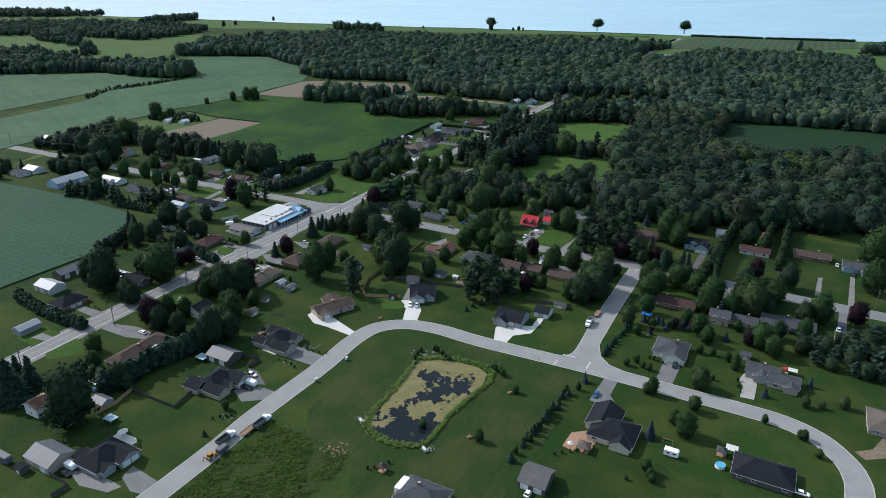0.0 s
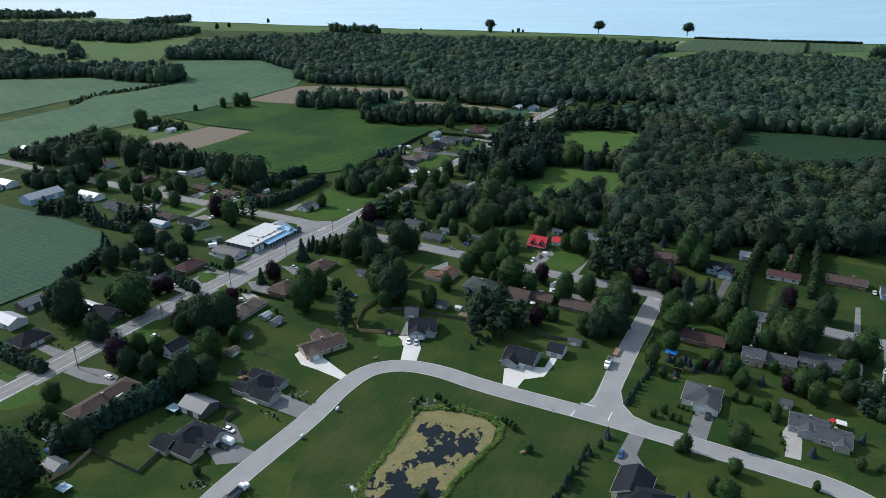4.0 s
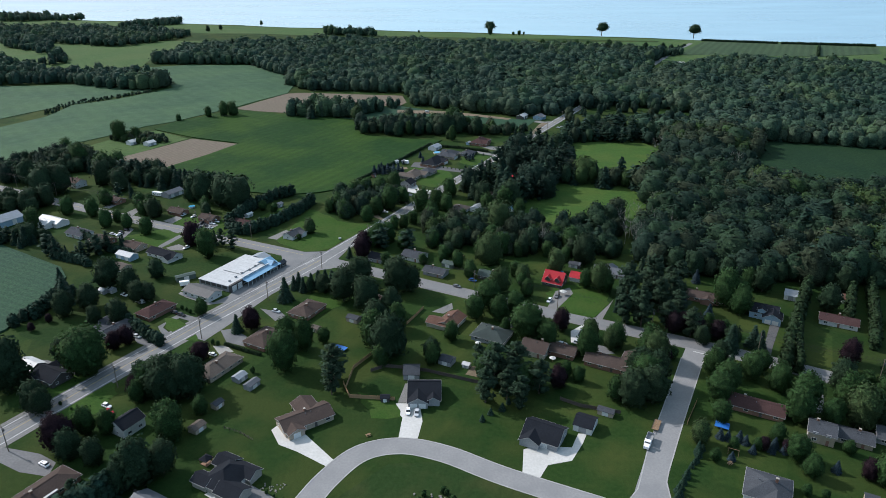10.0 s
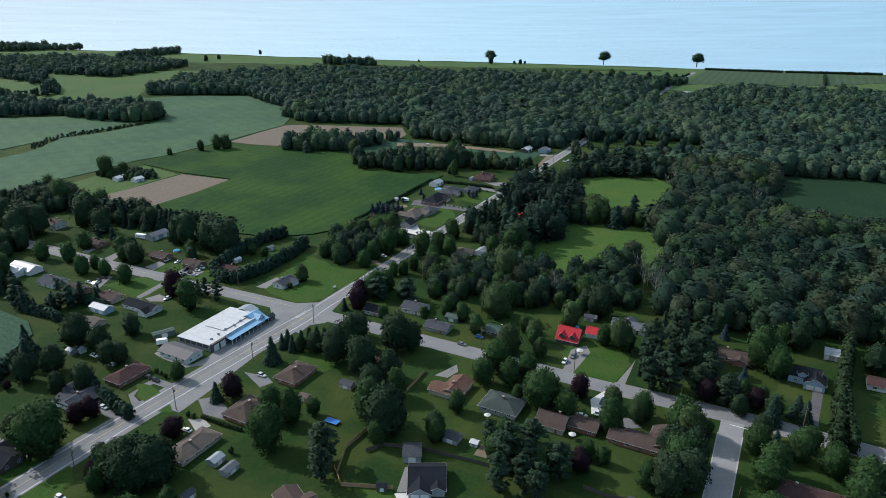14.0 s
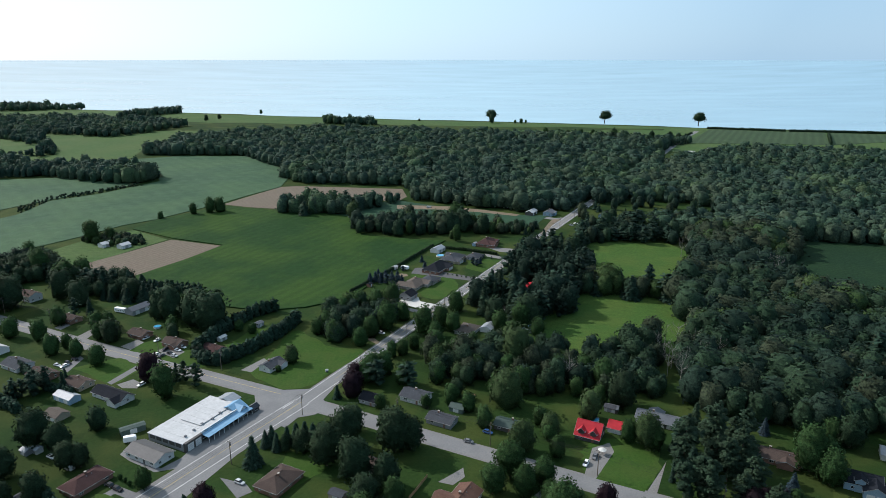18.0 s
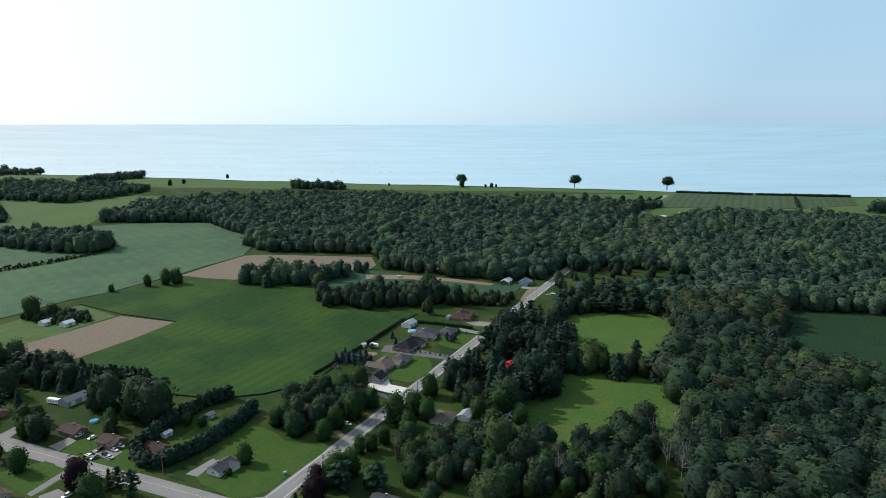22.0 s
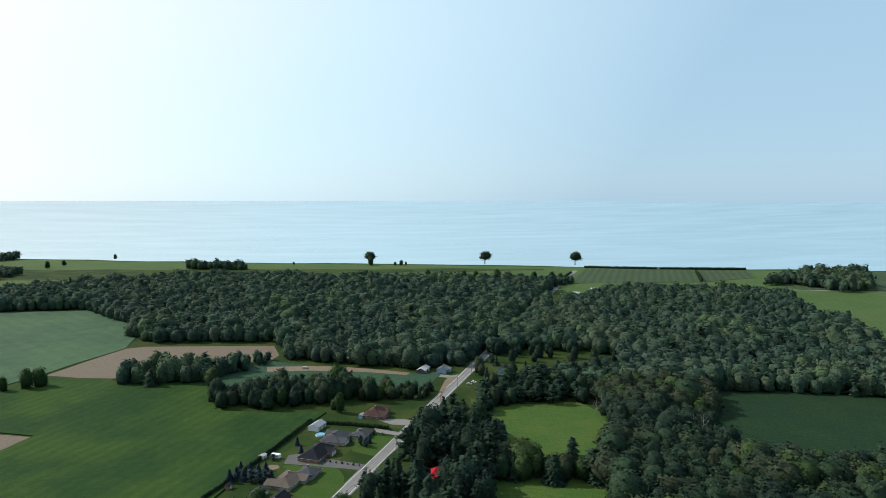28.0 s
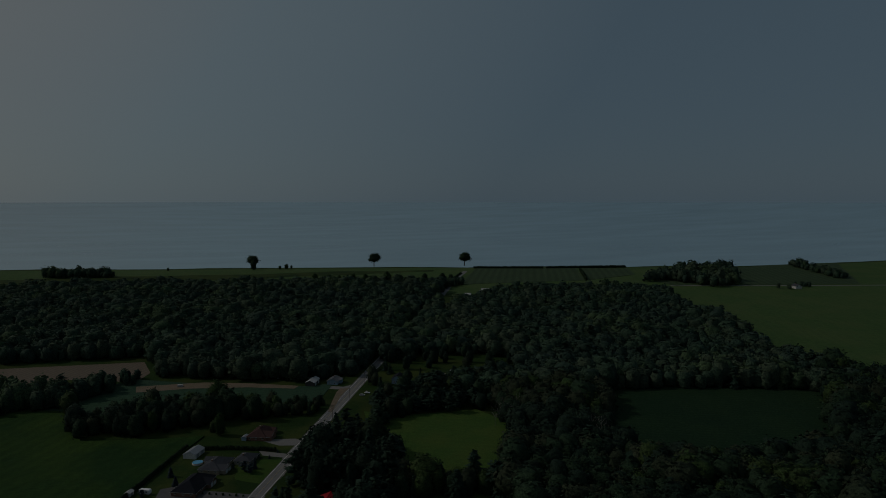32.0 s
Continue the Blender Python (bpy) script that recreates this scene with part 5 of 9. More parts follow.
ribbon("lane_east", [(759, 1177), (860, 1146), (943, 1121), (1067, 1088), (1300, 1025)], 6, 0.15, M["gravel"], "pale gravel lane between fields")
sheet("field_east", [(755.6, 1159.2), (918.8, 1106.7)] + [(1500, 1000), (900, 560), (560, 620), (545, 705)] + [(581.1, 782.3), (609.4, 852), (656, 934.8), (659.7, 1007.8)], 0.1, M["pasture"], "bright green field beyond the wood")
sheet("lawn_pond", [(-45.7, 202.2), (-33.5, 243), (-16.1, 260.9), (2.2, 262.1), (30.2, 247.6), (60.4, 232.1), (68.8, 225.9), (56.6, 210), (34.6, 171.1), (25.8, 157.3), (-23.4, 156.8), (-26.3, 179.1), (-43.7, 186.6)], 0.02, M["mown"], "mown grass round the pond with mower stripes")
sheet("weeds_ground", [(-81.4, 156.2), (-58.2, 195.5), (-42.9, 187.5), (-36.5, 180.5), (-27.1, 177.3), (-30.3, 166.3), (-37.9, 156.7)], 0.06, M["rough_grass"], "overgrown weedy lot", kind="structure")
for k, lot in enumerate(([(-105.1, 466.3), (-97.9, 480.8), (-89, 520), (-65.8, 497.6), (-45.1, 490.4), (-59.9, 462.8), (-68.2, 449.2), (-80.9, 446.8)], [(-123.9, 498.4), (-114.9, 520.3), (-107.8, 524.2), (-106.4, 512.6), (-114.6, 488.1)], [(-176.9, 482.5), (-161, 470), (-168, 453.2), (-187.5, 464.6), (-197.7, 470.5)], [(-178.2, 494.3), (-165.1, 509.7), (-157.8, 488.7), (-165.8, 486.8)], [(-166.8, 478.3), (-142.2, 504.4), (-121.1, 488.9), (-134.3, 464.7), (-154.2, 470.1)], [(13.7, 477.6), (22.4, 493.6), (30.1, 490.5), (25.5, 470.7), (12.9, 456.5)], [(57.4, 391.2), (66.9, 401.9), (89.2, 391.1), (73.5, 361.3), (55.6, 371.8)], [(-32.2, 302.4), (-15.4, 296.3), (-14.8, 286.4), (-24.4, 286.4)], [(-23.8, 627.9), (5, 620), (10.9, 588.2), (-8.9, 574.4), (-19.2, 599.9)], [(22.4, 671.5), (49.6, 660.5), (38.7, 631.3), (18.9, 643.8)], [(-65.4, 391.1), (-48.9, 391.1), (-49.7, 377.5), (-65.5, 365)], [(-132.7, 365), (-118.6, 357.9), (-108.1, 342.5), (-121.6, 346.7)], [(-194.4, 259.5), (-188.5, 267.5), (-155.5, 249.9), (-164.3, 238.1)], [(-160.1, 300.6), (-146.2, 317.8), (-127.9, 301.1), (-138.4, 276.6)])):
    sheet("lawn_plot_%d" % (k + 1), lot, 0.05, M["bright_lawn"], "bright freshly mown lawn plot", jag=1.2)
sheet("lot_store", [(-106.5, 395.8), (-91.7, 420.6), (-77, 428.8), (-79.6, 405.9), (-89.9, 380.2), (-98.8, 357.9), (-105.8, 342.5), (-114.4, 346.7), (-111.2, 365), (-107.1, 380.2), (-115.5, 377.6), (-129, 385.6), (-134.8, 390.1), (-134.3, 392.3), (-113.8, 380.2), (-108.2, 387.8)], 0.045, M["asphalt"], "worn asphalt forecourt of the store")
sheet("farmyard", [(-362.3, 540), (-340.8, 666.3), (-321.2, 719.9), (-290.5, 758.7), (-246.4, 725.7), (-286.9, 647.7), (-323.8, 639.1), (-357.9, 576.8)], 0.04, M["pasture"], "pale green farmyard grass")
# driveways
n_drive = 0


def drive(points, mat, label):
    global n_drive
    n_drive += 1
    return sheet("driveway_%d" % n_drive, points, 0.04 + 0.0005 * n_drive, M[mat], label)


drive([(-15.8, 295.4), (-6.6, 295.4), (-5.1, 284.3), (-6.6, 274.3), (-13.6, 274.3), (-12.8, 286.4), (-15.5, 290.8)], "concrete", "pale concrete driveway")
drive([(-15.1, 295.8), (-12.8, 308.9), (-9.2, 308.9), (-10.6, 295.9)], "gravel", "grey gravel strip beside the house")
drive([(-60.6, 279), (-58.9, 281.9), (-51.3, 275.7), (-48, 277), (-35.4, 262.9), (-36.8, 259.2), (-48.6, 267), (-56.1, 270.9)], "concrete", "pale concrete driveway")
drive([(-67, 243.1), (-60.5, 250.7), (-46.4, 241.5), (-50.2, 234.1)], "drive_asphalt", "grey asphalt driveway")
drive([(-78, 215), (-73.4, 220.8), (-59.8, 214), (-63.1, 209.5), (-72.9, 208)], "drive_asphalt", "grey asphalt driveway")
drive([(-77, 232.2), (-72.1, 229.3), (-66.4, 219.5), (-72.3, 220.3)], "black_drive", "dark gravel parking pad")
drive([(31, 268.4), (36.4, 270.4), (48.3, 269.4), (52, 277.1), (55.2, 277.1), (52.7, 271.7), (47.1, 262.5), (38.5, 260.3), (34.8, 253.9), (29.3, 256.8)], "concrete", "pale concrete driveway forking to the garage")
drive([(102.2, 239.5), (108.3, 235.8), (100.4, 221.9), (93.9, 224.1)], "drive_asphalt", "grey asphalt driveway")
drive([(134.3, 231.3), (138.6, 232.8), (134.9, 221.4), (129.6, 211.5), (124.8, 213.5), (129.2, 221.4), (129, 225.6)], "drive_grey", "buff concrete driveway")
drive([(73.4, 226), (78.6, 223.9), (73.1, 214.1), (75.3, 201.2), (69.1, 206.8), (64.1, 210.7)], "drive_asphalt", "grey asphalt driveway")
drive([(152.3, 181.1), (159.6, 182.4), (169.2, 190.6), (171.9, 184.3), (161.4, 177.6), (153.7, 176.7)], "dirt", "tan gravel driveway")
drive([(-101.1, 165.6), (-99.7, 171.1), (-86, 162.3), (-88.7, 157.1), (-95.4, 159.1)], "drive_asphalt", "grey asphalt driveway")
drive([(-121.5, 169.4), (-114.7, 168.1), (-104.2, 164.2), (-99.1, 161.1), (-102.5, 158.5), (-113.2, 161.5)], "gravel", "pale gravel yard")
drive([(-153.1, 269.4), (-138.2, 265.9), (-130.3, 261.5), (-129.4, 254.6), (-140.2, 256.7), (-154.7, 264)], "drive_asphalt", "worn asphalt driveway")
drive([(-177.8, 283.6), (-174.8, 286.6), (-154.6, 276.9), (-158, 271.7)], "drive_asphalt", "worn asphalt driveway")
drive([(-101.3, 352), (-96.3, 353.8), (-87.7, 346.7), (-85.9, 337.5), (-95.6, 341.6)], "drive_asphalt", "worn asphalt forecourt")
drive([(-129.9, 362.6), (-125.8, 368.9), (-112.8, 362.6), (-107.3, 361.2), (-110.9, 357), (-124.7, 364), (-129, 357.9)], "drive_asphalt", "worn asphalt crescent drive")
drive([(-132, 355.6), (-129.4, 361.2), (-129.2, 354.7), (-122.4, 347.6), (-117.5, 345.4), (-119.4, 342.5), (-126.4, 346.7)], "drive_asphalt", "worn asphalt crescent drive")
drive([(-178, 326.3), (-168, 326.3), (-156.3, 319.3), (-144.2, 313), (-137.5, 312.4), (-140.7, 308.3), (-153.9, 315.1), (-174.8, 321.2)], "drive_asphalt", "worn asphalt farm drive")
drive([(-100.8, 338.3), (-94.5, 338.3), (-90, 333.5), (-94.5, 329.6)], "drive_grey", "buff concrete pad beside the bungalow")
drive([(12, 315.6), (15, 322), (19.7, 320.5), (17.1, 313.5)], "dirt", "tilled kitchen garden bed")
drive([(-202.3, 468.8), (-200.2, 485.4), (-196.7, 482.1), (-196.7, 465.3)], "drive_asphalt", "worn asphalt parking strip")
drive([(-170.4, 453.8), (-168, 461.5), (-164.1, 473), (-161, 470), (-164.8, 457.5), (-167.2, 451.6)], "drive_asphalt", "worn asphalt driveway")
drive([(-164.5, 451.6), (-158.8, 457.4), (-153.5, 453.6), (-152.7, 447.7), (-160.1, 447.9)], "gravel", "pale gravel parking pad")
drive([(-45, 508), (-41.4, 510.2), (-35.6, 501.4), (-30.5, 516.1), (-33.5, 522.4), (-27.1, 513), (-34.5, 495.7)], "dirt", "worn roadside turn-in")
drive([(-146.6, 354.3), (-143.2, 354.7), (-135.9, 346.8), (-120.8, 340), (-124.3, 335.1), (-135.6, 340.8)], "drive_asphalt", "worn asphalt driveway")
drive([(-88.2, 373.9), (-76.8, 369.9), (-73.1, 365), (-77.8, 361.1)], "drive_asphalt", "grey asphalt driveway")
drive([(161.5, 362.3), (166.6, 362.3), (151.2, 338), (142.6, 323.3), (140.4, 324.4), (149.7, 342.2)], "black_drive", "dark asphalt driveway")
drive([(62.2, 393.9), (70.5, 398), (70.8, 391.1), (58.2, 371.3), (54.5, 373.8)], "gravel", "pale gravel driveway")
drive([(86.9, 379), (90.5, 384.4), (79.6, 362.4), (75.8, 363.4)], "gravel", "pale worn gravel track")
drive([(62.6, 351.8), (70.2, 358.6), (65.7, 342.3), (60.8, 341.4)], "concrete", "pale concrete driveway")
drive([(70, 340.6), (75.5, 338.1), (78.6, 332.1), (69.8, 330.9)], "drive_asphalt", "worn asphalt driveway")
drive([(-2.7, 370.8), (7.4, 380.1), (7.8, 373.9), (3, 368.8)], "gravel", "pale gravel driveway")
drive([(33.7, 362.5), (39.5, 368.8), (35.4, 354.5), (32.1, 356.8)], "drive_asphalt", "worn asphalt driveway")
drive([(-24.0, 630.5), (-21.5, 643.9), (-12.5, 645.1), (0.5, 634.5), (27.4, 618.5), (25.2, 611.0), (-2.5, 622.6), (-18.2, 628.4)], "black_drive", "dark asphalt yard and driveway")
drive([(-31.0, 568.0), (-23.5, 582.3), (-16.8, 578.6), (-15.5, 570.5), (-3.2, 563.5), (-8.0, 554.0), (-18.0, 558.5)], "concrete", "pale concrete driveway")
drive([(35.9, 703), (59.6, 696.4), (67.8, 687.7), (64.4, 681.8), (48, 687.5)], "gravel", "pale gravel driveway")
drive([(35, 682.7), (56, 668.3), (53.3, 662.8), (36.4, 674.1)], "gravel", "pale gravel driveway")
drive([(-216.6, 509.7), (-212.1, 524.8), (-207.8, 520.9), (-208.6, 505.2)], "gravel", "pale gravel driveway")
drive([(-183.8, 497.8), (-178.3, 507.7), (-172.9, 503.3), (-176, 492.9)], "gravel", "pale gravel driveway")
drive([(-160.7, 492.1), (-155, 500.2), (-144.6, 490.5), (-147.7, 482.1)], "gravel", "pale gravel driveway")
drive([(-106.9, 467.5), (-98.2, 482), (-95.6, 478.8), (-100.6, 465.1)], "gravel", "grassy gravel track")
drive([(-236.6, 525.2), (-233.5, 534.1), (-228.8, 529.9), (-230.9, 522)], "gravel", "pale gravel driveway")
drive([(209.6, 289.7), (231.9, 327.3), (234.4, 327.3), (212.4, 288.5)], "gravel", "pale gravel driveway")
drive([(197.5, 299.4), (213.1, 325.5), (215.6, 325.5), (199.8, 297.6)], "gravel", "pale gravel driveway")
drive([(189.2, 262.1), (203.1, 285.4), (206.4, 283.7), (192.3, 259.6)], "drive_asphalt", "worn asphalt driveway")
drive([(144.4, 289.3), (156.6, 311.7), (159.2, 310.7), (148.8, 289.3)], "drive_asphalt", "worn asphalt driveway")
drive([(90.2, 742.7), (106.2, 787.8), (112.7, 799.9), (119.5, 797.3), (108.9, 780.4), (93.9, 742.3)], "dirt", "tan farm track")
drive([(91, 815.6), (115.1, 801.5), (122.1, 804.5), (119.5, 797.3), (111.6, 794.5), (87.3, 808.3)], "gravel", "gravel verge by the lane")
drive([(-25.8, 560.5), (-13.8, 552.8), (-16.1, 548.3), (-26.2, 555.8)], "gravel", "pale gravel driveway")
drive([(-34.5, 627.5), (-31.5, 630.5), (-27.0, 629.0), (-26.0, 624.5), (-30.0, 622.0), (-34.0, 623.5)], "dirt", "round tan gravel fire pit circle")
drive([(-182.9, 255.5), (-180.1, 259.7), (-172.9, 256.2), (-171.8, 251.7)], "gravel", "gravel drive to the barn")
drive([(-74.6, 246.3), (-72.7, 248.6), (-67.3, 244), (-67.6, 242.1)], "concrete", "pale concrete apron")
drive([(49.1, 183.3), (53.7, 190.7), (59.7, 191.6), (62.6, 187.2), (58.9, 180.8), (51.8, 180.7)], "deck", "timber deck boards")
drive([(-113.9, 185.6), (-112.4, 189.2), (-104.8, 185.7), (-103.5, 183.5), (-105.7, 180.3), (-110.5, 182.4)], "concrete", "pale paved pool terrace")
drive([(137.5, 383.2), (146, 381.1), (144.3, 378.9), (136.7, 381.1)], "concrete", "pale paved terrace")

# ---- pond ----
POND = [(-4.2, 237.9), (2.6, 239.3), (11.2, 238.1), (20.8, 233.8), (24.9, 228.2), (22.1, 219.6), (14.2, 209.5), (8, 200.4), (4.4, 192.9), (0.8, 185.8), (-3.6, 183.3), (-10.7, 184.4), (-17.7, 189.1), (-21, 195), (-19.8, 201.8), (-15.3, 211), (-10.6, 222), (-6.9, 232.1)]
POND_MID = (sum(p[0] for p in POND) / len(POND), sum(p[1] for p in POND) / len(POND))
sheet("pond_bank", [(x + (x - POND_MID[0]) * 0.14, y + (y - POND_MID[1]) * 0.09) for x, y in POND], 0.05, M["rough_grass"], "rough green bank of the pond", jag=0.5)
sheet("water_pond", POND, 0.10, M["pond"], "still dark pond water", jag=0.3)
M["algae"] = material("dry yellow-green algae", (0.123, 0.1066, 0.0426), (0.1763, 0.1558, 0.0697), 0.9, 0.9, 0.5, (0.0984, 0.1025, 0.0369), 5, 0.6)
bm = bmesh.new()
cell = 0.24
y_lo, y_hi = min(p[1] for p in POND), max(p[1] for p in POND)
yy = y_lo
while yy < y_hi:
    xx = min(p[0] for p in POND)
    while xx < max(p[0] for p in POND):
        if inside(xx, yy, POND):
            t = (yy - y_lo) / (y_hi - y_lo)
            edge = 1.0 if all(inside(xx + dx, yy + dy, POND) for dx, dy in ((4, 0), (-4, 0), (0, 5), (0, -5))) else 0.0
            q = noise.fractal(Vector((xx * 0.115, yy * 0.10, 3.1)), 0.7, 2.2, 8)
            level = 0.44 - 1.25 * max(0, 0.36 - t) * 2.2 + (0.40 if not edge else -0.14) * (1 if t > 0.25 else 0.2)
            if q + level > 0.32:
                z = 0.125 + 0.01 * noise.noise(Vector((xx, yy, 0)))
                w = cell * 0.52
                j = [0.12 * noise.noise(Vector((xx * 3 + k, yy * 3, k))) for k in range(4)]
                bm.faces.new([bm.verts.new(c) for c in ((xx - w, yy - w + j[0], z), (xx + w + j[1], yy - w, z), (xx + w, yy + w + j[2], z), (xx - w + j[3], yy + w, z))])
        xx += cell
    yy += cell
tagged(part("algae_mat", bm, M["algae"]), "yellow-green algae mats floating on the pond", "algae", "", "stuff")


def tufts(name, places, size, mat, label, seed, per=9):
    """Low leafy clumps, too many to count: small leaf sprays that face the sky."""
    rnd = random.Random(seed)
    v, f, n = [], [], []
    for x, y, s in places:
        tall = rnd.uniform(0.5, 1.5)
        for _ in range(per):
            p = Vector((x + rnd.gauss(0, 0.5) * s, y + rnd.gauss(0, 0.5) * s, rise(y) + 0.05 + size * tall * rnd.uniform(0.2, 1.6)))
            up = Vector((rnd.uniform(-0.7, 0.7), rnd.uniform(-0.7, 0.7), 1)).normalized()
            a = up.orthogonal().normalized()
            a.rotate(Matrix.Rotation(rnd.uniform(0, 6.28), 3, up))
            c, q, k = up.cross(a), size * rnd.uniform(0.5, 1.0), len(v)
            v += [p - a * q, p - c * q * 0.5 - up * q * 0.3, p + a * q, p + c * q * 0.5 - up * q * 0.3]
            f.append((k, k + 1, k + 2, k + 3))
            n += [(up + Vector((0, 0, 0.4))).normalized()] * 4
    return tagged(new(name, raw_mesh(name, v, f, M[mat], n)), label, "plants", "", "stuff")


rnd = random.Random(5)
ring_places = []
for (x0, y0), (x1, y1) in zip(POND, POND[1:] + POND[:1]):
    n = int(math.hypot(x1 - x0, y1 - y0) * 4.5)
    for k in range(n):
        o = rnd.uniform(1.0, 1.14)
        ring_places.append(((x0 + (x1 - x0) * k / n - POND_MID[0]) * o + POND_MID[0], (y0 + (y1 - y0) * k / n - POND_MID[1]) * (1 + (o - 1) * 0.7) + POND_MID[1], 0.7))
M["reed"] = material("reeds", (0.040, 0.094, 0.012), (0.082, 0.150, 0.022), 1.5, 0.8, 0.0, (0.09, 0.115, 0.025), 8, 0.5, island=0.4, translucent=0.2)
tufts("pond_reeds", ring_places, 0.55, "reed", "tall green reeds and weeds round the pond", 6, 7)
M["weed"] = material("weeds", (0.020, 0.056, 0.009), (0.048, 0.092, 0.016), 2.5, 0.85, 0.0, (0.070, 0.090, 0.022), 7, 0.5, island=0.35, translucent=0.2, spec=0.08)
WEEDS = [(-81.4, 156.2), (-58.2, 195.5), (-42.9, 187.5), (-36.5, 180.5), (-27.1, 177.3), (-30.3, 166.3), (-37.9, 156.7)]
weed_places = []
for _ in range(5200):
    x, y = rnd.uniform(-90, -20), rnd.uniform(150, 215)
    if inside(x, y, WEEDS) and noise.noise(Vector((x * 0.12, y * 0.12, 1))) > -0.25:
        weed_places.append((x, y, 0.9))
tufts("weeds", weed_places, 0.42, "weed", "tall weeds and brush on the empty lot", 7, 8)


def boulders(name, x, y, n, spread, size, label, seed, mat="rock"):
    r = random.Random(seed)
    root = tagged(new(name), label, "rocks")
    root.matrix_basis = pose(x, y, rise(y))
    for _ in range(n):
        b = bmesh.new()
        bmesh.ops.create_icosphere(b, subdivisions=1, radius=size * r.uniform(0.5, 1.2))
        for v in b.verts:
            v.co *= r.uniform(0.75, 1.2)
            v.co.z *= 0.7
        o = part("rock", b, M[mat], root)
        o.location = (r.gauss(0, spread), r.gauss(0, spread * 0.6), size * 0.35)
    return root


boulders("rock_heap", -0.7, 243.2, 40, 2.6, 0.45, "heap of pale grey rocks at the pond edge", 757)
boulders("rock_heap", -24.3, 197.3, 26, 1.6, 0.35, "heap of pale grey rocks at the pond edge", 633)
boulders("rock_heap", 1.8, 180.8, 22, 1.3, 0.3, "heap of pale grey rocks at the pond edge", 762)
boulders("rock_heap", -33.1, 180.5, 40, 2.5, 0.4, "row of brown rubble stones", 575, "rubble")
boulders("rock_heap", -29.9, 177.9, 30, 2.2, 0.35, "row of brown rubble stones", 590, "rubble")
boulders("rock_heap", -76.1, 198.3, 20, 1.8, 0.4, "garden bed edged with stones", 375)
boulders("rock_heap", -52.9, 249.7, 26, 2, 0.35, "garden bed edged with stones", 515)
boulders("rock_heap", -60.9, 235.2, 18, 1.6, 0.35, "garden bed edged with stones", 460)


def culvert(x, y, turn):
    root = tagged(new("culvert_pipe"), "pale concrete culvert pipe end by the pond", "culvert")
    root.matrix_basis = pose(x, y, 0.25, 0, 0, turn)
    b = bmesh.new()
    bmesh.ops.create_cone(b, cap_ends=True, segments=14, radius1=0.55, radius2=0.55, depth=2.6, matrix=Matrix.Rotation(math.pi / 2, 4, "Y"))
    part("pipe", b, M["concrete"], root)
    box_part("headwall", "concrete", root, 1.1, 1.35, -1.0, 1.0, -0.4, 0.8)


culvert(-24.4, 196.4, -60)
culvert(-0.1, 180.5, -60)

# ---- woods ----
def near_road(x, y, verge=11.0):
    """True on the through roads, whose verges stay open, less so between the woods."""
    if y > 850:
        verge = 6.0
    for line in (MAIN, SIDE):
        for a, b in zip(line, line[1:]):
            vx, vy = b[0] - a[0], b[1] - a[1]
            d = math.hypot(vx, vy)
            k = ((x - a[0]) * vx + (y - a[1]) * vy) / d / d
            if -0.01 < k < 1.01 and abs((x - a[0]) * vy - (y - a[1]) * vx) / d < verge:
                return True
    return False


GREENS = [M["wood_leaf"], M["needle"], M["wood_light"], M["wood_olive"], M["wood_dark"]]
# leaves for the far stands, with aerial haze mixed into their base colours
HAZED = [M["hazed_leaf"], M["needle"], M["hazed_light"], M["hazed_olive"], M["hazed_dark"]]
DIRT = [(-250, 850), (-215, 960), (-177, 972), (-40, 955), (-30, 880), (-50, 865), (-108, 895), (-149, 845)]
N1 = [(-460, 1180), (-448, 1330), (-328, 1400), (-165, 1440), (-8, 1400), (392, 1290), (356, 1215), (166, 885), (135, 830), (88, 828), (-30, 878), (-46, 930), (-147, 940), (-203, 1005), (-211, 1054), (-301, 1172)]
wood("woods_north", N1, 8.3, 15.5, HAZED, FAR, "dense mixed deciduous woods in full leaf", 1, FAR_CON, 0.04, 1.38, lambda x, y: near_road(x, y) or inside(x, y, DIRT))
HAMLET = [(126.5, 801), (173.5, 868.1), (224.8, 877.6), (292.1, 847.7), (277.2, 790.3), (199.8, 771.8), (144.4, 777.2)]
N2 = [(288, 1026.1), (347.9, 1120.7), (391.5, 1152.4), (463.3, 1188.3), (551.4, 1189.5), (658.8, 1140.5), (688.5, 1107.6), (635, 979.2), (628.9, 906.3), (570.1, 812.4), (551.5, 754.7), (545, 666.1)] + [(513.7, 639.9), (461.8, 667.8), (418.4, 689.6), (324.6, 721.2), (279.4, 715.3)] + [(205, 745), (150, 800), (160, 850), (250, 1012), (335, 1160)]
wood("woods_east", N2, 8.1, 15, HAZED, FAR, "dense mixed deciduous woods in full leaf", 2, FAR_CON, 0.04, 1.38, lambda x, y: near_road(x, y) or inside(x, y, HAMLET))
wood("hamlet_trees", HAMLET, 21, 12, GREENS, MID, "tall trees round the roadside houses", 24, FAR_CON, 0.25, 1.0, lambda x, y: near_road(x, y) or any(math.hypot(x - a, y - c) < 13 for a, c in ((166, 810), (204, 796), (216, 805), (262, 807), (225, 775))))
N3 = [(200, 660), (222, 735), (300, 735), (320, 712), (291, 648), (264, 597), (309, 585), (383, 586), (430, 598), (478, 645), (545, 705), (580, 640), (500, 500), (330, 375), (228, 398), (171, 405), (137, 412), (118, 430), (130, 480), (150, 515), (150, 560), (168, 600)]
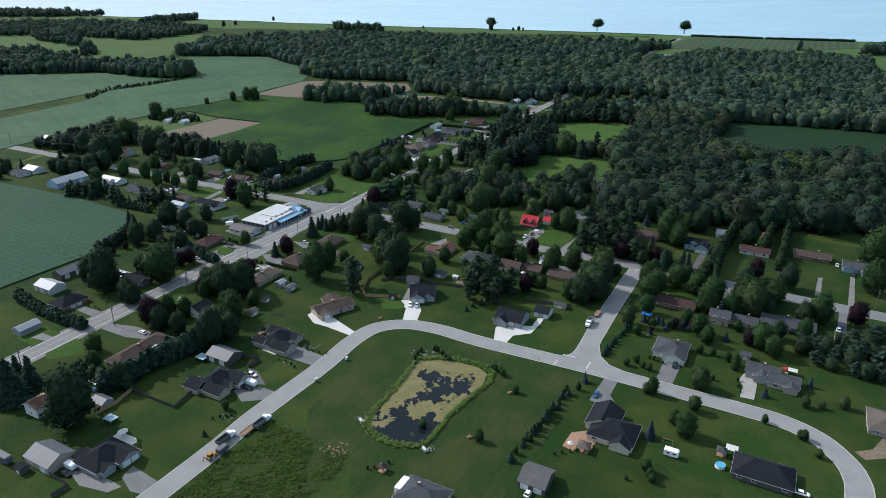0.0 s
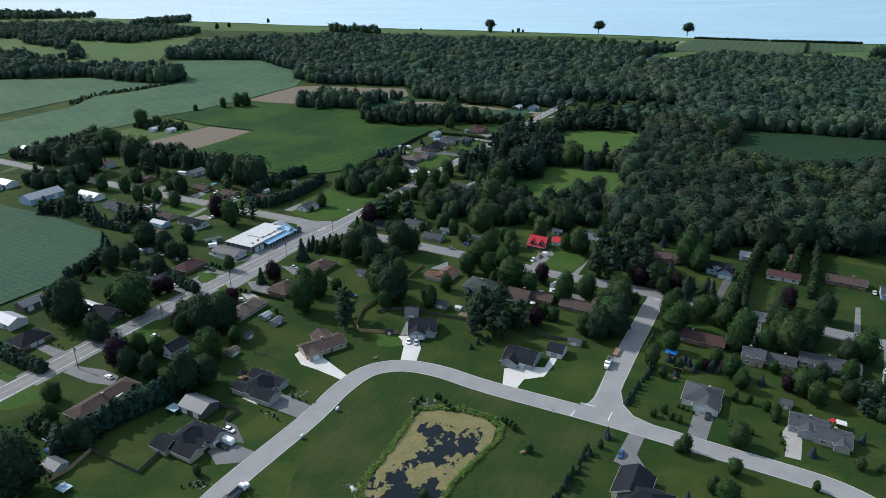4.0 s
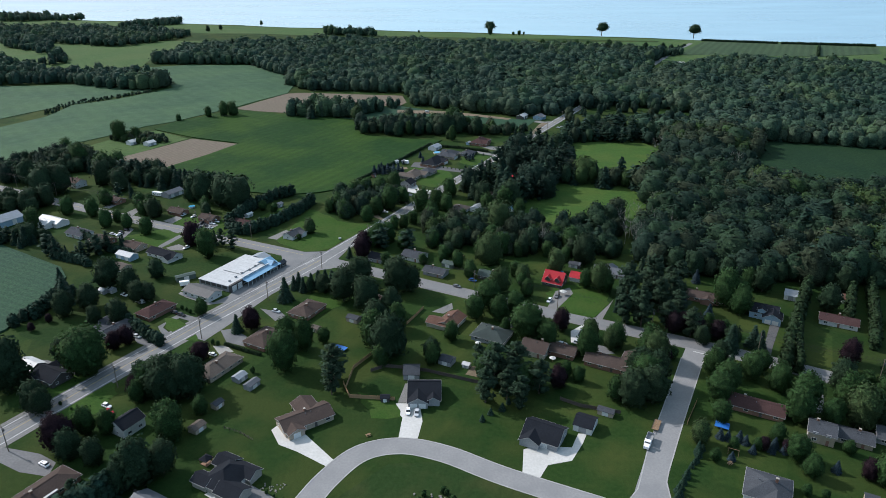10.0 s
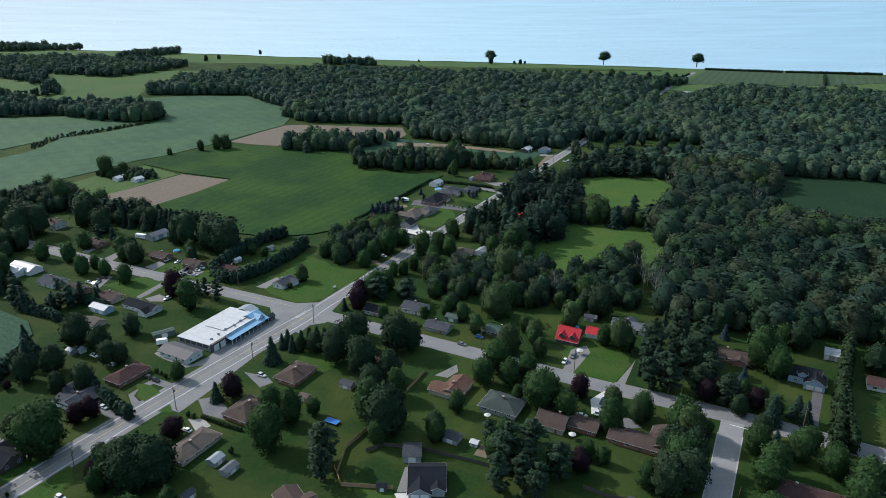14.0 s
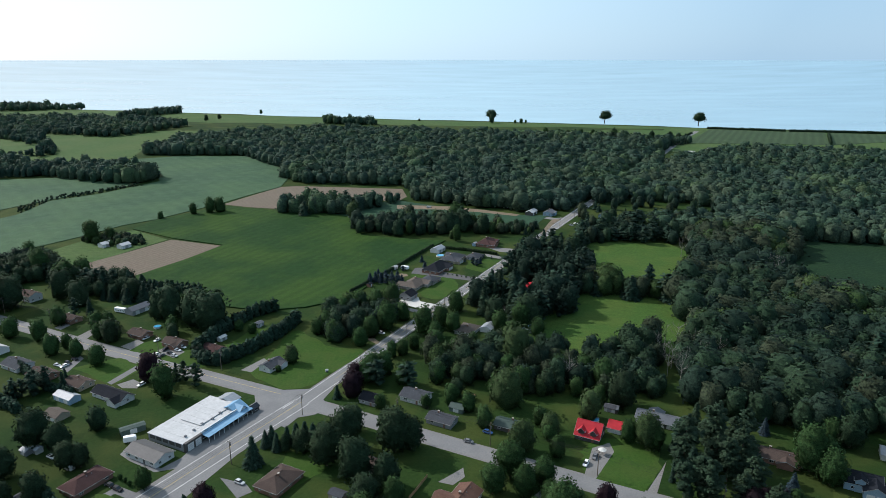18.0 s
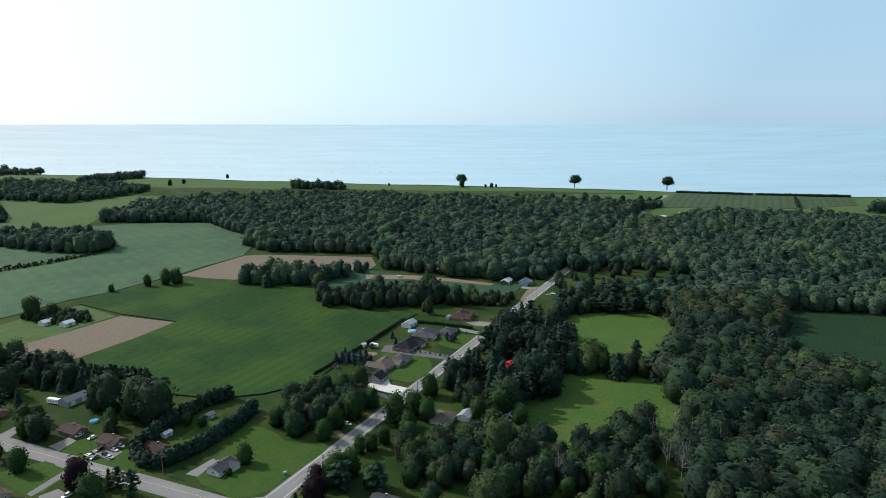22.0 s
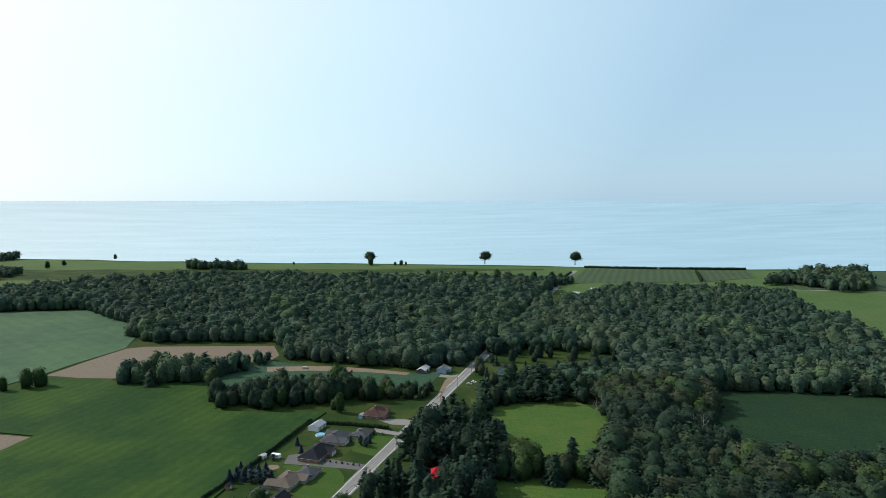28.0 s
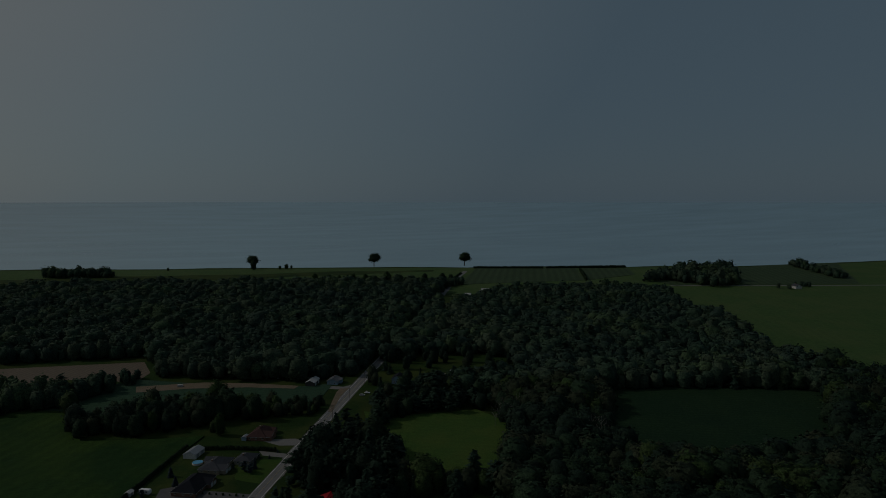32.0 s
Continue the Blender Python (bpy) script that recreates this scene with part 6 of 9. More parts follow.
wood("woods_south_east", N3, 8.3, 15.5, GREENS, MID, "dense wood with pale dead snags among green crowns", 3, FAR_CON, 0.03, 1.35, lambda x, y: any(inside(x, y, f) for f in (DARK, MEADOW, OPEN, HAMLET)))
wood("woods_far_right", [(731, 1223.4), (793.1, 1227.2), (815.7, 1140.1), (880, 1153.2), (996.8, 1290.2), (929.9, 1324.4)], 11, 20, HAZED, HORIZON, "clump of trees near the shore", 11, None, 0, 1.1)
wood("hedgerow_west", [(-715.2, 965.1), (-551.4, 1005.8), (-512.5, 1012.3), (-420.6, 971.1), (-365.6, 970.4), (-369.8, 1010.6), (-439.1, 1071), (-535.9, 1080.1), (-597.9, 1080.9), (-781.8, 1044.3)], 10, 16, HAZED, FAR, "belt of leafy trees between fields", 4, FAR_CON, 0.05, 1.1)
wood("hamlet_west_trees", [(-840, 1400), (-756, 1322), (-692, 1268), (-680, 1310), (-730, 1395), (-800, 1445)], 13, 15, HAZED, HORIZON, "leafy trees round a far hamlet", 31, None, 0, 1.2, lambda x, y: math.hypot(x + 735, y - 1290) < 30)
wood("tree_row_west", [(-646, 1170), (-609, 1163), (-592, 1182), (-640, 1265), (-648, 1235), (-620, 1190)], 9, 14, HAZED, HORIZON, "row of far trees beside a pasture", 32, FAR_CON, 0.4, 1.1)
wood("hedgerow_west_end", [(-790, 1044), (-700, 1050), (-600, 1085), (-610, 1122), (-690, 1182), (-860, 1200)], 11, 14, HAZED, HORIZON, "leafy scrub and trees at the pasture edge", 33, None, 0, 1.2)
wood("woods_west", [(-1108, 1430.7), (-823.7, 1444.7), (-697.8, 1408.5), (-599.1, 1375.4), (-553.1, 1459.6), (-533.3, 1576.7), (-638.1, 1665.2), (-876.3, 1737.4), (-980.8, 1696.8), (-1315, 1674.6)], 13, 15, HAZED, HORIZON, "belt of leafy trees between pastures", 5, None, 0, 1.25)
wood("woods_shore_west", [(-778.5, 1750.5), (-711.8, 1810.4), (-664.2, 1910.1), (-709.9, 1984.7), (-782.4, 1877)], 12, 15, HAZED, HORIZON, "clump of trees at the bluff edge", 6, None, 0, 1.2)
wood("woods_bluff", [(-262, 1628), (-240, 1610), (-142, 1588), (-128, 1604), (-150, 1640), (-246, 1652)], 10, 15, HAZED, HORIZON, "clump of trees on the bluff", 26, None, 0, 1.1)
wood("woods_far_west", [(-1526.5, 1958.3), (-1140.7, 1953), (-975.6, 2027.7), (-1017.3, 2090.4), (-1255.8, 2137.6), (-1739.2, 2213.8)], 16, 16, HAZED, HORIZON, "far belt of trees", 7, None, 0, 1.2)
wood("hedgerow_middle", [(-79.3, 744.8), (-36.1, 735.2), (4.1, 743.7), (40.7, 743.2), (39.1, 765.9), (-38.9, 786.9), (-83, 775.4)], 7.5, 14.5, GREENS, MID, "belt of leafy trees beside the bean field", 8, FAR_CON, 0.05, 1.05)
wood("hedgerow_dirt", [(-172.1, 827.7), (-141.3, 811.6), (-97.3, 817.7), (-63.1, 849.8), (-67.4, 864.7), (-101.7, 850.3), (-148.3, 846.1), (-168.9, 846.4)], 8, 16, HAZED, FAR, "clump of leafy trees by the brown field", 9, FAR_CON, 0.05, 1.1)
wood("hedgerow_dirt_2", [(-72, 850), (-43.1, 864.4), (-36.8, 885), (-44.6, 890.4), (-73.9, 869.9)], 8.5, 10, HAZED, FAR, "thin row of leafy trees", 10, None, 0, 1.1)
GROVE_GAPS = ((61.5, 592, 11), (33.4, 549.3, 13), (50, 608, 9), (57, 577, 8), (14.6, 518.6, 13))
for k, edge in enumerate(([(42, 630), (57, 604), (80, 598), (104, 604), (112, 640), (108, 668), (90, 684), (68, 668), (52, 648)], [(22, 562), (34, 541), (56, 529), (76, 540), (92, 572), (100, 598), (80, 594), (74, 578), (50, 575), (34, 580)])):
    wood("conifer_grove", edge, 6.6, 18.5, [M["wood_dark"], M["needle"]], PINES + NEAR[:4], "dark grove of tall mixed conifers", 12 + 40 * k, CONES, 0.5, 0.85, lambda x, y: near_road(x, y, 13.0) or any(math.hypot(x - a, y - c) < r for a, c, r in GROVE_GAPS))
wood("tree_belt_meadow", [(99.6, 605.6), (122.1, 596.1), (159.7, 582.1), (154.7, 568.9), (129.7, 571.9), (98.6, 584.9)], 7.5, 14, GREENS, NEAR, "belt of trees between two meadows", 13, NEAR_CON, 0.25)
wood("grove_village", [(-11.4, 475.5), (18.1, 489), (43.1, 493.7), (70.4, 475.5), (125.3, 508.4), (109, 435.8), (87.3, 435.8), (69.9, 443.2), (50, 435.8), (26.2, 450.8), (7, 458.7), (-5.9, 450.8)], 7.0, 12.5, GREENS, NEAR, "dense leafy trees behind the village gardens", 14, NEAR_CON, 0.08)
wood("grove_road", [(-74.5, 549.1), (-48.7, 567.6), (-27.1, 572.2), (-28.5, 535.4), (-44.1, 523.3), (-56.6, 497.4), (-70.4, 497.6)], 7.5, 11, GREENS, NEAR, "leafy trees round the roadside houses", 15, NEAR_CON, 0.05, 1.0, near_road)
wood("grove_west", [(-353.4, 646), (-290.3, 638.6), (-263.6, 619.6), (-223.2, 601.6), (-193.1, 584.8), (-195.5, 564.8), (-240.3, 575.2), (-288.9, 608.2), (-328.3, 608.7)], 6.5, 12, [M["leaf_dark"], M["needle"]], NEAR, "dark belt of conifers and leafy trees behind the houses", 16, CONES, 0.6)
wood("grove_road_west", [(-376.1, 597.2), (-363.7, 623.4), (-350, 651.3), (-325.5, 666.4), (-292.8, 643.4), (-303.3, 599), (-334.4, 577.9)], 7.5, 12, GREENS, NEAR, "leafy trees round the farmhouses", 17, NEAR_CON, 0.2, 1.0, near_road)
wood("cedar_row", [(-236, 441), (-217.5, 430), (-205.8, 430), (-195.7, 442), (-185, 450), (-190, 457), (-200, 449), (-210, 440), (-219, 440), (-233.3, 450)], 5.2, 9.5, [M["needle"], M["needle"]], CONES + PINES, "dark row of conifers behind the gardens", 18, None, 0, 0.95)
wood("grove_south_west", [(-270, 452), (-250, 449), (-238, 462), (-247, 474), (-262, 473), (-277, 468)], 6.5, 9.5, [M["leaf_dark"], M["needle"]], NEAR, "dark clump of trees behind the field", 28, CONES, 0.5, 0.9)
wood("grove_road_south", [(-330, 521), (-318, 545), (-296, 545), (-276, 520), (-284, 506), (-300, 508)], 8.5, 11.5, [M["leaf_dark"], M["needle"]], NEAR, "dark trees round the roadside houses", 29, CONES, 0.3, 1.0, lambda x, y: near_road(x, y) or any(math.hypot(x - a, y - c) < 13 for a, c in ((-284, 487), (-331, 519), (-337.4, 510.7), (-301, 502))))
wood("field_edge_trees", [(-409, 551.6), (-369.2, 534.8), (-340, 530), (-332, 500), (-346.6, 498.1), (-400, 528)], 9, 9.5, [M["leaf_dark"], M["needle"]], NEAR, "dark belt of trees behind the field", 30, CONES, 0.3, 0.9, lambda x, y: near_road(x, y) or any(math.hypot(x - a, y - c) < 15 for a, c in ((-339, 513), (-331, 519))))
wood("grove_north_road", [(119.5, 739.5), (176.3, 774.7), (249.2, 785), (247.9, 725), (201.8, 707.7), (148, 713.8), (116.3, 696.5)], 7.5, 14, GREENS, MID, "belt of tall trees along a lane", 19, PINES, 0.55, 1.0, lambda x, y: near_road(x, y) or inside(x, y, HAMLET))
wood("grove_farm", [(362.8, 1250), (427.6, 1293.1), (433.4, 1347.8), (388.5, 1323.6)], 9, 11, HAZED, FAR, "trees round the shore farm", 20, FAR_CON, 0.3)
wood("grove_right", [(162.6, 240), (186.5, 219.2), (207.9, 254.8), (177.3, 259.4), (164.4, 254.2)], 5.5, 8, [M["leaf_dark"], M["needle"]], NEAR, "dark belt of cedars behind the gardens", 21, PINES, 0.5, 1.0)
wood("ditch_scrub", [(-434.8, 817.6), (-435.2, 876.9), (-400.4, 916.8), (-365.6, 957.8), (-375.9, 970.5), (-407.6, 931.2), (-445.7, 895.4), (-451.9, 845.2)], 5, 3, GREENS, FAR, "strip of scrub along the field ditch", 22, None, 0, 1.4)
wood("scrub_farm", [(-316.8, 711.6), (-288.9, 703.1), (-261.8, 710.9), (-271.5, 733), (-292.2, 740.3), (-321.8, 730.2)], 4.5, 5, GREENS, MID, "bushes round the farmyard", 23, None, 0, 1.3)
wood("thicket_road", [(40.5, 744.3), (91.2, 736.1), (96.6, 761.2), (53, 775.7)], 6, 8, GREENS, MID, "leafy thicket between crop and garden", 25, FAR_CON, 0.1, 1.0, near_road)
wood("belt_shore_east", [(1120, 1150), (1148, 1152), (1236, 1350), (1208, 1352)], 9, 12, HAZED, HORIZON, "dark belt of trees between shore fields", 34, None, 0, 1.1)
wood("farm_trees_east", [(905, 1098), (930, 1104), (960, 1108), (985, 1100), (990, 1080), (930, 1082)], 13, 10, HAZED, HORIZON, "trees round a lone farmhouse", 35, None, 0, 1.0, lambda x, y: math.hypot(x - 948, y - 1090) < 17)
# hedges
hedge([(-160.8, 368.5), (-148.2, 359.6), (-134.4, 346.6), (-122.6, 337.5)], 5, 6, "needle", "dark conifer hedge between two houses", 100, tip=.3)
hedge([(-148.1, 228.2), (-131.8, 219.8), (-118.5, 215.8)], 6, 7, "leaf_dark", "dark overgrown hedge behind the yards", 101, tip=.2)
hedge([(192.7, 392.1), (171.5, 358), (158.4, 332), (151.4, 315.1)], 5, 9, "hedge", "tall dense green boundary hedge", 102, tip=0)
hedge([(222.5, 401), (195.8, 358)], 5, 9, "hedge", "tall dense green boundary hedge", 103, tip=0)
hedge([(229.2, 396.6), (209, 358.6), (194.4, 333.9)], 5, 8, "hedge", "tall dense green boundary hedge", 104, tip=0)
hedge([(-130.9, 211.6), (-125.8, 217.9), (-120.9, 225.6), (-115.7, 233.3), (-110.3, 239.1), (-105.8, 244.5), (-101.4, 250.9), (-97.7, 257.5)], 8, 10, "needle", "dark dense row of conifers forming a screen", 105, tip=.5)
hedge([(-212.2, 294.9), (-192.1, 279.9), (-176, 270.4), (-161.7, 263.5)], 6, 5.5, "needle", "dark conifer hedge beside the lawn", 106, tip=.5)
hedge([(-200.1, 353.9), (-196.2, 367.3), (-188.2, 389.5)], 6, 6, "needle", "dark hedge along the bean field", 107, tip=.3)
hedge([(-137.2, 487.5), (-132.6, 514.4), (-120.9, 542.3), (-107.8, 554.4)], 7, 8, "needle", "dark conifer hedge round the garden", 108, tip=.4)
hedge([(-118.3, 475.7), (-105.7, 494.2), (-95.6, 514.4), (-90.5, 536.4)], 7, 8, "needle", "dark conifer hedge round the garden", 109, tip=.4)
hedge([(-137.2, 487.5), (-128.5, 475.7), (-117.8, 473.9)], 7, 8, "needle", "dark conifer hedge round the garden", 110, tip=.4)
hedge([(-217.6, 590.4), (-194.9, 590.1), (-166.3, 584.3)], 6, 9, "needle", "dark belt of conifers", 112, tip=.6)
hedge([(2.5, 696.1), (21, 690.2), (45, 678.7)], 2.5, 2.2, "hedge", "clipped green hedge between gardens", 113, tip=0)
hedge([(-64.7, 586.9), (-46.1, 622.9), (-27, 663.4), (-8, 704.7)], 2.5, 2.5, "leaf_dark", "low scrubby hedge along the bean field", 114, tip=0)
hedge([(536.8, 1509.4), (670.3, 1458.1)], 5, 4, "leaf_dark", "low hedgerow at the bluff edge", 115, tip=0)
hedge([(675.9, 1457.7), (841.3, 1418.4)], 5, 4, "leaf_dark", "low hedgerow at the bluff edge", 116, tip=0)
hedge([(387.6, 1284.7), (477.9, 1432)], 5, 4, "leaf_dark", "low hedgerow between fields", 117, tip=0)
hedge([(725.7, 1407.2), (656.2, 1276)], 5, 4, "leaf_dark", "low hedgerow between fields", 118, tip=0)
hedge([(145.8, 316.4), (161.8, 343.2), (181.8, 373.9), (195.7, 395.7)], 6, 10, "hedge", "tall dense green boundary hedge", 120, tip=0)
hedge([(-95.7, 339.2), (-85.5, 333.7), (-76.9, 330.0)], 1.6, 1.5, "hedge", "low clipped green hedge along a drive", 125, tip=0)
hedge([(-224, 470.2), (-195.5, 445.9), (-179.5, 438.4)], 4, 5, "needle", "dark conifer hedge behind the sheds", 122, tip=.4)
hedge([(-225.3, 437.4), (-201.2, 426.7), (-196.4, 423.2)], 5, 6, "needle", "dark conifer hedge beside the field", 123, tip=.4)
hedge([(-193.8, 360.6), (-195.6, 380.8), (-190.7, 386.3)], 6, 6, "needle", "dark hedge along the bean field", 124, tip=.3)


# ---- store at the crossroads ----
def store(x, y, turn):
    """A long low shop: its near front corner at the origin, the front along x, the depth along y."""
    root = tagged(new("store"), "long white flat-roofed store with a blue front canopy", "store")
    root.matrix_basis = pose(x, y, 0, 0, 0, turn)
    L, W = 36.0, 20.5
    box_part("wall", "wall_grey", root, 0, L, 0, W, -0.3, 3.5)
    for k in range(9):
        box_part("roof_sheet", "metal_white", root, -0.3 + k * 4.07, -0.3 + k * 4.07 + 4.02, -0.35, W + 0.3, 3.5, 3.72 + 0.02 * (k % 2))
    upper = box_part("upper_wall", "wall_white", root, 14, 34.5, 4.5, 16, 3.7, 4.0)
    for k in range(5):
        box_part("roof_sheet", "metal_white", upper, 13.7 + k * 4.25, 13.7 + k * 4.25 + 4.2, 4.1, 16.4, 4.0, 4.14)
    band = box_part("sign_band", "trim", root, 9.3, 31, -0.75, -0.36, 3.3, 4.5, "white sign band over the canopy")
    for k, (w, h) in enumerate(((2.6, 0.5), (3.4, 0.5), (1.8, 0.5), (4.2, 0.35), (2.2, 0.35))):
        box_part("lettering_bar", "metal_blue", band, 11 + k * 3.9, 11 + k * 3.9 + w, -0.80, -0.74, 3.85, 3.85 + h)
    bay = box_part("loading_bay", "wall_dark", root, -0.2, 9.3, -1.6, -0.36, -0.2, 4.1, "black-clad loading bay")
    for k in range(2):
        px = 1.0 + k * 4.2
        d = box_part("garage_door", "trim", bay, px, px + 3.2, -1.67, -1.58, 0.05, 3.2, "white sectional loading door")
        for z in (0.8, 1.6, 2.4):
            box_part("groove", "wall_grey", d, px + 0.05, px + 3.15, -1.685, -1.665, z - 0.03, z + 0.03)
    for k in range(5):
        wy = 1.2 + k * 3.8
        box_part("wall_panel", "wall_dark", root, -0.06, 0.02, wy, wy + 3.0, 1.5, 3.3)
    roof_slab(root, "canopy", "metal_blue", 9.4, L + 1, -4.8, -0.8, 2.95, 3.5)
    for k in range(10):
        px = 9.9 + k * 2.95
        box_part("post", "trim", root, px - 0.1, px + 0.1, -4.6, -4.4, 0, 2.85)
    for k in range(7):
        wx = 10.4 + k * 3.7
        p = box_part("shop_window", "glass", root, wx, wx + 2.8, -0.1, 0.02, 0.6, 2.6)
        box_part("sill", "trim", p, wx - 0.1, wx + 2.9, -0.18, -0.08, 0.48, 0.6)
    for k in range(6):
        vx, vy = 4.0 + k * 5.3, 3.2 + (k * 7) % 5 * 0.3
        v = box_part("roof_vent", "metal_pale", root, vx, vx + 0.9, vy - 0.45, vy + 0.45, 3.72, 4.3)
        box_part("vent_cap", "metal_grey", v, vx - 0.1, vx + 1.0, vy - 0.55, vy + 0.55, 4.3, 4.4)
    ew = new("entrance_wing")
    ew.parent = root
    ew.matrix_basis = pose(L - 2.5, 3.2, 0)
    walls_part(ew, 7, 8, 3.6, 5.6, "wall_blue", False)
    roof_part(ew, 7, 8, 3.6, 5.6, "metal_blue", False)
    gable = new("gable")
    gable.parent = root
    gable.matrix_basis = pose(L - 2.5, 0.6, 0, 0, 0, 90)
    walls_part(gable, 5.4, 4.6, 3.6, 5.5, "wall_white", False)
    roof_part(gable, 5.4, 4.6, 3.6, 5.5, "metal_blue", False)
    back = new("rear_wing")
    back.parent = root
    back.matrix_basis = pose(L + 3.0, 12, 0)
    walls_part(back, 6, 9, 3.2, 4.6, "wall_grey", False)
    roof_part(back, 6, 9, 3.2, 4.6, "metal_pale", False)
    return root


def roof_slab(parent, name, mat, x0, x1, y0, y1, z0, z1):
    bm = bmesh.new()
    v = [bm.verts.new(p) for p in ((x0, y0, z0), (x1, y0, z0), (x1, y1, z1), (x0, y1, z1), (x0, y0, z0 - 0.18), (x1, y0, z0 - 0.18), (x1, y1, z1 - 0.18), (x0, y1, z1 - 0.18))]
    for q in ((0, 1, 2, 3), (7, 6, 5, 4), (0, 4, 5, 1), (1, 5, 6, 2), (2, 6, 7, 3), (3, 7, 4, 0)):
        bm.faces.new([v[k] for k in q])
    return part(name, bm, M[mat], parent)


store(-108.9, 391.8, 63.5)
house(-121.5, 388.4, -28.5, 18, 9.2, "metal_dull", "wall_white", "gable", 3.0, pitch=0.36, chimney=False, label="white-sided annex with a low dull grey metal roof", windows=True)
shed(-137.0, 407.6, 37, 10, 3.6, "metal_green", "wall_green", 2.8, 0.2, "long dark green storage container", "container")
trailer(-134.6, 399.5, 20, 5, 2.2, 2.2, "car_white", "white trailer parked behind the store")


def fuel_kiosk(x, y, turn):
    root = tagged(new("kiosk"), "small dark kiosk with a gable roof on the forecourt", "kiosk")
    root.matrix_basis = pose(x, y, 0, 0, 0, turn)
    walls_part(root, 4, 3.2, 2.4, 3.6, "wall_dark", False)
    roof_part(root, 4, 3.2, 2.4, 3.6, "shingle_grey", False, 0.35, 0.12)
    w = box_part("window", "glass", root, -0.8, 0.8, -1.66, -1.58, 1.0, 1.9)
    box_part("sill", "trim", w, -0.9, 0.9, -1.72, -1.6, 0.9, 1.0)


fuel_kiosk(-88.7, 425.4, 62)


def picnic_table(x, y, turn, mat="timber", label="timber picnic table on the grass"):
    root = tagged(new("picnic_table"), label, "table", "garden tables")
    root.matrix_basis = pose(x, y, rise(y), 0, 0, turn)
    for k in range(4):
        box_part("board", mat, root, -0.9, 0.9, -0.4 + k * 0.2, -0.22 + k * 0.2, 0.72, 0.76)
    for s in (-0.75, 0.6):
        box_part("bench", mat, root, -0.9, 0.9, s, s + 0.22, 0.42, 0.46)
    for s in (-0.7, 0.7):
        box_part("leg", mat, root, s - 0.05, s + 0.05, -0.7, 0.75, 0.36, 0.42)
        box_part("leg", mat, root, s - 0.05, s + 0.05, -0.15, 0.15, 0, 0.72)


def gazebo(x, y, turn, roof="shingle_grey", label="small open gazebo with a pyramid roof", size=3.0):
    root = tagged(new("gazebo"), label, "gazebo", "gazebos")
    root.matrix_basis = pose(x, y, rise(y), 0, 0, turn)
    roof_part(root, size, size, 2.3, 3.3, roof, True, 0.3, 0.1)
    for sx in (-1, 1):
        for sy in (-1, 1):
            box_part("post", "timber", root, sx * size / 2 - 0.08, sx * size / 2 + 0.08, sy * size / 2 - 0.08, sy * size / 2 + 0.08, 0, 2.35)
    box_part("floor", "deck", root, -size / 2, size / 2, -size / 2, size / 2, 0.02, 0.14)


def pool(x, y, r, label="round above-ground pool with blue water"):
    root = tagged(new("swimming_pool"), label, "pool")
    root.matrix_basis = pose(x, y, rise(y))
    b = bmesh.new()
    bmesh.ops.create_cone(b, cap_ends=False, segments=24, radius1=r, radius2=r, depth=1.2, matrix=Matrix.Translation((0, 0, 0.6)))
    part("wall", b, M["wall_white"], root)
    b = bmesh.new()
    bmesh.ops.create_circle(b, cap_ends=True, segments=24, radius=r - 0.03, matrix=Matrix.Translation((0, 0, 1.05)))
    part("water", b, M["pool_water"], root)


def boat(x, y, turn):
    root = tagged(new("boat"), "white motorboat on a trailer", "boat")
    root.matrix_basis = pose(x, y, rise(y) + 0.1, 0, 0, turn)
    b = bmesh.new()
    loft(b, [ring(-2.8, 0.95, 0.7, 1.5, 0.2), ring(0.6, 1.0, 0.6, 1.5, 0.25), ring(2.2, 0.6, 0.8, 1.6, 0.2), ring(3.1, 0.15, 1.2, 1.7, 0.05)])
    part("hull", b, M["car_white"], root)
    box_part("windscreen", "glass", root, 0.2, 0.4, -0.7, 0.7, 1.5, 2.0)
    box_part("engine", "car_black", root, -3.2, -2.8, -0.25, 0.25, 0.9, 1.8)
    wheels(root, [(-0.8, -0.95), (-0.8, 0.95)])


def play_set(x, y, turn):
    root = tagged(new("swing_set"), "timber swing set on the lawn", "swing")
    root.matrix_basis = pose(x, y, rise(y), 0, 0, turn)
    box_part("beam", "timber", root, -1.8, 1.8, -0.07, 0.07, 2.3, 2.44)
    for sx in (-1.7, 1.7):
        for t in (-16, 16):
            p = box_part("leg", "timber", root, -0.06, 0.06, -0.06, 0.06, 0, 2.45)
            p.matrix_basis = pose(sx, math.tan(radians(t)) * 2.4, 0, t, 0, 0)
    for sx in (-0.6, 0.6):
        box_part("seat", "rubber", root, sx - 0.25, sx + 0.25, -0.12, 0.12, 0.5, 0.55)


def tarp(x, y, turn, L, W, z=1.6, mat="shade_cloth", label="flat pale blue fabric sun shade"):
    root = tagged(new("sun_shade"), label, "awning")
    root.matrix_basis = pose(x, y, rise(y), 0, 0, turn)
    box_part("cloth", mat, root, -L / 2, L / 2, -W / 2, W / 2, z, z + 0.05)
    for sx in (-1, 1):
        for sy in (-1, 1):
            box_part("post", "timber", root, sx * L / 2 - 0.05, sx * L / 2 + 0.05, sy * W / 2 - 0.05, sy * W / 2 + 0.05, 0, z)


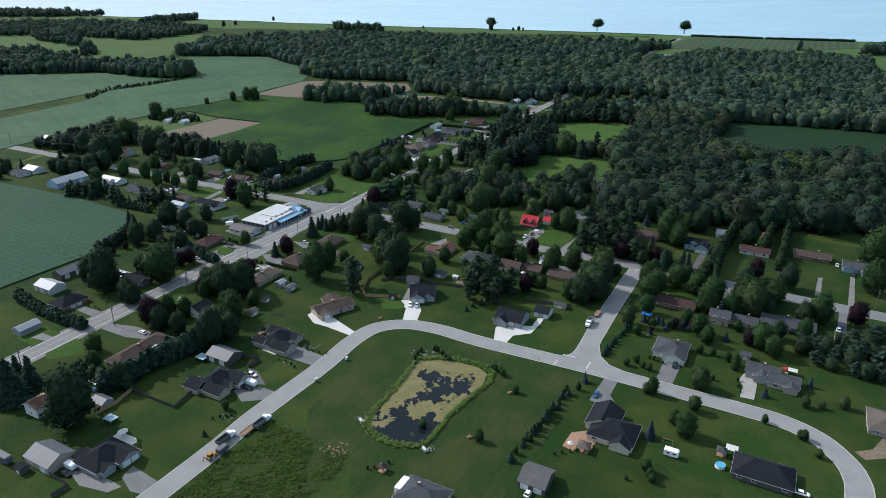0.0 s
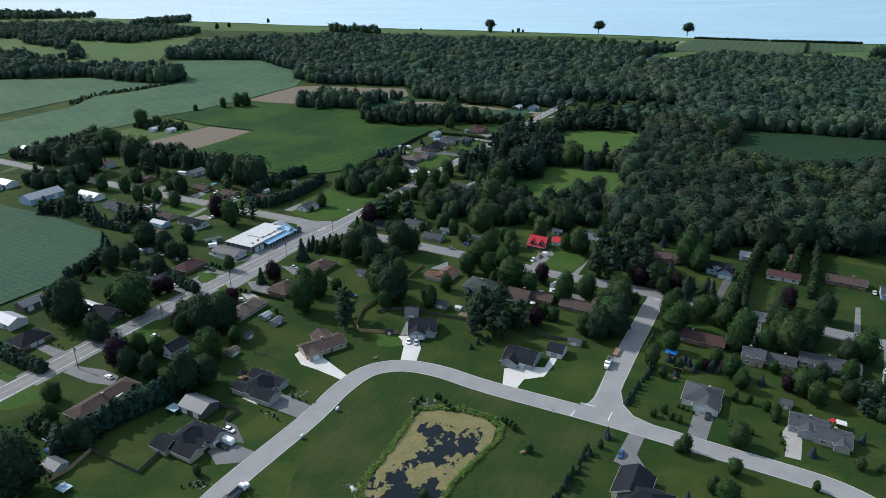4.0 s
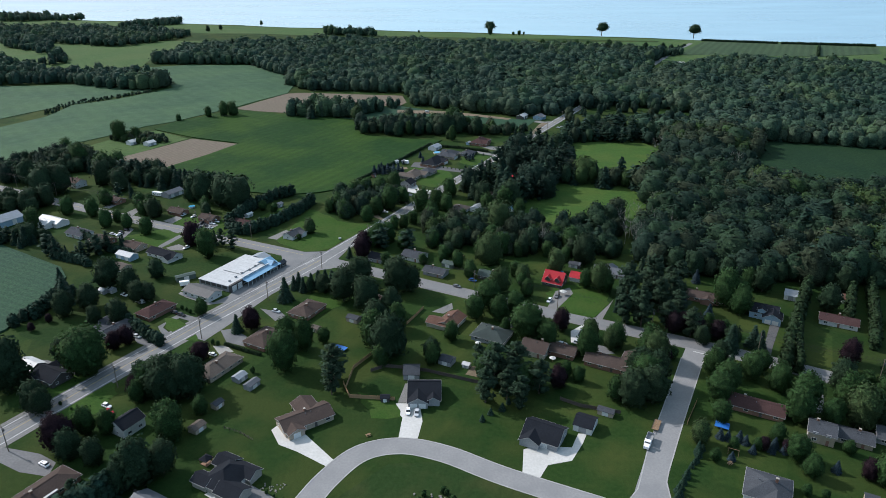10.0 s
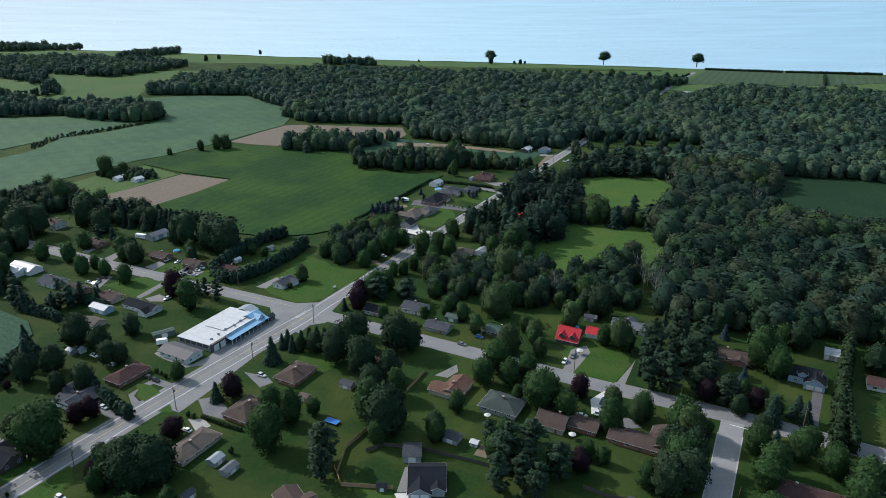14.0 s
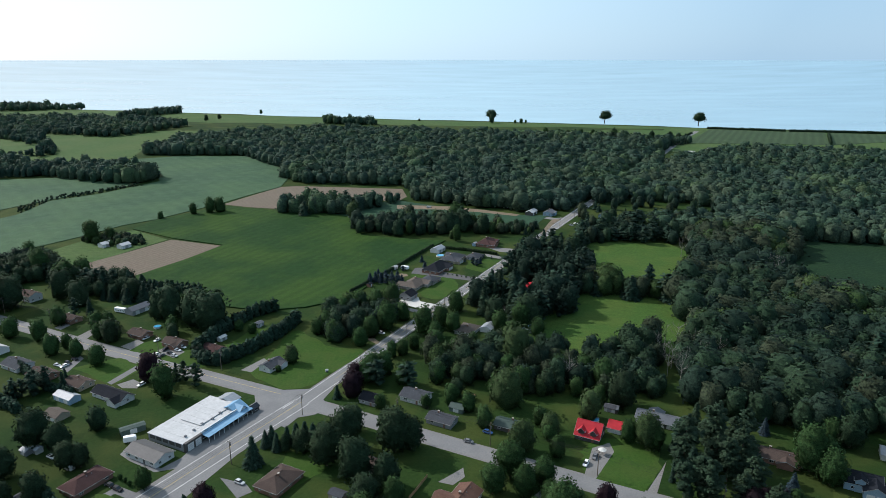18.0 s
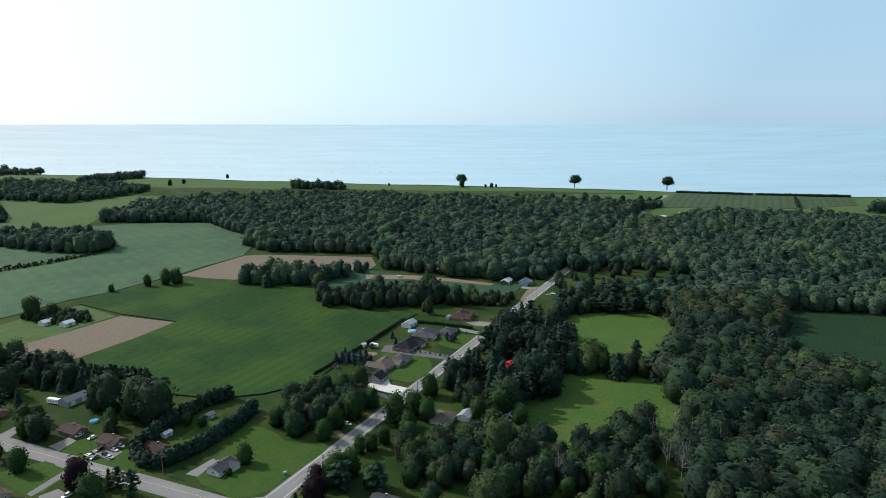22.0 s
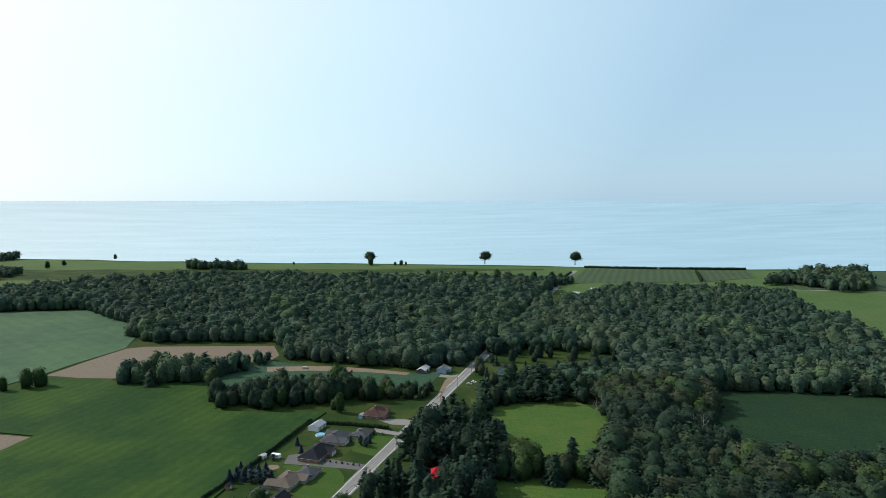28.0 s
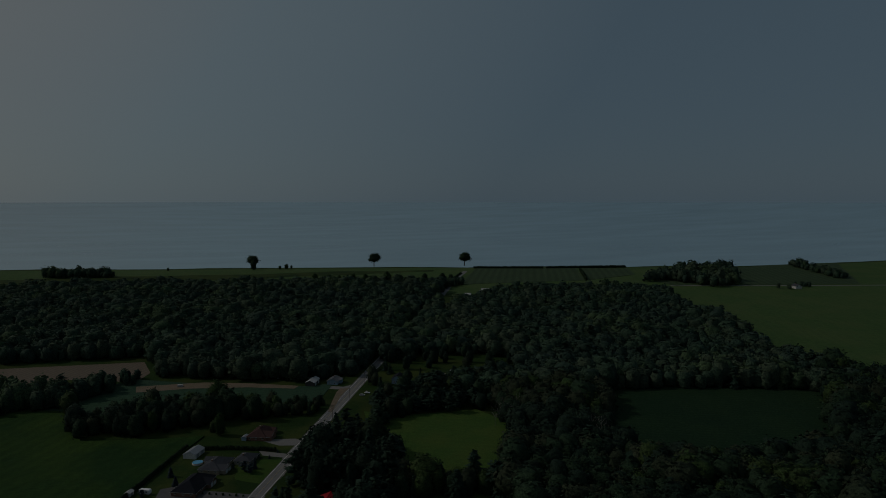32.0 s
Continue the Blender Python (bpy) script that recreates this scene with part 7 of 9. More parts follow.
def parasol(x, y, r=1.7, mat="canvas", label="open white parasol over a terrace"):
    root = tagged(new("parasol"), label, "parasol")
    root.matrix_basis = pose(x, y, rise(y))
    b = bmesh.new()
    bmesh.ops.create_cone(b, cap_ends=True, segments=8, radius1=r, radius2=0.06, depth=0.6, matrix=Matrix.Translation((0, 0, 2.5)))
    part("canopy", b, M[mat], root)
    box_part("pole", "timber", root, -0.04, 0.04, -0.04, 0.04, 0, 2.3)


def marker_post(x, y):
    root = tagged(new("marker_post"), "slim white marker post at the kerb", "post")
    root.matrix_basis = pose(x, y, rise(y))
    box_part("post", "trim", root, -0.12, 0.12, -0.12, 0.12, 0, 1.5)
    box_part("plate", "metal_white", root, -0.3, 0.3, -0.04, 0.04, 1.3, 1.9)


def mailbox(x, y, turn):
    root = tagged(new("mailbox"), "white roadside cabinet on a base", "mailbox", "mailboxes")
    root.matrix_basis = pose(x, y, rise(y), 0, 0, turn)
    box_part("cabinet", "trim", root, -0.8, 0.8, -0.3, 0.3, 0.7, 1.7)
    box_part("base", "metal_grey", root, -0.5, 0.5, -0.2, 0.2, 0, 0.7)


dump_truck(-71.6, 184.8, 62, "wall_dark", "white dump truck with a dark bed at the kerb")
trailer(-71.1, 178.5, 62, 4.2, 2.2, 1.9, "metal_grey", "grey enclosed site trailer")
backhoe(-73.9, 174.9, 62)
flat_trailer(-65.1, 189.7, 62)
dump_truck(-61.0, 194.2, 62, "metal_grey", "white tipper truck with a grey bed at the kerb")
dump_truck(75.9, 271.2, 242, "wall_grey", "white tipper truck parked on the link street")
flat_trailer(81.8, 281.2, 242)
trailer(-6.8, 161.1, 62, 6.5, 2.4, 2.3, "car_white", "white caravan with dark windows beside the house", "caravan", 3)
trailer(-119.9, 169.5, -28, 4.2, 2.2, 1.9, "car_white", "white utility trailer on the drive")
trailer(-71.7, 219.0, -28, 4.5, 2.2, 1.9, "car_white", "white enclosed trailer on the drive")
trailer(-207.5, 550.6, -20, 8.5, 2.5, 2.6, "car_white", "long white motorhome beside the barn", "motorhome", 4)
trailer(86.4, 178.2, -28, 5, 2.4, 2.2, "car_white", "small white camper on the lawn", "camper", 2)
trailer(-28.9, 640.1, -28, 6, 2.4, 2.3, "car_white", "white camper parked in the yard", "camper", 2)
trailer(-144.8, 172.9, -28, 7, 2.5, 2.5, "metal_grey", "grey travel trailer in the yard", "camper", 2)
boat(-131.7, 216.8, -28)
boat(-132.7, 217.1, -28)
fence([(-38.0, 308.3), (-34.3, 299.0), (-25.5, 298.1), (-16.2, 297.2)], 1.8, "fence_wood", "warm brown board fence behind the new house")
fence([(-36.6, 305.0), (-35.2, 319.7), (-27.8, 332.0)], 1.8, "fence_wood", "warm brown board fence between two gardens")
fence([(-27.7, 317.4), (-21.5, 320.9), (-10.5, 319.1), (-3.9, 317.3), (17.2, 308.8)], 1.7, "fence_dark", "dark weathered board fence along the gardens")
fence([(-118.8, 214.9), (-107.4, 208.3), (-97.5, 203.3), (-93.3, 216.5)], 1.6, "fence_dark", "grey weathered board fence round a garden")
fence([(-125.7, 199.3), (-121.4, 205.0), (-118.8, 214.9)], 1.7, "fence_wood", "brown board fence between two yards")
fence([(-97.5, 247.2), (-83.0, 241.4), (-73.3, 237.7), (-76.8, 231.6)], 1.7, "fence_dark", "grey board fence enclosing a yard")
fence([(93.7, 282.5), (102.4, 296.8)], 1.6, "fence_wood", "tan board fence beside the street")
fence([(-139.4, 174.3), (-128.9, 168.0), (-116.3, 160.9), (-119.4, 155.8)], 1.7, "fence_dark", "dark board fence round the garage yard")
fence([(-78.0, 279.7), (-71.3, 276.9), (-65.7, 272.8)], 1.3, "fence_dark", "low dark post and rail fence", boards=False)
fence([(48.7, 297.6), (55.8, 293.1), (63.1, 290.8), (70.4, 288.7)], 1.7, "fence_dark", "dark weathered board fence along the gardens")
fence([(-14.5, 357.8), (-11.0, 364.9), (-6.9, 373.9)], 1.6, "fence_wood", "brown board fence between gardens")
mailbox(-46.1, 222.0, 62)
mailbox(-35.7, 238.4, 62)
trailer(-149.9, 379.5, -28, 5, 2.2, 2.2, "metal_white", "white storage tank trailer behind the bungalow", "tank_trailer")
# a utility cabinet near the crossroads, built with the mailbox shape
mailbox(-61.1, 465.1, 20)
marker_post(47.5, 238.0)
picnic_table(33.0, 214.7, 30)
picnic_table(15.8, 187.1, 30)
picnic_table(-24.6, 275.8, 30)
picnic_table(14.5, 439.5, 20)
picnic_table(101.1, 260.8, 40)
play_set(104.1, 265.7, -28)
play_set(86.9, 184.2, -28)
gazebo(-78.6, 261.3, 62, "shingle_black", "small timber gazebo with a dark roof")
gazebo(-14.1, 169.7, 62, "shingle_brown", "small timber gazebo among garden beds", 2.4)
gazebo(104.3, 179.1, -28, "shingle_grey", "timber gazebo beside the brown house")
gazebo(56.3, 181.2, -28, "shingle_tan", "tan roofed shelter on the deck", 4.0)
pool(101.5, 172.7, 1.7)
parasol(65.3, 389.4, 1.8)
pool(-173.9, 525.2, 2.2)
pool(-1.8, 674.5, 3.2, "blue above-ground pool behind the house")
pool(67.7, 415.7, 2.4, "small pool in the garden of the red house")
parasol(-109.7, 186.6, 1.9)
parasol(51.7, 182.1, 1.2)
parasol(49.9, 325.1, 1.5)
parasol(18.5, 337.7, 1.4)
tarp(-98.3, 238.1, -28, 5, 4)
tarp(-118.2, 195.3, -28, 4.5, 3.5)
tarp(153.2, 229.7, -28, 3.5, 3, 2.2, "canvas", "pale fabric sail over a patio")
tarp(150.9, 231.4, 20, 2.5, 2, 2.0, "metal_red", "red fabric sail over a patio")
tarp(108.2, 180.0, -28, 4, 3.5, 2.2, "canvas", "pale fabric sail between gazebo and house")
tarp(106.2, 281.1, -28, 5, 4, 0.9, "tarp", "blue tarpaulin over a stack")
tarp(-42.9, 335.6, -28, 6, 3, 0.9, "tarp", "blue tarpaulin over a stack")
tarp(-35.1, 360.9, -28, 3, 2, 1.2, "tarp", "blue tarpaulin beside the shed")
tarp(-123.9, 244.3, 62, 5.5, 4.6, 2.7, "metal_white", "white metal porch roof")
shed(-291.7, 704.7, 62, 9, 7, "metal_white", "wall_white", 3.0, name="barn", label="white farm shelter among bushes")
shed(-273.7, 701.2, 62, 9, 7, "metal_white", "wall_white", 3.0, name="barn", label="white farm shelter among bushes")
shed(12.7, 321.3, -28, 3, 2.4, "metal_white", "wall_white", 1.8, name="shed", label="small white domed garden tent")
trailer(-14.1, 845.2, -10, 4.5, 2, 1.4, "metal_white", "pale farm trailer at the field edge", "farm_trailer")
trailer(67.5, 842.7, -10, 4.5, 2, 1.4, "metal_white", "pale farm trailer at the field edge", "farm_trailer")
tree("maple", 55.6, 215.1, 3.9, 0.8)
tree("spruce", 53.6, 212.0, 3.5, 1.75)
tree("maple", 51.7, 208.2, 2.8, 0.8)
tree("spruce", 48.7, 204.8, 3.5, 1.75)
tree("maple", 47.7, 202.5, 3.3, 0.8)
tree("spruce", 45.5, 199.0, 4.4, 1.75)
tree("maple", 43.6, 196.1, 2.6, 0.8)
tree("spruce", 41.1, 192.0, 3.4, 1.75)
tree("maple", 38.8, 189.6, 2.7, 0.8)
tree("spruce", 36.9, 186.6, 3.6, 1.75)
tree("maple", 35.1, 184.0, 2.9, 0.8)
tree("spruce", 50.9, 204.9, 3.0, 1.75)
tree("maple", 47.0, 200.9, 4.0, 0.8)
tree("spruce", 45.1, 197.6, 4.0, 1.75)
tree("maple", 42.4, 193.3, 3.0, 0.8)
tree("spruce", 39.6, 189.7, 4.2, 1.75)
tree("maple", 37.8, 185.3, 3.7, 0.8)
tree("spruce", 34.8, 182.5, 2.9, 1.75)
tree("maple", 31.9, 178.8, 3.3, 0.8)
tree("spruce", 30.0, 174.9, 3.8, 1.75)
tree("maple", 61.0, 217.6, 3.7, 0.8)
tree("spruce", 56.3, 213.6, 3.3, 1.75)
tree("spruce", 17.3, 284.6, 2.8, 1.75)
tree("spruce", 20.7, 288.5, 2.9, 1.75)
tree("spruce", 25.4, 291.1, 3.4, 1.75)
tree("spruce", 28.2, 295.5, 2.7, 1.75)
tree("spruce", 77.1, 243.5, 3.4, 1.75)
tree("spruce", 78.6, 245.3, 3.6, 1.75)
tree("spruce", 78.8, 247.4, 3.7, 1.75)
tree("spruce", 80.6, 248.7, 2.4, 1.75)
tree("spruce", 81.9, 251.4, 3.1, 1.75)
tree("spruce", 83.4, 253.6, 2.6, 1.75)
tree("spruce", 83.9, 254.2, 3.4, 1.75)
tree("spruce", 85.1, 256.3, 2.5, 1.75)
tree("spruce", 87.3, 259.2, 2.3, 1.75)
tree("spruce", 88.9, 261.0, 2.6, 1.75)
tree("spruce", 90.1, 262.0, 2.7, 1.75)
tree("spruce", 91.6, 264.6, 3.3, 1.75)
tree("spruce", 91.8, 266.0, 3.3, 1.75)
tree("spruce", 94.2, 268.1, 2.7, 1.75)
tree("cedar", -54.5, 288.7, 3.0)
tree("shrub", -54.6, 246.8, 1.5)
tree("shrub", -51.8, 245.2, 1.3)
tree("shrub", -48.8, 244.2, 1.1)
tree("shrub", -45.5, 243.7, 1.1)
tree("shrub", -64.9, 237.7, 1.1)
tree("shrub", -62.0, 236.8, 1.2)
tree("shrub", -59.1, 234.6, 1.5)
tree("shrub", -57.2, 232.3, 1.4)
tree("shrub", -80.7, 196.9, 1.2)
tree("shrub", -78.2, 197.8, 1.5)
tree("shrub", -75.9, 198.3, 1.5)
tree("shrub", -74.1, 198.8, 1.4)
tree("lime", -77.5, 203.0, 4.2)
tree("maple", 85.0, 236.0, 3.6)
tree("maple", 91.4, 234.2, 3.1)
tree("maple", 119.8, 246.3, 4.3)
tree("maple", 125.1, 244.4, 3.7)
tree("maple", 130.0, 240.0, 4.4)
tree("maple", 131.9, 236.3, 5.5)
tree("maple", 130.2, 233.1, 4.3)
tree("maple", 112.3, 230.2, 3.2)
tree("maple", 118.2, 225.4, 2.6)
tree("lime", 147.4, 207.2, 5.0)
tree("lime", 153.5, 206.1, 3.4)
tree("lime", 162.3, 206.5, 5.3)
tree("maple", 127.4, 197.2, 3.8)
tree("maple", 137.3, 187.4, 4.3)
tree("shrub", 128.4, 224.7, 2.0)
tree("shrub", 126.8, 220.3, 1.8)
tree("shrub", 126.3, 216.8, 1.2)
tree("shrub", 45.5, 178.4, 1.4)
tree("shrub", 48.2, 179.2, 1.5)
tree("shrub", 51.2, 179.9, 1.3)
tree("shrub", 53.7, 180.3, 1.4)
tree("shrub", 56.9, 180.9, 1.8)
tree("shrub", 60.0, 182.1, 1.3)
tree("shrub", 96.4, 241.6, 1.6)
tree("shrub", 98.0, 240.5, 2.0)
tree("shrub", 99.5, 239.3, 1.4)
tree("shrub", 101.0, 237.5, 1.4)
tree("maple", 19.3, 185.5, 5.1)
tree("maple", 35.4, 215.1, 3.7)
tree("maple", 75.9, 165.2, 3.4)
tree("maple", 75.9, 167.8, 3.6)
tree("maple", 75.4, 170.3, 5.4)
tree("spruce", -80.5, 187.2, 2.5, 1.75)
tree("maple", 89.8, 238.3, 4.1)
tree("maple", 93.6, 232.3, 3.7)
tree("shrub", 27.1, 232.2, 2.2)
tree("shrub", 28.4, 231.0, 3.0)
tree("shrub", 30.2, 229.6, 2.8)
tree("shrub", 31.2, 227.2, 3.2)
tree("shrub", 2.5, 247.1, 2.7)
tree("shrub", 3.7, 246.1, 2.6)
tree("shrub", 5.7, 243.5, 2.5)
tree("shrub", 7.2, 240.6, 2.2)
tree("shrub", 8.8, 238.6, 2.3)
tree("shrub", -6.2, 239.7, 2.5)
tree("shrub", -5.1, 242.7, 2.4)
tree("shrub", -3.7, 245.7, 2.3)
tree("lime", -1.1, 193.3, 3.2, 1.25)
tree("shrub", -167.4, 309.6, 1.1)
tree("shrub", -160.0, 304.8, 1.3)
tree("shrub", -152.8, 299.2, 1.9)
tree("shrub", -145.6, 293.9, 1.9)
tree("shrub", -140.0, 291.1, 1.2)
tree("shrub", -171.8, 286.4, 1.1)
tree("shrub", -167.8, 285.3, 1.0)
tree("shrub", -164.9, 283.2, 1.0)
tree("shrub", 67.6, 166.3, 1.8)
tree("maple", 136.5, 188.4, 3.5)
tree("maple", 137.9, 177.8, 3.6)
tree("shrub", -19.3, 170.4, 1.5)
tree("shrub", -17.0, 170.8, 1.2)
tree("shrub", -15.2, 172.1, 1.2)
tree("shrub", -14.3, 172.7, 1.1)
tree("shrub", -12.2, 173.3, 1.5)
tree("blue_spruce", 64.8, 223.7, 4.7)
tree("blue_spruce", 82.1, 189.1, 6.8)
tree("blue_spruce", 156.2, 220.6, 4.8)
tree("bluff", 115.8, 1685.4, 25.3, 1.5)
tree("bluff", 356.9, 1624.2, 27.5, 1.5)
tree("bluff", 542.3, 1572.1, 28.3, 1.4)
tree("shrub", 162.2, 1626.5, 7.4)
tree("shrub", 175.2, 1626.8, 10.3)
tree("shrub", 186.1, 1634.9, 6.8)
tree("oak", -531.8, 1688.2, 14.2)
tree("oak", -516.7, 1733.0, 11.9)
tree("maple", -457.2, 1879.3, 11.5)
tree("oak", 313.8, 1371.8, 16.6)
tree("oak", 375.8, 1348.7, 14.4)
tree("oak", 379.4, 1318.4, 11.0)
tree("oak", 401.6, 1329.4, 16.0)
tree("oak", 415.1, 1322.0, 14.0)
tree("oak", -48.6, 1676.4, 6.4)
tree("maple", 195.3, 1406.6, 13.7)
tree("maple", 217.1, 1389.7, 13.2)
tree("maple", 229.5, 1371.0, 14.1)
tree("maple", 251.8, 1360.8, 17.0)
tree("maple", 270.1, 1349.2, 17.6)
tree("maple", 287.0, 1347.2, 13.9)
tree("maple", 303.2, 1331.8, 19.3)

# ---- poles and wires ----
def pole_line(line, start, step, n, shift, turn):
    """Poles beside a straight road, joined by sagging wires."""
    d = (Vector(line[1]) - Vector(line[0])).normalized()
    side = Vector((d.y, -d.x))
    tops = []
    for k in range(n):
        p = Vector(line[0]) + d * (start + k * step) + side * shift
        utility_pole(p.x, p.y, turn)
        tops.append((p.x, p.y, rise(p.y)))
    for off, z in ((-1.05, 10.5), (0.0, 10.5), (1.05, 10.5), (0.0, 8.6)):
        cable([(x + side.x * off, y + side.y * off, h + z) for x, y, h in tops])


pole_line([(-180, 229), (-67, 435)], -40, 44, 7, 8.0, 62)
pole_line([(-67, 435), (134, 822)], 36, 48, 9, 8.0, 62)
pole_line([(-369, 585), (-67, 435)], -90, 46, 9, -7.0, -28)
pole_line([(-60, 430), (222, 281)], 40, 46, 7, -7.0, -28)

# ---- dead snags in the wood's edge ----
SNAG = [bm_mesh("bare_crown", trunk_bm(12, 0.13, s, 12, 2.8, 4), material("bleached dead wood", (0.15, 0.14, 0.13), (0.24, 0.23, 0.21), 0.6, 0.9, 0.3, world_space=False)) for s in (3, 4, 5)]
rnd = random.Random(77)
for x, y in [(61, 451), (63, 453), (115, 459), (120, 468), (119, 451), (118, 476), (124, 459), (66, 451), (138, 486), (149, 495), (132, 495), (129, 505), (118, 486), (148, 476), (134, 468), (206, 685), (209, 678), (222, 690), (228, 690), (257, 686), (428, 835), (431, 830), (321, 834), (323, 827), (310, 824), (196, 672), (305, 696), (242, 636), (247, 629), (251, 623), (212, 606), (215, 601), (220, 576), (220, 559)]:
    root = tagged(new("dead_tree"), "bare grey dead tree among green crowns", "dead tree", "dead trees")
    root.matrix_basis = Matrix.LocRotScale((x, y, rise(y)), Euler((0, 0, rnd.uniform(0, 6))), Vector((1, 1, 1)) * rnd.uniform(1.05, 1.5))
    o = new("bare_crown", rnd.choice(SNAG))
    o.parent = root

# ---- houses, sheds and cars ----
house(-110.3, 173.8, 62, 14.5, 12, "shingle_black", "wall_grey", "hip", 2.8, garage="front", wings=[(3.4, -5.2, 90, 7.6, 7.6, "left"), (-3.8, -5.1, 90, 5.2, 4.4), (-3.4, 5.1, 90, 6, 5.2)], pitch=0.56, label="grey-sided bungalow with a black shingled hip roof")
house(-85.9, 219.6, 62, 15.5, 11, "shingle_black", "wall_tan", "hip", 2.8, wings=[(5, -5.8, 90, 8, 7.5, "left"), (-5, -5, 90, 8, 6), (0, -5.2, 90, 5, 4), (-6, 5, 90, 7, 7)], pitch=0.56, label="tan-sided bungalow with a black shingled hip roof")
house(-68.6, 252.7, 62, 14.2, 11.4, "shingle_black", "wall_stone", "hip", 2.9, garage="front", wings=[(-4.5, -6.5, 90, 9, 7), (4.5, -4.5, 90, 7, 5.5), (5, 5, 90, 7, 6), (-5, 5.5, 90, 6, 5)], pitch=0.56, label="pale stone bungalow with a black shingled hip roof")
house(-127.6, 243.2, 242, 26.6, 9.0, "shingle_brown", "wall_brick", "hip", 2.6, label="brown brick bungalow with a brown shingled hip roof")
house(-147.4, 201.6, 242, 8.5, 7.6, "shingle_rust", "wall_white", "gable", 4.6, label="white-sided house with a rust-brown shingled gable roof")
house(-182.4, 288.5, 62, 14.2, 11.4, "shingle_black", "wall_brick", "hip", 2.6, garage="front", pitch=0.56, label="brown brick bungalow with a black shingled hip roof")
house(-158.2, 312.0, -28, 13, 9, "shingle_black", "wall_dark", "gable", 2.8, wings=[(-5, 0, 90, 11, 6)], pitch=0.56, label="dark-sided bungalow with a black shingled gable roof")
house(-113.1, 279.5, 242, 9.0, 7.6, "shingle_black", "wall_white", "gable", 4.3, pitch=0.56, label="white-sided house with a black shingled gable roof")
house(-4.7, 301.3, 0, 12.3, 12.3, "shingle_black", "wall_grey", "gable", 2.9, wings=[(-2.4, -5.2, 90, 8, 7.5, "left"), (3.5, -4.6, 90, 6, 5)], pitch=0.56, label="grey-sided bungalow with a black shingled gable roof")
house(39.3, 275.0, -28, 13.3, 11.4, "shingle_black", "wall_grey", "gable", 2.9, garage="front", wings=[(-3, -4.6, 90, 7, 7)], pitch=0.56, label="grey-sided bungalow with a black shingled gable roof")
house(107.5, 246.9, -28, 13.3, 13.3, "shingle_grey", "wall_white", "hip", 2.9, garage="front", wings=[(2.5, -6, 90, 6, 9, "left")], label="white-sided bungalow with a grey shingled hip roof")
house(140.0, 228.5, -28, 12.3, 8.5, "shingle_grey", "wall_grey", "gable", 3.4, garage="left", wings=[(0, -3.5, 90, 6, 6)], label="grey-sided house with a grey shingled gable roof")
house(145.7, 221.9, -28, 11.4, 8.5, "shingle_grey", "wall_stone", "gable", 3.0, wings=[(3, -3.5, 90, 5, 5)], label="pale stone bungalow with a grey shingled gable roof")
house(68.7, 189.0, -28, 16.1, 13.3, "shingle_black", "wall_cream", "hip", 2.9, wings=[(-5, 6, 90, 13, 11, "right"), (4, -5, 90, 7, 7)], pitch=0.56, label="cream-sided bungalow with a black shingled hip roof")
house(114.2, 168.3, -28, 18.5, 11.5, "shingle_black", "wall_dark", "hip", 2.8, pitch=0.56, label="dark-sided bungalow with a black shingled hip roof")
house(-0.0, 156.4, -28, 15, 11, "shingle_grey", "wall_tan", "hip", 2.7, label="tan-sided bungalow with a grey shingled hip roof")
house(171.2, 194.9, 242, 14.2, 11.4, "shingle_tan", "wall_stone", "hip", 2.8, garage="front", label="pale stone bungalow with a tan shingled hip roof")
house(194.8, 254.0, -28, 19.0, 8.5, "shingle_grey", "wall_grey", "gable", 2.7, label="grey-sided bungalow with a grey shingled gable roof")
house(122.6, 291.9, -28, 20.9, 8.5, "shingle_red", "wall_brick", "gable", 2.6, label="brown brick bungalow with a dark red shingled gable roof")
house(139.5, 275.1, -28, 8.5, 8.5, "shingle_grey", "wall_tan", "gable", 4.6, label="tan-sided house with a grey shingled gable roof")
house(150.4, 273.7, -28, 12.3, 7.6, "shingle_grey", "wall_tan", "gable", 2.6, label="tan-sided bungalow with a grey shingled gable roof")
house(170.4, 270.8, -28, 22.8, 9.5, "shingle_grey", "wall_grey", "gable", 2.7, wings=[(-2, -4.5, 90, 6, 6)], label="grey-sided bungalow with a grey shingled gable roof")
house(159.9, 367.5, -28, 12.3, 9.5, "shingle_black", "wall_blue", "gable", 3.6, wings=[(4, -4.5, 90, 8, 8, "left"), (-1, -3, 90, 4, 3.4, "", 5.2)], pitch=0.56, label="blue-sided house with a black shingled gable roof")
house(135.9, 384.8, -28, 17.1, 8.5, "shingle_brown", "wall_brick", "gable", 2.7, wings=[(3, -3.5, 90, 5, 6)], label="brown brick bungalow with a brown shingled gable roof")
house(192.1, 359.3, -28, 16.1, 8.5, "shingle_red", "wall_white", "gable", 2.7, label="white-sided bungalow with a dark red shingled gable roof")
house(222.8, 352.5, -28, 19.0, 8.5, "shingle_brown", "wall_brick", "gable", 2.7, label="brown brick bungalow with a brown shingled gable roof")
house(240.7, 335.5, -28, 16.1, 10.4, "shingle_grey", "wall_blue", "gable", 2.9, wings=[(5, -5, 90, 8, 7, "left"), (-5, -4, 90, 5, 5)], label="blue-sided bungalow with a grey shingled gable roof")
house(97.6, 414.1, -28, 20.9, 8.5, "metal_grey", "wall_white", "gable", 2.7, wings=[(-3, 2, 90, 9, 6)], label="white-sided bungalow with a grey metal gable roof")
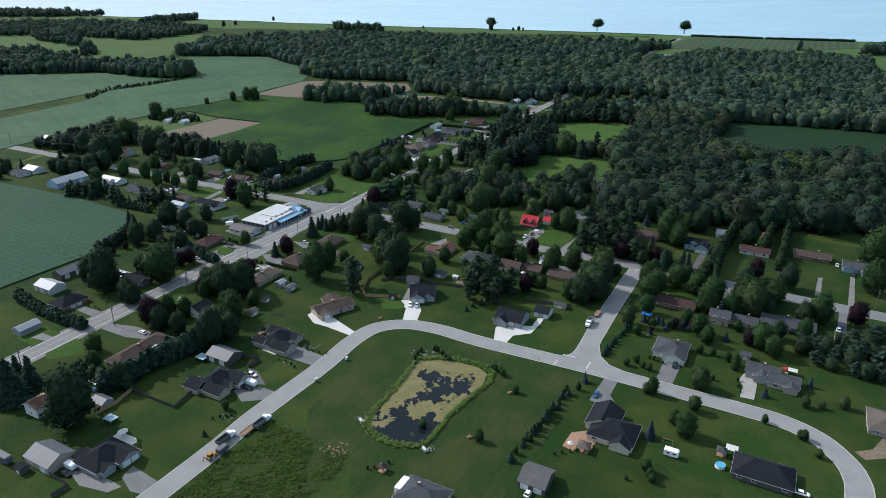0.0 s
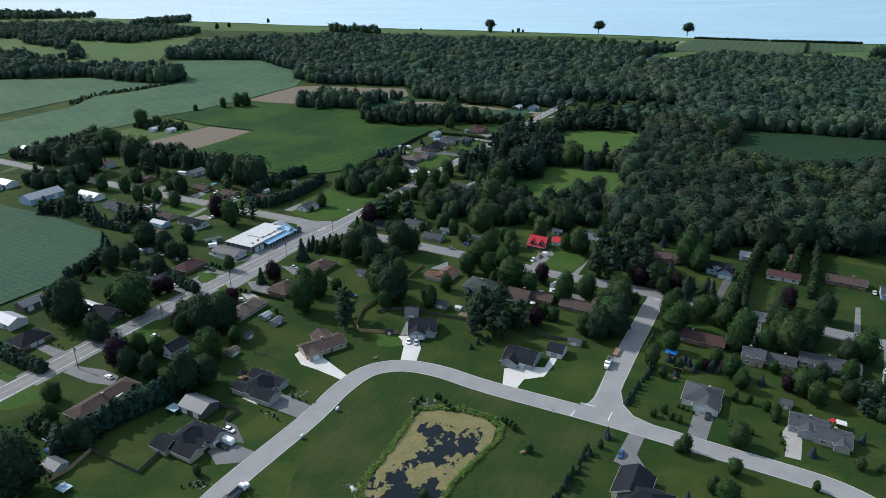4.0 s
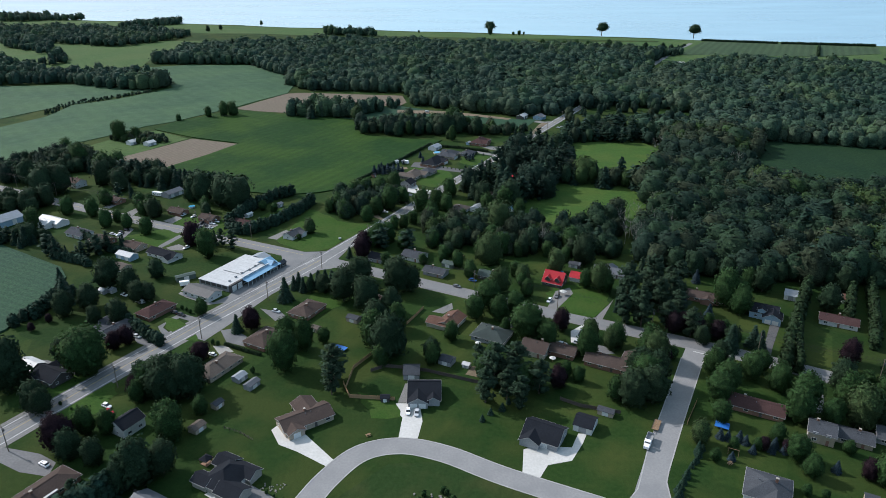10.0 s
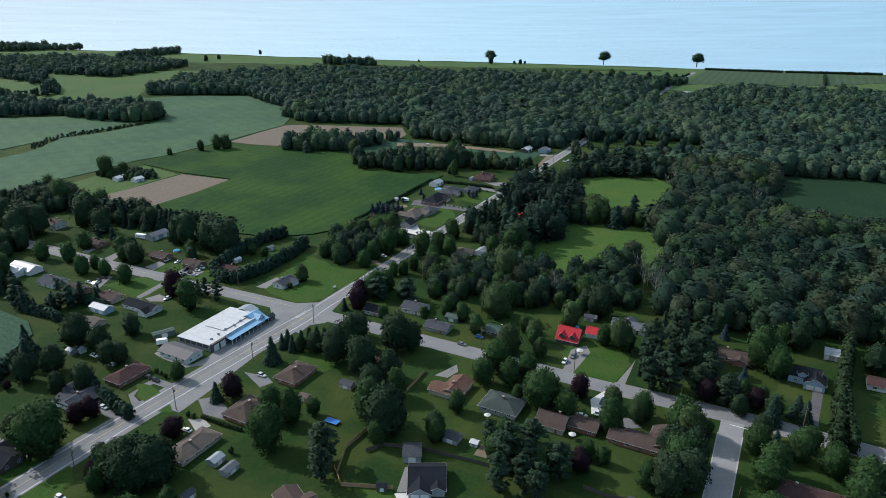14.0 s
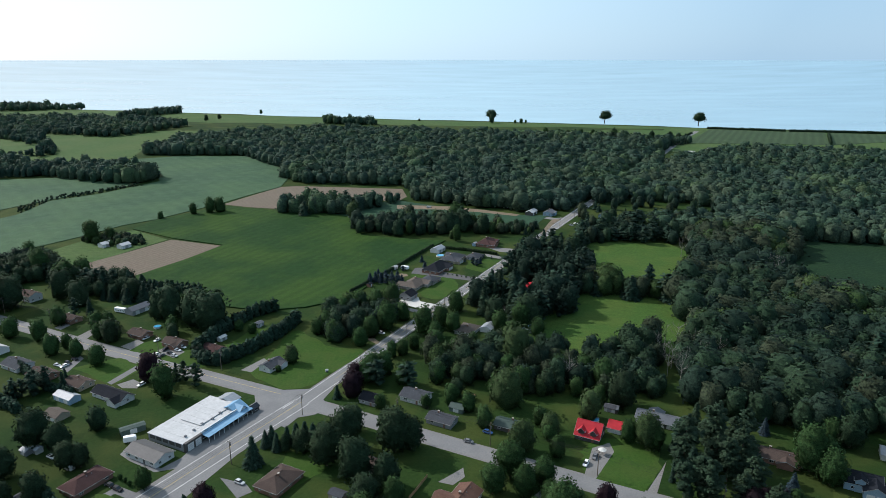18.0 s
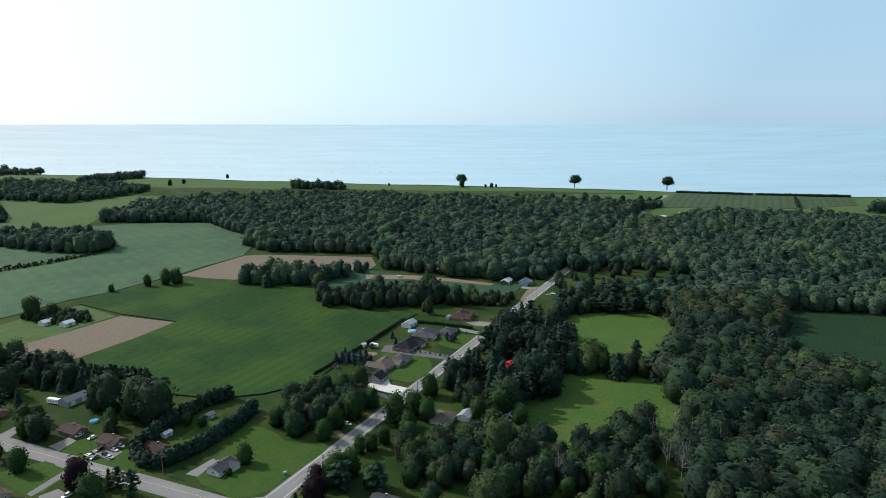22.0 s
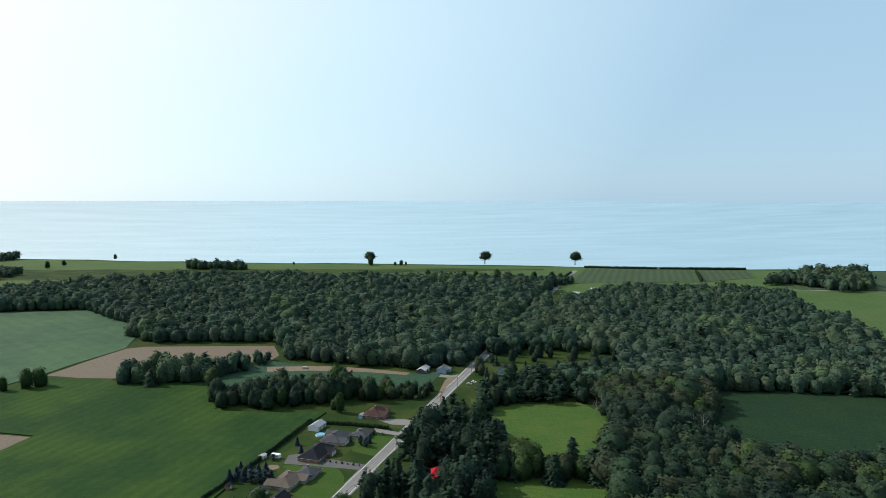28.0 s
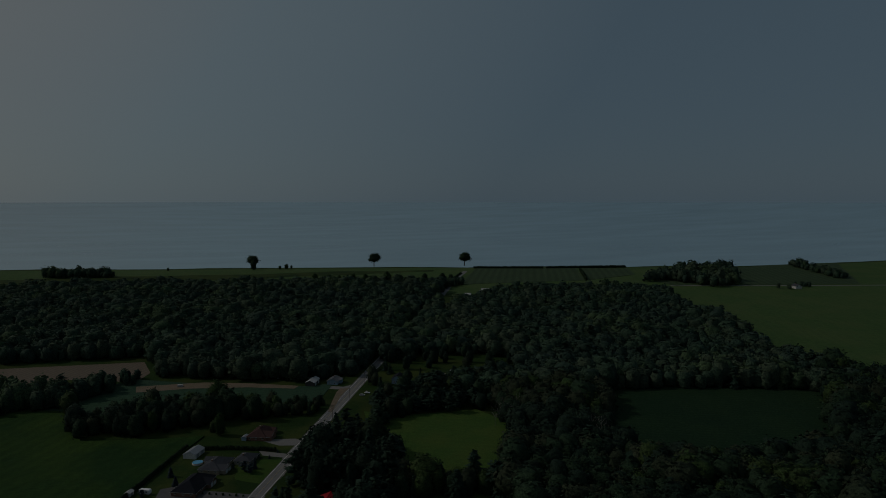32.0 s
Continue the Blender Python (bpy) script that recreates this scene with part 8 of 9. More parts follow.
house(63.2, 403.5, -28, 10.5, 10, "metal_red", "wall_dark", "gable", 2.5, wings=[(-2.6, -2.6, 90, 4, 2.6, "", 4.6), (2.6, -2.6, 90, 4, 2.6, "", 4.6)], pitch=0.95, label="dark-sided bungalow with a bright red metal gable roof")
house(77.0, 407.5, -28, 8.5, 6.5, "metal_red", "wall_white", "gable", 2.7, garage="front", pitch=0.62, label="white-sided bungalow with a bright red metal gable roof")
house(73.5, 322.5, -28, 19, 9, "shingle_brown", "wall_brick", "gable", 2.6, wings=[(9, 4, 90, 14, 9)], label="brown brick bungalow with a brown shingled gable roof")
house(44.0, 334.0, -28, 11, 10, "shingle_brown", "wall_cream", "gable", 2.9, pitch=0.56, label="cream-sided bungalow with a brown shingled gable roof")
house(55.0, 332.6, -28, 13, 8, "shingle_brown", "wall_brick", "gable", 2.6, label="brown brick bungalow with a brown shingled gable roof")
house(25.3, 346.0, 152, 15.5, 12.5, "shingle_green", "wall_grey", "hip", 2.7, garage="right", label="grey-sided bungalow with a grey-green shingled hip roof")
house(6.8, 358.5, 62, 13, 9, "shingle_rust", "wall_cream", "gable", 2.7, wings=[(-4, 4, 90, 11, 7)], label="cream-sided bungalow with a rust-brown shingled gable roof")
house(27.9, 410.4, -28, 9.5, 7.6, "metal_green", "wall_dark", "gable", 2.6, label="dark-sided bungalow with a dark green metal gable roof")
house(-13.5, 436.6, -28, 12.3, 9.5, "shingle_grey", "wall_white", "gable", 2.8, label="white-sided bungalow with a grey shingled gable roof")
house(-34.8, 434.1, -28, 8.5, 7.6, "shingle_black", "wall_grey", "gable", 2.6, pitch=0.56, label="grey-sided bungalow with a black shingled gable roof")
house(-1.0, 414.9, -28, 12.3, 7.6, "shingle_grey", "wall_grey", "gable", 2.6, label="grey-sided bungalow with a grey shingled gable roof")
house(-64.0, 370.0, 242, 15.5, 11, "shingle_brown", "wall_brick", "hip", 2.6, label="brown brick bungalow with a brown shingled hip roof")
house(-78.0, 342.3, 242, 15, 12, "shingle_brown", "wall_brick", "hip", 2.6, label="brown brick bungalow with a brown shingled hip roof")
house(-92.1, 319.2, 242, 18.5, 9.5, "shingle_tan", "wall_tan", "hip", 2.6, label="tan-sided bungalow with a tan shingled hip roof")
house(-148.5, 349.5, 62, 13, 9.5, "shingle_grey", "wall_white", "gable", 2.7, wings=[(-3, 4, 90, 9, 7)], label="white-sided bungalow with a grey shingled gable roof")
house(-138.0, 369.5, 62, 16, 9.5, "shingle_red", "wall_brick", "hip", 2.6, label="brown brick bungalow with a dark red shingled hip roof")
house(-182.9, 450.6, -28, 12.3, 8.5, "shingle_brown", "wall_tan", "gable", 2.6, label="tan-sided bungalow with a brown shingled gable roof")
house(-160.0, 438.3, -28, 20.9, 7.6, "shingle_black", "wall_white", "gable", 2.7, wings=[(7, -3, 90, 7, 6)], pitch=0.56, label="white-sided bungalow with a black shingled gable roof")
house(-226.1, 471.7, -28, 14.2, 9.5, "shingle_grey", "wall_white", "gable", 2.7, label="white-sided bungalow with a grey shingled gable roof")
house(-206.1, 460.2, -28, 13.3, 9.5, "shingle_brown", "wall_brick", "gable", 2.6, label="brown brick bungalow with a brown shingled gable roof")
house(-280.6, 575.4, -28, 14, 9, "shingle_brown", "wall_white", "gable", 4.4, label="white-sided house with a brown shingled gable roof")
house(-153.3, 499.3, -28, 12, 8, "shingle_brown", "wall_brick", "gable", 2.7, wings=[(3, -3, 90, 5, 5)], label="brown brick bungalow with a brown shingled gable roof")
house(-129.4, 490.8, -28, 14, 8, "shingle_red", "wall_tan", "gable", 2.6, label="tan-sided bungalow with a dark red shingled gable roof")
house(-178.8, 512.7, -28, 12, 8, "shingle_brown", "wall_brick", "gable", 2.6, label="brown brick bungalow with a brown shingled gable roof")
house(-207.1, 529.0, -28, 14, 8, "shingle_grey", "wall_grey", "gable", 2.6, label="grey-sided bungalow with a grey shingled gable roof")
house(-91.0, 470.4, 62, 11.4, 7.6, "shingle_grey", "wall_white", "gable", 2.9, wings=[(3, -3, 90, 6, 5)], label="white-sided bungalow with a grey shingled gable roof")
house(-20.2, 602.0, 62, 20, 13, "shingle_tan", "wall_stone", "hip", 2.7, wings=[(5, -5.5, 90, 9, 8), (-6, 5, 90, 8, 8)], label="pale stone bungalow with a grey shingled hip roof")
house(-9.2, 610.8, 62, 12, 11, "shingle_grey", "wall_stone", "hip", 2.6, label="pale stone bungalow with a grey shingled hip roof")
house(-3.9, 640.1, 62, 24, 14, "shingle_black", "wall_brick", "hip", 2.7, wings=[(4, -5, 90, 9, 8, "left")], pitch=0.56, label="brown brick bungalow with a black shingled hip roof")
house(8.7, 665.0, 62, 20, 13, "shingle_grey", "wall_tan", "hip", 2.7, wings=[(-5, -5.5, 90, 9, 8, "left"), (6, 5, 90, 8, 7)], label="tan-sided bungalow with a grey shingled hip roof")
house(26.3, 669.1, 62, 13, 10, "shingle_grey", "wall_stone", "hip", 2.6, label="pale stone bungalow with a grey shingled hip roof")
house(39.4, 709.6, 62, 19, 13, "shingle_red", "wall_brick", "hip", 2.7, wings=[(-4, -5.5, 90, 9, 9), (6, -4, 90, 7, 6)], pitch=0.56, label="brown brick bungalow with a brown shingled hip roof")
house(-23.6, 576.6, 62, 9, 9, "shingle_black", "wall_grey", "gable", 3.2, pitch=0.56, label="grey-sided bungalow with a black shingled gable roof")
house(61.5, 592, 242, 14, 10, "metal_red", "wall_brick", "gable", 2.6, label="brown brick bungalow with a red metal gable roof among conifers")
house(110.0, 815.0, 62, 12, 9, "metal_grey", "wall_blue", "gable", 3.4, wings=[(2, -3.5, 90, 6, 5)], label="blue-sided house with a grey metal gable roof")
house(163.1, 800.4, 242, 13, 9, "shingle_black", "wall_blue", "gable", 4.4, pitch=0.56, label="blue-sided house with a black shingled gable roof")
house(203.0, 793.3, 242, 10, 8, "shingle_grey", "wall_white", "gable", 2.6, label="white-sided bungalow with a grey shingled gable roof")
house(217.3, 805.9, 242, 10, 8, "metal_pale", "wall_white", "gable", 2.6, label="white-sided bungalow with a pale grey metal gable roof")
house(-56.3, 518.6, 62, 12, 9, "shingle_grey", "wall_white", "gable", 2.7, label="white-sided bungalow with a grey shingled gable roof")
house(14.6, 518.6, 242, 13, 11, "shingle_tan", "wall_white", "hip", 2.6, label="white-sided bungalow with a tan shingled hip roof")
house(33.4, 549.3, 242, 12, 10, "shingle_brown", "wall_brick", "gable", 2.6, label="brown brick bungalow with a brown shingled gable roof")
house(-232.4, 536.1, -28, 12, 8, "shingle_brown", "wall_brick", "gable", 2.6, label="brown brick bungalow with a brown shingled gable roof")
house(-28.0, 378.6, -28, 11.4, 8.5, "shingle_brown", "wall_white", "gable", 2.6, label="white-sided bungalow with a brown shingled gable roof")
house(-337.4, 510.7, -28, 13, 9, "shingle_grey", "wall_white", "gable", 2.6, label="white-sided bungalow with a grey shingled gable roof")
house(-49.0, 283.8, 34, 19.0, 9.5, "shingle_brown", "wall_tan", "gable", 2.8, wings=[(3, 6, 90, 9, 8), (-6, -4, 90, 6, 6, "left")], label="tan-sided bungalow with a brown shingled gable roof")
shed(-128.9, 173.4, -28, 13, 10, "metal_grey", "wall_tan", 3.2, name="garage", label="tan-sided detached garage with a grey metal gable roof", doors=2)
shed(-89.0, 239.0, -28, 12, 9, "metal_grey", "wall_dark", 3.0, name="garage", label="dark-sided detached garage with a grey metal gable roof", doors=2)
shed(-188.0, 261.7, 242, 10, 6, "metal_pale", "wall_grey", 3.0, name="barn", label="grey-sided barn with a pale grey metal gable roof", doors=2)
shed(-200.5, 304.5, -28, 13, 9, "metal_pale", "wall_white", 3.4, name="barn", label="white-sided barn with a pale grey metal gable roof", doors=2)
shed(-200.6, 322.8, 62, 13, 8, "metal_grey", "wall_dark", 3.4, name="barn", label="dark-sided barn with a grey metal gable roof", doors=2)
shed(-171.0, 319.5, -28, 10, 7, "metal_white", "wall_dark", 2.8, name="garage", label="dark-sided garage with a bright white metal roof")
shed(-10.4, 315.3, 0, 6.5, 8, "shingle_grey", "wall_grey", 2.8, name="garage", label="grey-sided detached garage with a grey shingled gable roof")
shed(55.3, 281.0, -28, 7, 8, "shingle_black", "wall_white", 2.9, name="garage", label="white-sided detached garage with a black shingled gable roof")
shed(37.5, 164.8, -28, 9.2, 10.4, "metal_dull", "wall_dark", 2.9, name="garage", label="dark-sided detached garage with a dull grey gable roof", doors=2)
shed(182.7, 386.9, -28, 6, 8, "metal_pale", "wall_white", 2.8, name="garage", label="white-sided detached garage with a pale grey metal gable roof")
shed(209.7, 382.2, -28, 6, 7, "shingle_rust", "wall_white", 2.6, name="garage", label="white-sided detached garage with a rust-brown shingled gable roof")
shed(6.5, 425.5, -28, 7, 5, "metal_green", "wall_green", 2.4, name="shed", label="green-sided shed with a dark green metal gable roof")
shed(-181.0, 436.2, -28, 12, 6, "metal_pale", "wall_blue", 2.8, name="barn", label="blue-sided barn with a pale grey metal gable roof", doors=2)
shed(-177.2, 420.1, -28, 9, 7, "shingle_tan", "wall_tan", 2.4, name="shed", label="tan-sided shed with a tan shingled gable roof", doors=2)
shed(-255.8, 487.7, -28, 11, 9, "metal_white", "wall_white", 3, name="barn", label="white-sided barn with a white metal gable roof", doors=2)
shed(-197.3, 552.4, 62, 14, 8, "metal_grey", "wall_grey", 3.2, name="barn", label="grey-sided barn with a grey metal gable roof", doors=2)
shed(-3.8, 689.1, 62, 12, 8, "metal_pale", "wall_white", 2.9, name="barn", label="white-sided barn with a pale grey metal gable roof", doors=2)
shed(-35.4, 588.2, 62, 9, 7, "shingle_grey", "wall_tan", 2.6, name="shed", label="tan-sided shed with a grey shingled gable roof", doors=2)
shed(92.0, 818.0, 62, 15, 8, "metal_white", "wall_dark", 3.2, name="barn", label="dark-sided barn with a white metal gable roof", doors=2)
shed(385.6, 1177.4, -28, 10, 8, "metal_white", "wall_white", 4.4, name="barn", label="white-sided barn with a white metal gable roof", doors=2)
shed(436.4, 1198.9, -28, 34, 12, "metal_white", "wall_white", 4.4, name="barn", label="white-sided barn with a white metal gable roof", doors=2)
shed(421.1, 1201.7, -28, 10, 8, "metal_grey", "wall_white", 3, name="barn", label="white-sided barn with a grey metal gable roof", doors=2)
shed(27.1, 521.0, 242, 9, 7, "metal_pale", "wall_white", 2.5, name="shed", label="white-sided shed with a pale grey metal gable roof", doors=2)
shed(51.0, 519.0, 242, 6, 5, "metal_blue", "wall_white", 2.5, name="shed", label="white-sided shed with a blue metal gable roof")
shed(-287.0, 488.4, 62, 26, 13, "metal_pale", "wall_blue", 4.2, name="barn", label="blue-sided barn with a pale grey metal gable roof", doors=2)
shed(-331.2, 519.5, -28, 14, 10, "metal_white", "wall_white", 3.4, name="barn", label="white-sided barn with a white metal gable roof", doors=2)
shed(-374.3, 624.0, -28, 14, 9, "metal_white", "wall_white", 3.2, name="barn", label="white-sided barn with a white metal gable roof", doors=2)
shed(-253.7, 492.3, -28, 20, 9, "metal_white", "wall_white", 3, name="barn", label="white-sided barn with a white metal gable roof", doors=2)
shed(-87.7, 279.1, 62, 5, 4, "shingle_tan", "wall_tan", 2.2, name="shed", label="tan-sided shed with a tan shingled gable roof")
shed(-84.6, 293.2, 62, 4, 3, "shingle_grey", "wall_tan", 2.2, name="shed", label="tan-sided shed with a grey shingled gable roof")
shed(-81.1, 311.5, 62, 5, 4, "metal_pale", "wall_grey", 2.3, name="shed", label="grey-sided shed with a pale grey metal gable roof")
shed(-74.8, 306.6, 62, 6, 3.5, "metal_grey", "wall_grey", 2.2, name="shed", label="grey-sided shed with a grey metal gable roof")
shed(-20.1, 297.3, 0, 3.4, 2.6, "shingle_black", "wall_dark", 2.1, name="shed", label="dark-sided shed with a black shingled gable roof")
shed(138.7, 242.4, -28, 4, 4, "shingle_grey", "wall_tan", 2.3, name="shed", label="tan-sided shed with a grey shingled gable roof")
shed(-40.1, 361.4, -28, 6, 4, "shingle_grey", "wall_tan", 2.3, name="shed", label="tan-sided shed with a grey shingled gable roof")
shed(-56.7, 351.8, -28, 4, 3, "shingle_tan", "wall_tan", 2.2, name="shed", label="tan-sided shed with a tan shingled gable roof")
shed(4.4, 324.5, -28, 6, 5, "shingle_grey", "wall_grey", 2.4, name="shed", label="grey-sided shed with a grey shingled gable roof")
shed(64.7, 288.7, -28, 6, 3, "shingle_grey", "wall_tan", 2.2, name="shed", label="tan-sided shed with a grey shingled gable roof")
shed(-135.7, 168.1, -28, 3.5, 3, "shingle_black", "wall_dark", 2.2, name="shed", label="dark-sided shed with a black shingled gable roof")
shed(-126.5, 205.7, -28, 7, 5, "metal_grey", "wall_grey", 2.4, name="shed", label="grey-sided shed with a grey metal gable roof")
shed(-37.0, 641.6, 62, 4, 3, "metal_white", "wall_white", 2.2, name="shed", label="white-sided shed with a white metal gable roof")
shed(28.3, 706.1, 62, 5, 3, "metal_pale", "wall_blue", 2.4, name="shed", label="blue-sided shed with a pale grey metal gable roof")
shed(-52.5, 600.7, 62, 3.5, 3, "shingle_black", "wall_brick", 2.3, name="shed", label="brown brick shed with a black shingled gable roof")
shed(141.8, 410.5, -28, 3, 3, "metal_grey", "wall_blue", 2.2, name="shed", label="blue-sided shed with a grey metal gable roof")
shed(-254.5, 599.0, -28, 7, 4, "metal_pale", "wall_white", 2.4, name="shed", label="white-sided shed with a pale grey metal gable roof")
shed(-265.1, 586.0, -28, 5, 4, "metal_pale", "wall_blue", 2.4, name="shed", label="blue-sided shed with a pale grey metal gable roof")
shed(-113.0, 527.7, 62, 5, 4, "metal_grey", "wall_grey", 2.3, name="shed", label="grey-sided shed with a grey metal gable roof")
shed(-128.8, 506.6, 62, 5, 3, "metal_white", "wall_white", 2.3, name="shed", label="white-sided shed with a white metal gable roof")
shed(78.7, 424.9, -28, 5, 4, "metal_grey", "wall_dark", 2.3, name="shed", label="dark-sided shed with a grey metal gable roof")
shed(-157.9, 358.1, 62, 6, 5, "shingle_grey", "wall_grey", 2.4, name="shed", label="grey-sided shed with a grey shingled gable roof")
shed(-173.8, 390.8, -28, 4, 3, "metal_pale", "wall_grey", 2.2, name="shed", label="grey-sided shed with a pale grey metal gable roof")
shed(-170.0, 392.0, -28, 4, 3, "metal_pale", "wall_white", 2.2, name="shed", label="white-sided shed with a pale grey metal gable roof")
shed(39.1, 519.7, 242, 4, 3, "shingle_tan", "wall_tan", 2.2, name="shed", label="tan-sided shed with a tan shingled gable roof")
shed(77.5, 425.2, -28, 5, 4, "shingle_grey", "wall_white", 2.3, name="shed", label="white-sided shed with a grey shingled gable roof")
car(-10.7, 289.7, -92, "car_white", "saloon")
car(-7.4, 288.8, -92, "car_silver", "saloon")
car(147.5, 293.6, 62, "car_white", "suv")
car(67.3, 213.8, 242, "car_blue", "saloon")
car(105.6, 235.3, 242, "car_black", "suv")
car(-73.6, 226.1, -28, "car_white", "suv")
car(-73.4, 216.9, -28, "car_black", "pickup")
car(-127.3, 292.9, -28, "car_white", "suv")
car(-124.8, 289.3, -28, "car_red", "saloon")
car(-133.5, 260.1, 152, "car_white", "saloon")
car(-136.7, 220.0, -28, "car_white", "pickup")
car(-133.0, 213.8, -28, "car_blue", "saloon")
car(-120.3, 166.5, -28, "car_black", "suv")
car(34.2, 159.2, 62, "car_white", "saloon")
car(123.4, 159.9, -28, "car_white", "saloon")
car(57.1, 382.1, 242, "car_white", "suv")
car(61.8, 387.0, 242, "car_grey", "saloon")
car(56.6, 339.6, -28, "car_silver", "saloon")
car(63.4, 341.6, 62, "car_silver", "suv")
car(67.3, 349.8, 62, "car_blue", "pickup")
car(19.0, 405.7, -28, "car_blue", "suv")
car(-166.0, 505.5, 242, "car_white", "saloon")
car(-155.3, 484.5, 242, "car_grey", "saloon")
car(-151.4, 487.3, -28, "car_black", "suv")
car(-149.1, 491.9, -28, "car_white", "saloon")
car(-148.1, 484.5, -28, "car_silver", "saloon")
car(-147.6, 495.7, -28, "car_white", "suv")
car(-201.8, 475.6, -28, "car_black", "suv")
car(-200.4, 480.0, -28, "car_black", "saloon")
car(-201.8, 472.1, 242, "car_white", "saloon")
car(-151.8, 450.8, 242, "car_white", "suv")
car(-161.7, 387.7, -28, "car_white", "saloon")
car(-137.7, 345.7, -28, "car_silver", "saloon")
car(-135.1, 347.8, -28, "car_black", "suv")
car(-130.7, 344.8, -28, "car_grey", "pickup")
car(-79.4, 370.2, -28, "car_silver", "suv")
car(-124.7, 366.3, -28, "car_black", "suv")
car(-36.8, 515.4, -28, "car_silver", "suv")
car(192.3, 266.2, 242, "car_white", "suv")
car(195.3, 268.9, 242, "car_blue", "saloon")
car(231.8, 340.9, 242, "car_silver", "saloon")
car(233.7, 328.0, 242, "car_black", "saloon")
car(-4.7, 637.5, -28, "car_red", "saloon")
car(129.7, 777.4, -28, "car_white", "suv")
car(124.5, 772.7, -28, "car_silver", "saloon")
car(-40.9, 473.8, 62, "car_black", "saloon")
car(-158.1, 308.1, -28, "car_white", "suv")
car(10.3, 398.5, -28, "car_grey", "saloon")
car(-142.7, 350.9, 62, "car_black", "suv")
car(-139.5, 349.6, 62, "car_black", "suv")
car(-98.4, 330.2, 152, "car_white", "saloon")
car(-129.0, 368.8, 152, "car_black", "suv")
car(-173.8, 508.3, 242, "car_silver", "saloon")
car(-158.9, 486.6, 152, "car_white", "saloon")
car(-156.4, 492.6, 242, "car_black", "suv")
car(-155.0, 496.6, 62, "car_white", "saloon")
car(-152.0, 497.3, 62, "car_white", "saloon")
car(-206.0, 472.9, -28, "car_silver", "saloon")
car(-42.2, 511.7, -28, "car_black", "suv")

# ---- garden and street trees ----
tree("oak", -170.9, 304.3, 24.0)
tree("oak", -183.4, 313.7, 15.4)
tree("maple", -146.7, 316.9, 21.0, 1.15)
tree("oak", -109.3, 302.1, 17.3)
tree("oak", -98.0, 299.8, 18.2)
tree("oak", -102.8, 297.1, 14.6)
tree("oak", -172.5, 395.9, 17.5)
tree("oak", -159.6, 390.3, 14.4)
tree("oak", -42.1, 395.1, 17.9)
tree("oak", -47.5, 381.9, 18.8)
tree("oak", -35.2, 372.5, 18.3)
tree("oak", -20.9, 392.0, 20.6)
tree("oak", -21.1, 328.7, 21.2)
tree("oak", -14.1, 394.0, 15.0)
tree("oak", -28.9, 354.0, 14.8)
tree("maple", -64.3, 319.2, 18.5, 0.95)
tree("maple", -67.0, 338.5, 14.5, 0.85)
tree("oak", -2.2, 327.3, 10.6)
far_tree("oak", -40.2, 407.3, 14.0)
tree("oak", -59.5, 391.4, 10.5)
tree("oak", -97.6, 251.1, 18.1)
tree("oak", -102.3, 248.5, 11.8)
tree("oak", -91.4, 256.6, 12.9)
tree("pine", -42.0, 311.0, 18.0, 1.1)
tree("pine", -41.7, 301.3, 15.7)
tree("pine", 23.5, 307.1, 21.0)
tree("pine", 19.2, 296.0, 16.6)
tree("pine", 29.6, 303.0, 17.0)
tree("pine", 32.4, 292.5, 15.2)
tree("pine", 17.7, 319.0, 13.7)
tree("pine", 96.5, 381.9, 23.1)
tree("pine", 110.8, 389.2, 23.7)
tree("pine", 117.1, 377.0, 20.7)
tree("pine", 96.7, 356.6, 19.5)
tree("pine", 107.9, 353.9, 15.6)
tree("pine", 89.0, 360.5, 15.7)
tree("pine", 109.3, 370.8, 19.5)
tree("pine", 127.8, 396.7, 17.5)
tree("maple", 145.0, 377.4, 20.5)
tree("maple", 65.9, 330.2, 14.1)
tree("maple", 80.0, 338.4, 11.9)
tree("maple", 92.6, 328.3, 16.2)
tree("maple", 84.0, 304.4, 15.7)
tree("maple", 115.4, 315.6, 13)
tree("maple", 130.1, 312.5, 12.5)
tree("maple", 41.3, 344.2, 18.3)
tree("maple", 49.0, 338.5, 12.9)
tree("maple", 148.4, 368.7, 15.0)
tree("maple", 25.6, 373.8, 15.6)
tree("maple", 29.9, 362.3, 13.7)
tree("maple", 18.0, 363.6, 12.4)
tree("maple", 38.0, 367.4, 12.7)
far_tree("maple", -39.6, 454.4, 12.0)
far_tree("maple", -30.9, 462.8, 13.9)
tree("maple", 116.8, 303.8, 13.7)
tree("lime", 85.4, 395.0, 15.2)
far_tree("lime", 66.0, 417.7, 14.3)
far_tree("lime", 45.8, 402.5, 12.2)
tree("lime", 31.8, 391.1, 14.7)
far_tree("lime", -4.8, 470.8, 12.3)
far_tree("lime", 10.5, 470.9, 12.3)
house(948, 1090, 72, 15, 10, "shingle_grey", "wall_white", "gable", 4.6, pitch=0.6, label="lone white farmhouse with a steep grey roof", group="")
tree("plum", -86.9, 353.1, 12.0, 1.0)
tree("plum", 58.1, 352.8, 11.5)
tree("plum", 49.0, 306.0, 10.7)
tree("plum", 110.1, 350.6, 11.1)
tree("plum", 119.9, 349.3, 10.5)
tree("plum", 97.2, 323.7, 9.0)
tree("spruce", 130.3, 334.5, 13.0, 1.33)
tree("spruce", 96.8, 374.4, 12.8, 1.33)
far_tree("spruce", -33.7, 450.5, 14.9, 1.33)
tree("oak", -130.9, 193.5, 24.0, 1.06)
tree("oak", -125.1, 216.9, 11.0)
tree("oak", -126.5, 263.8, 12.0)
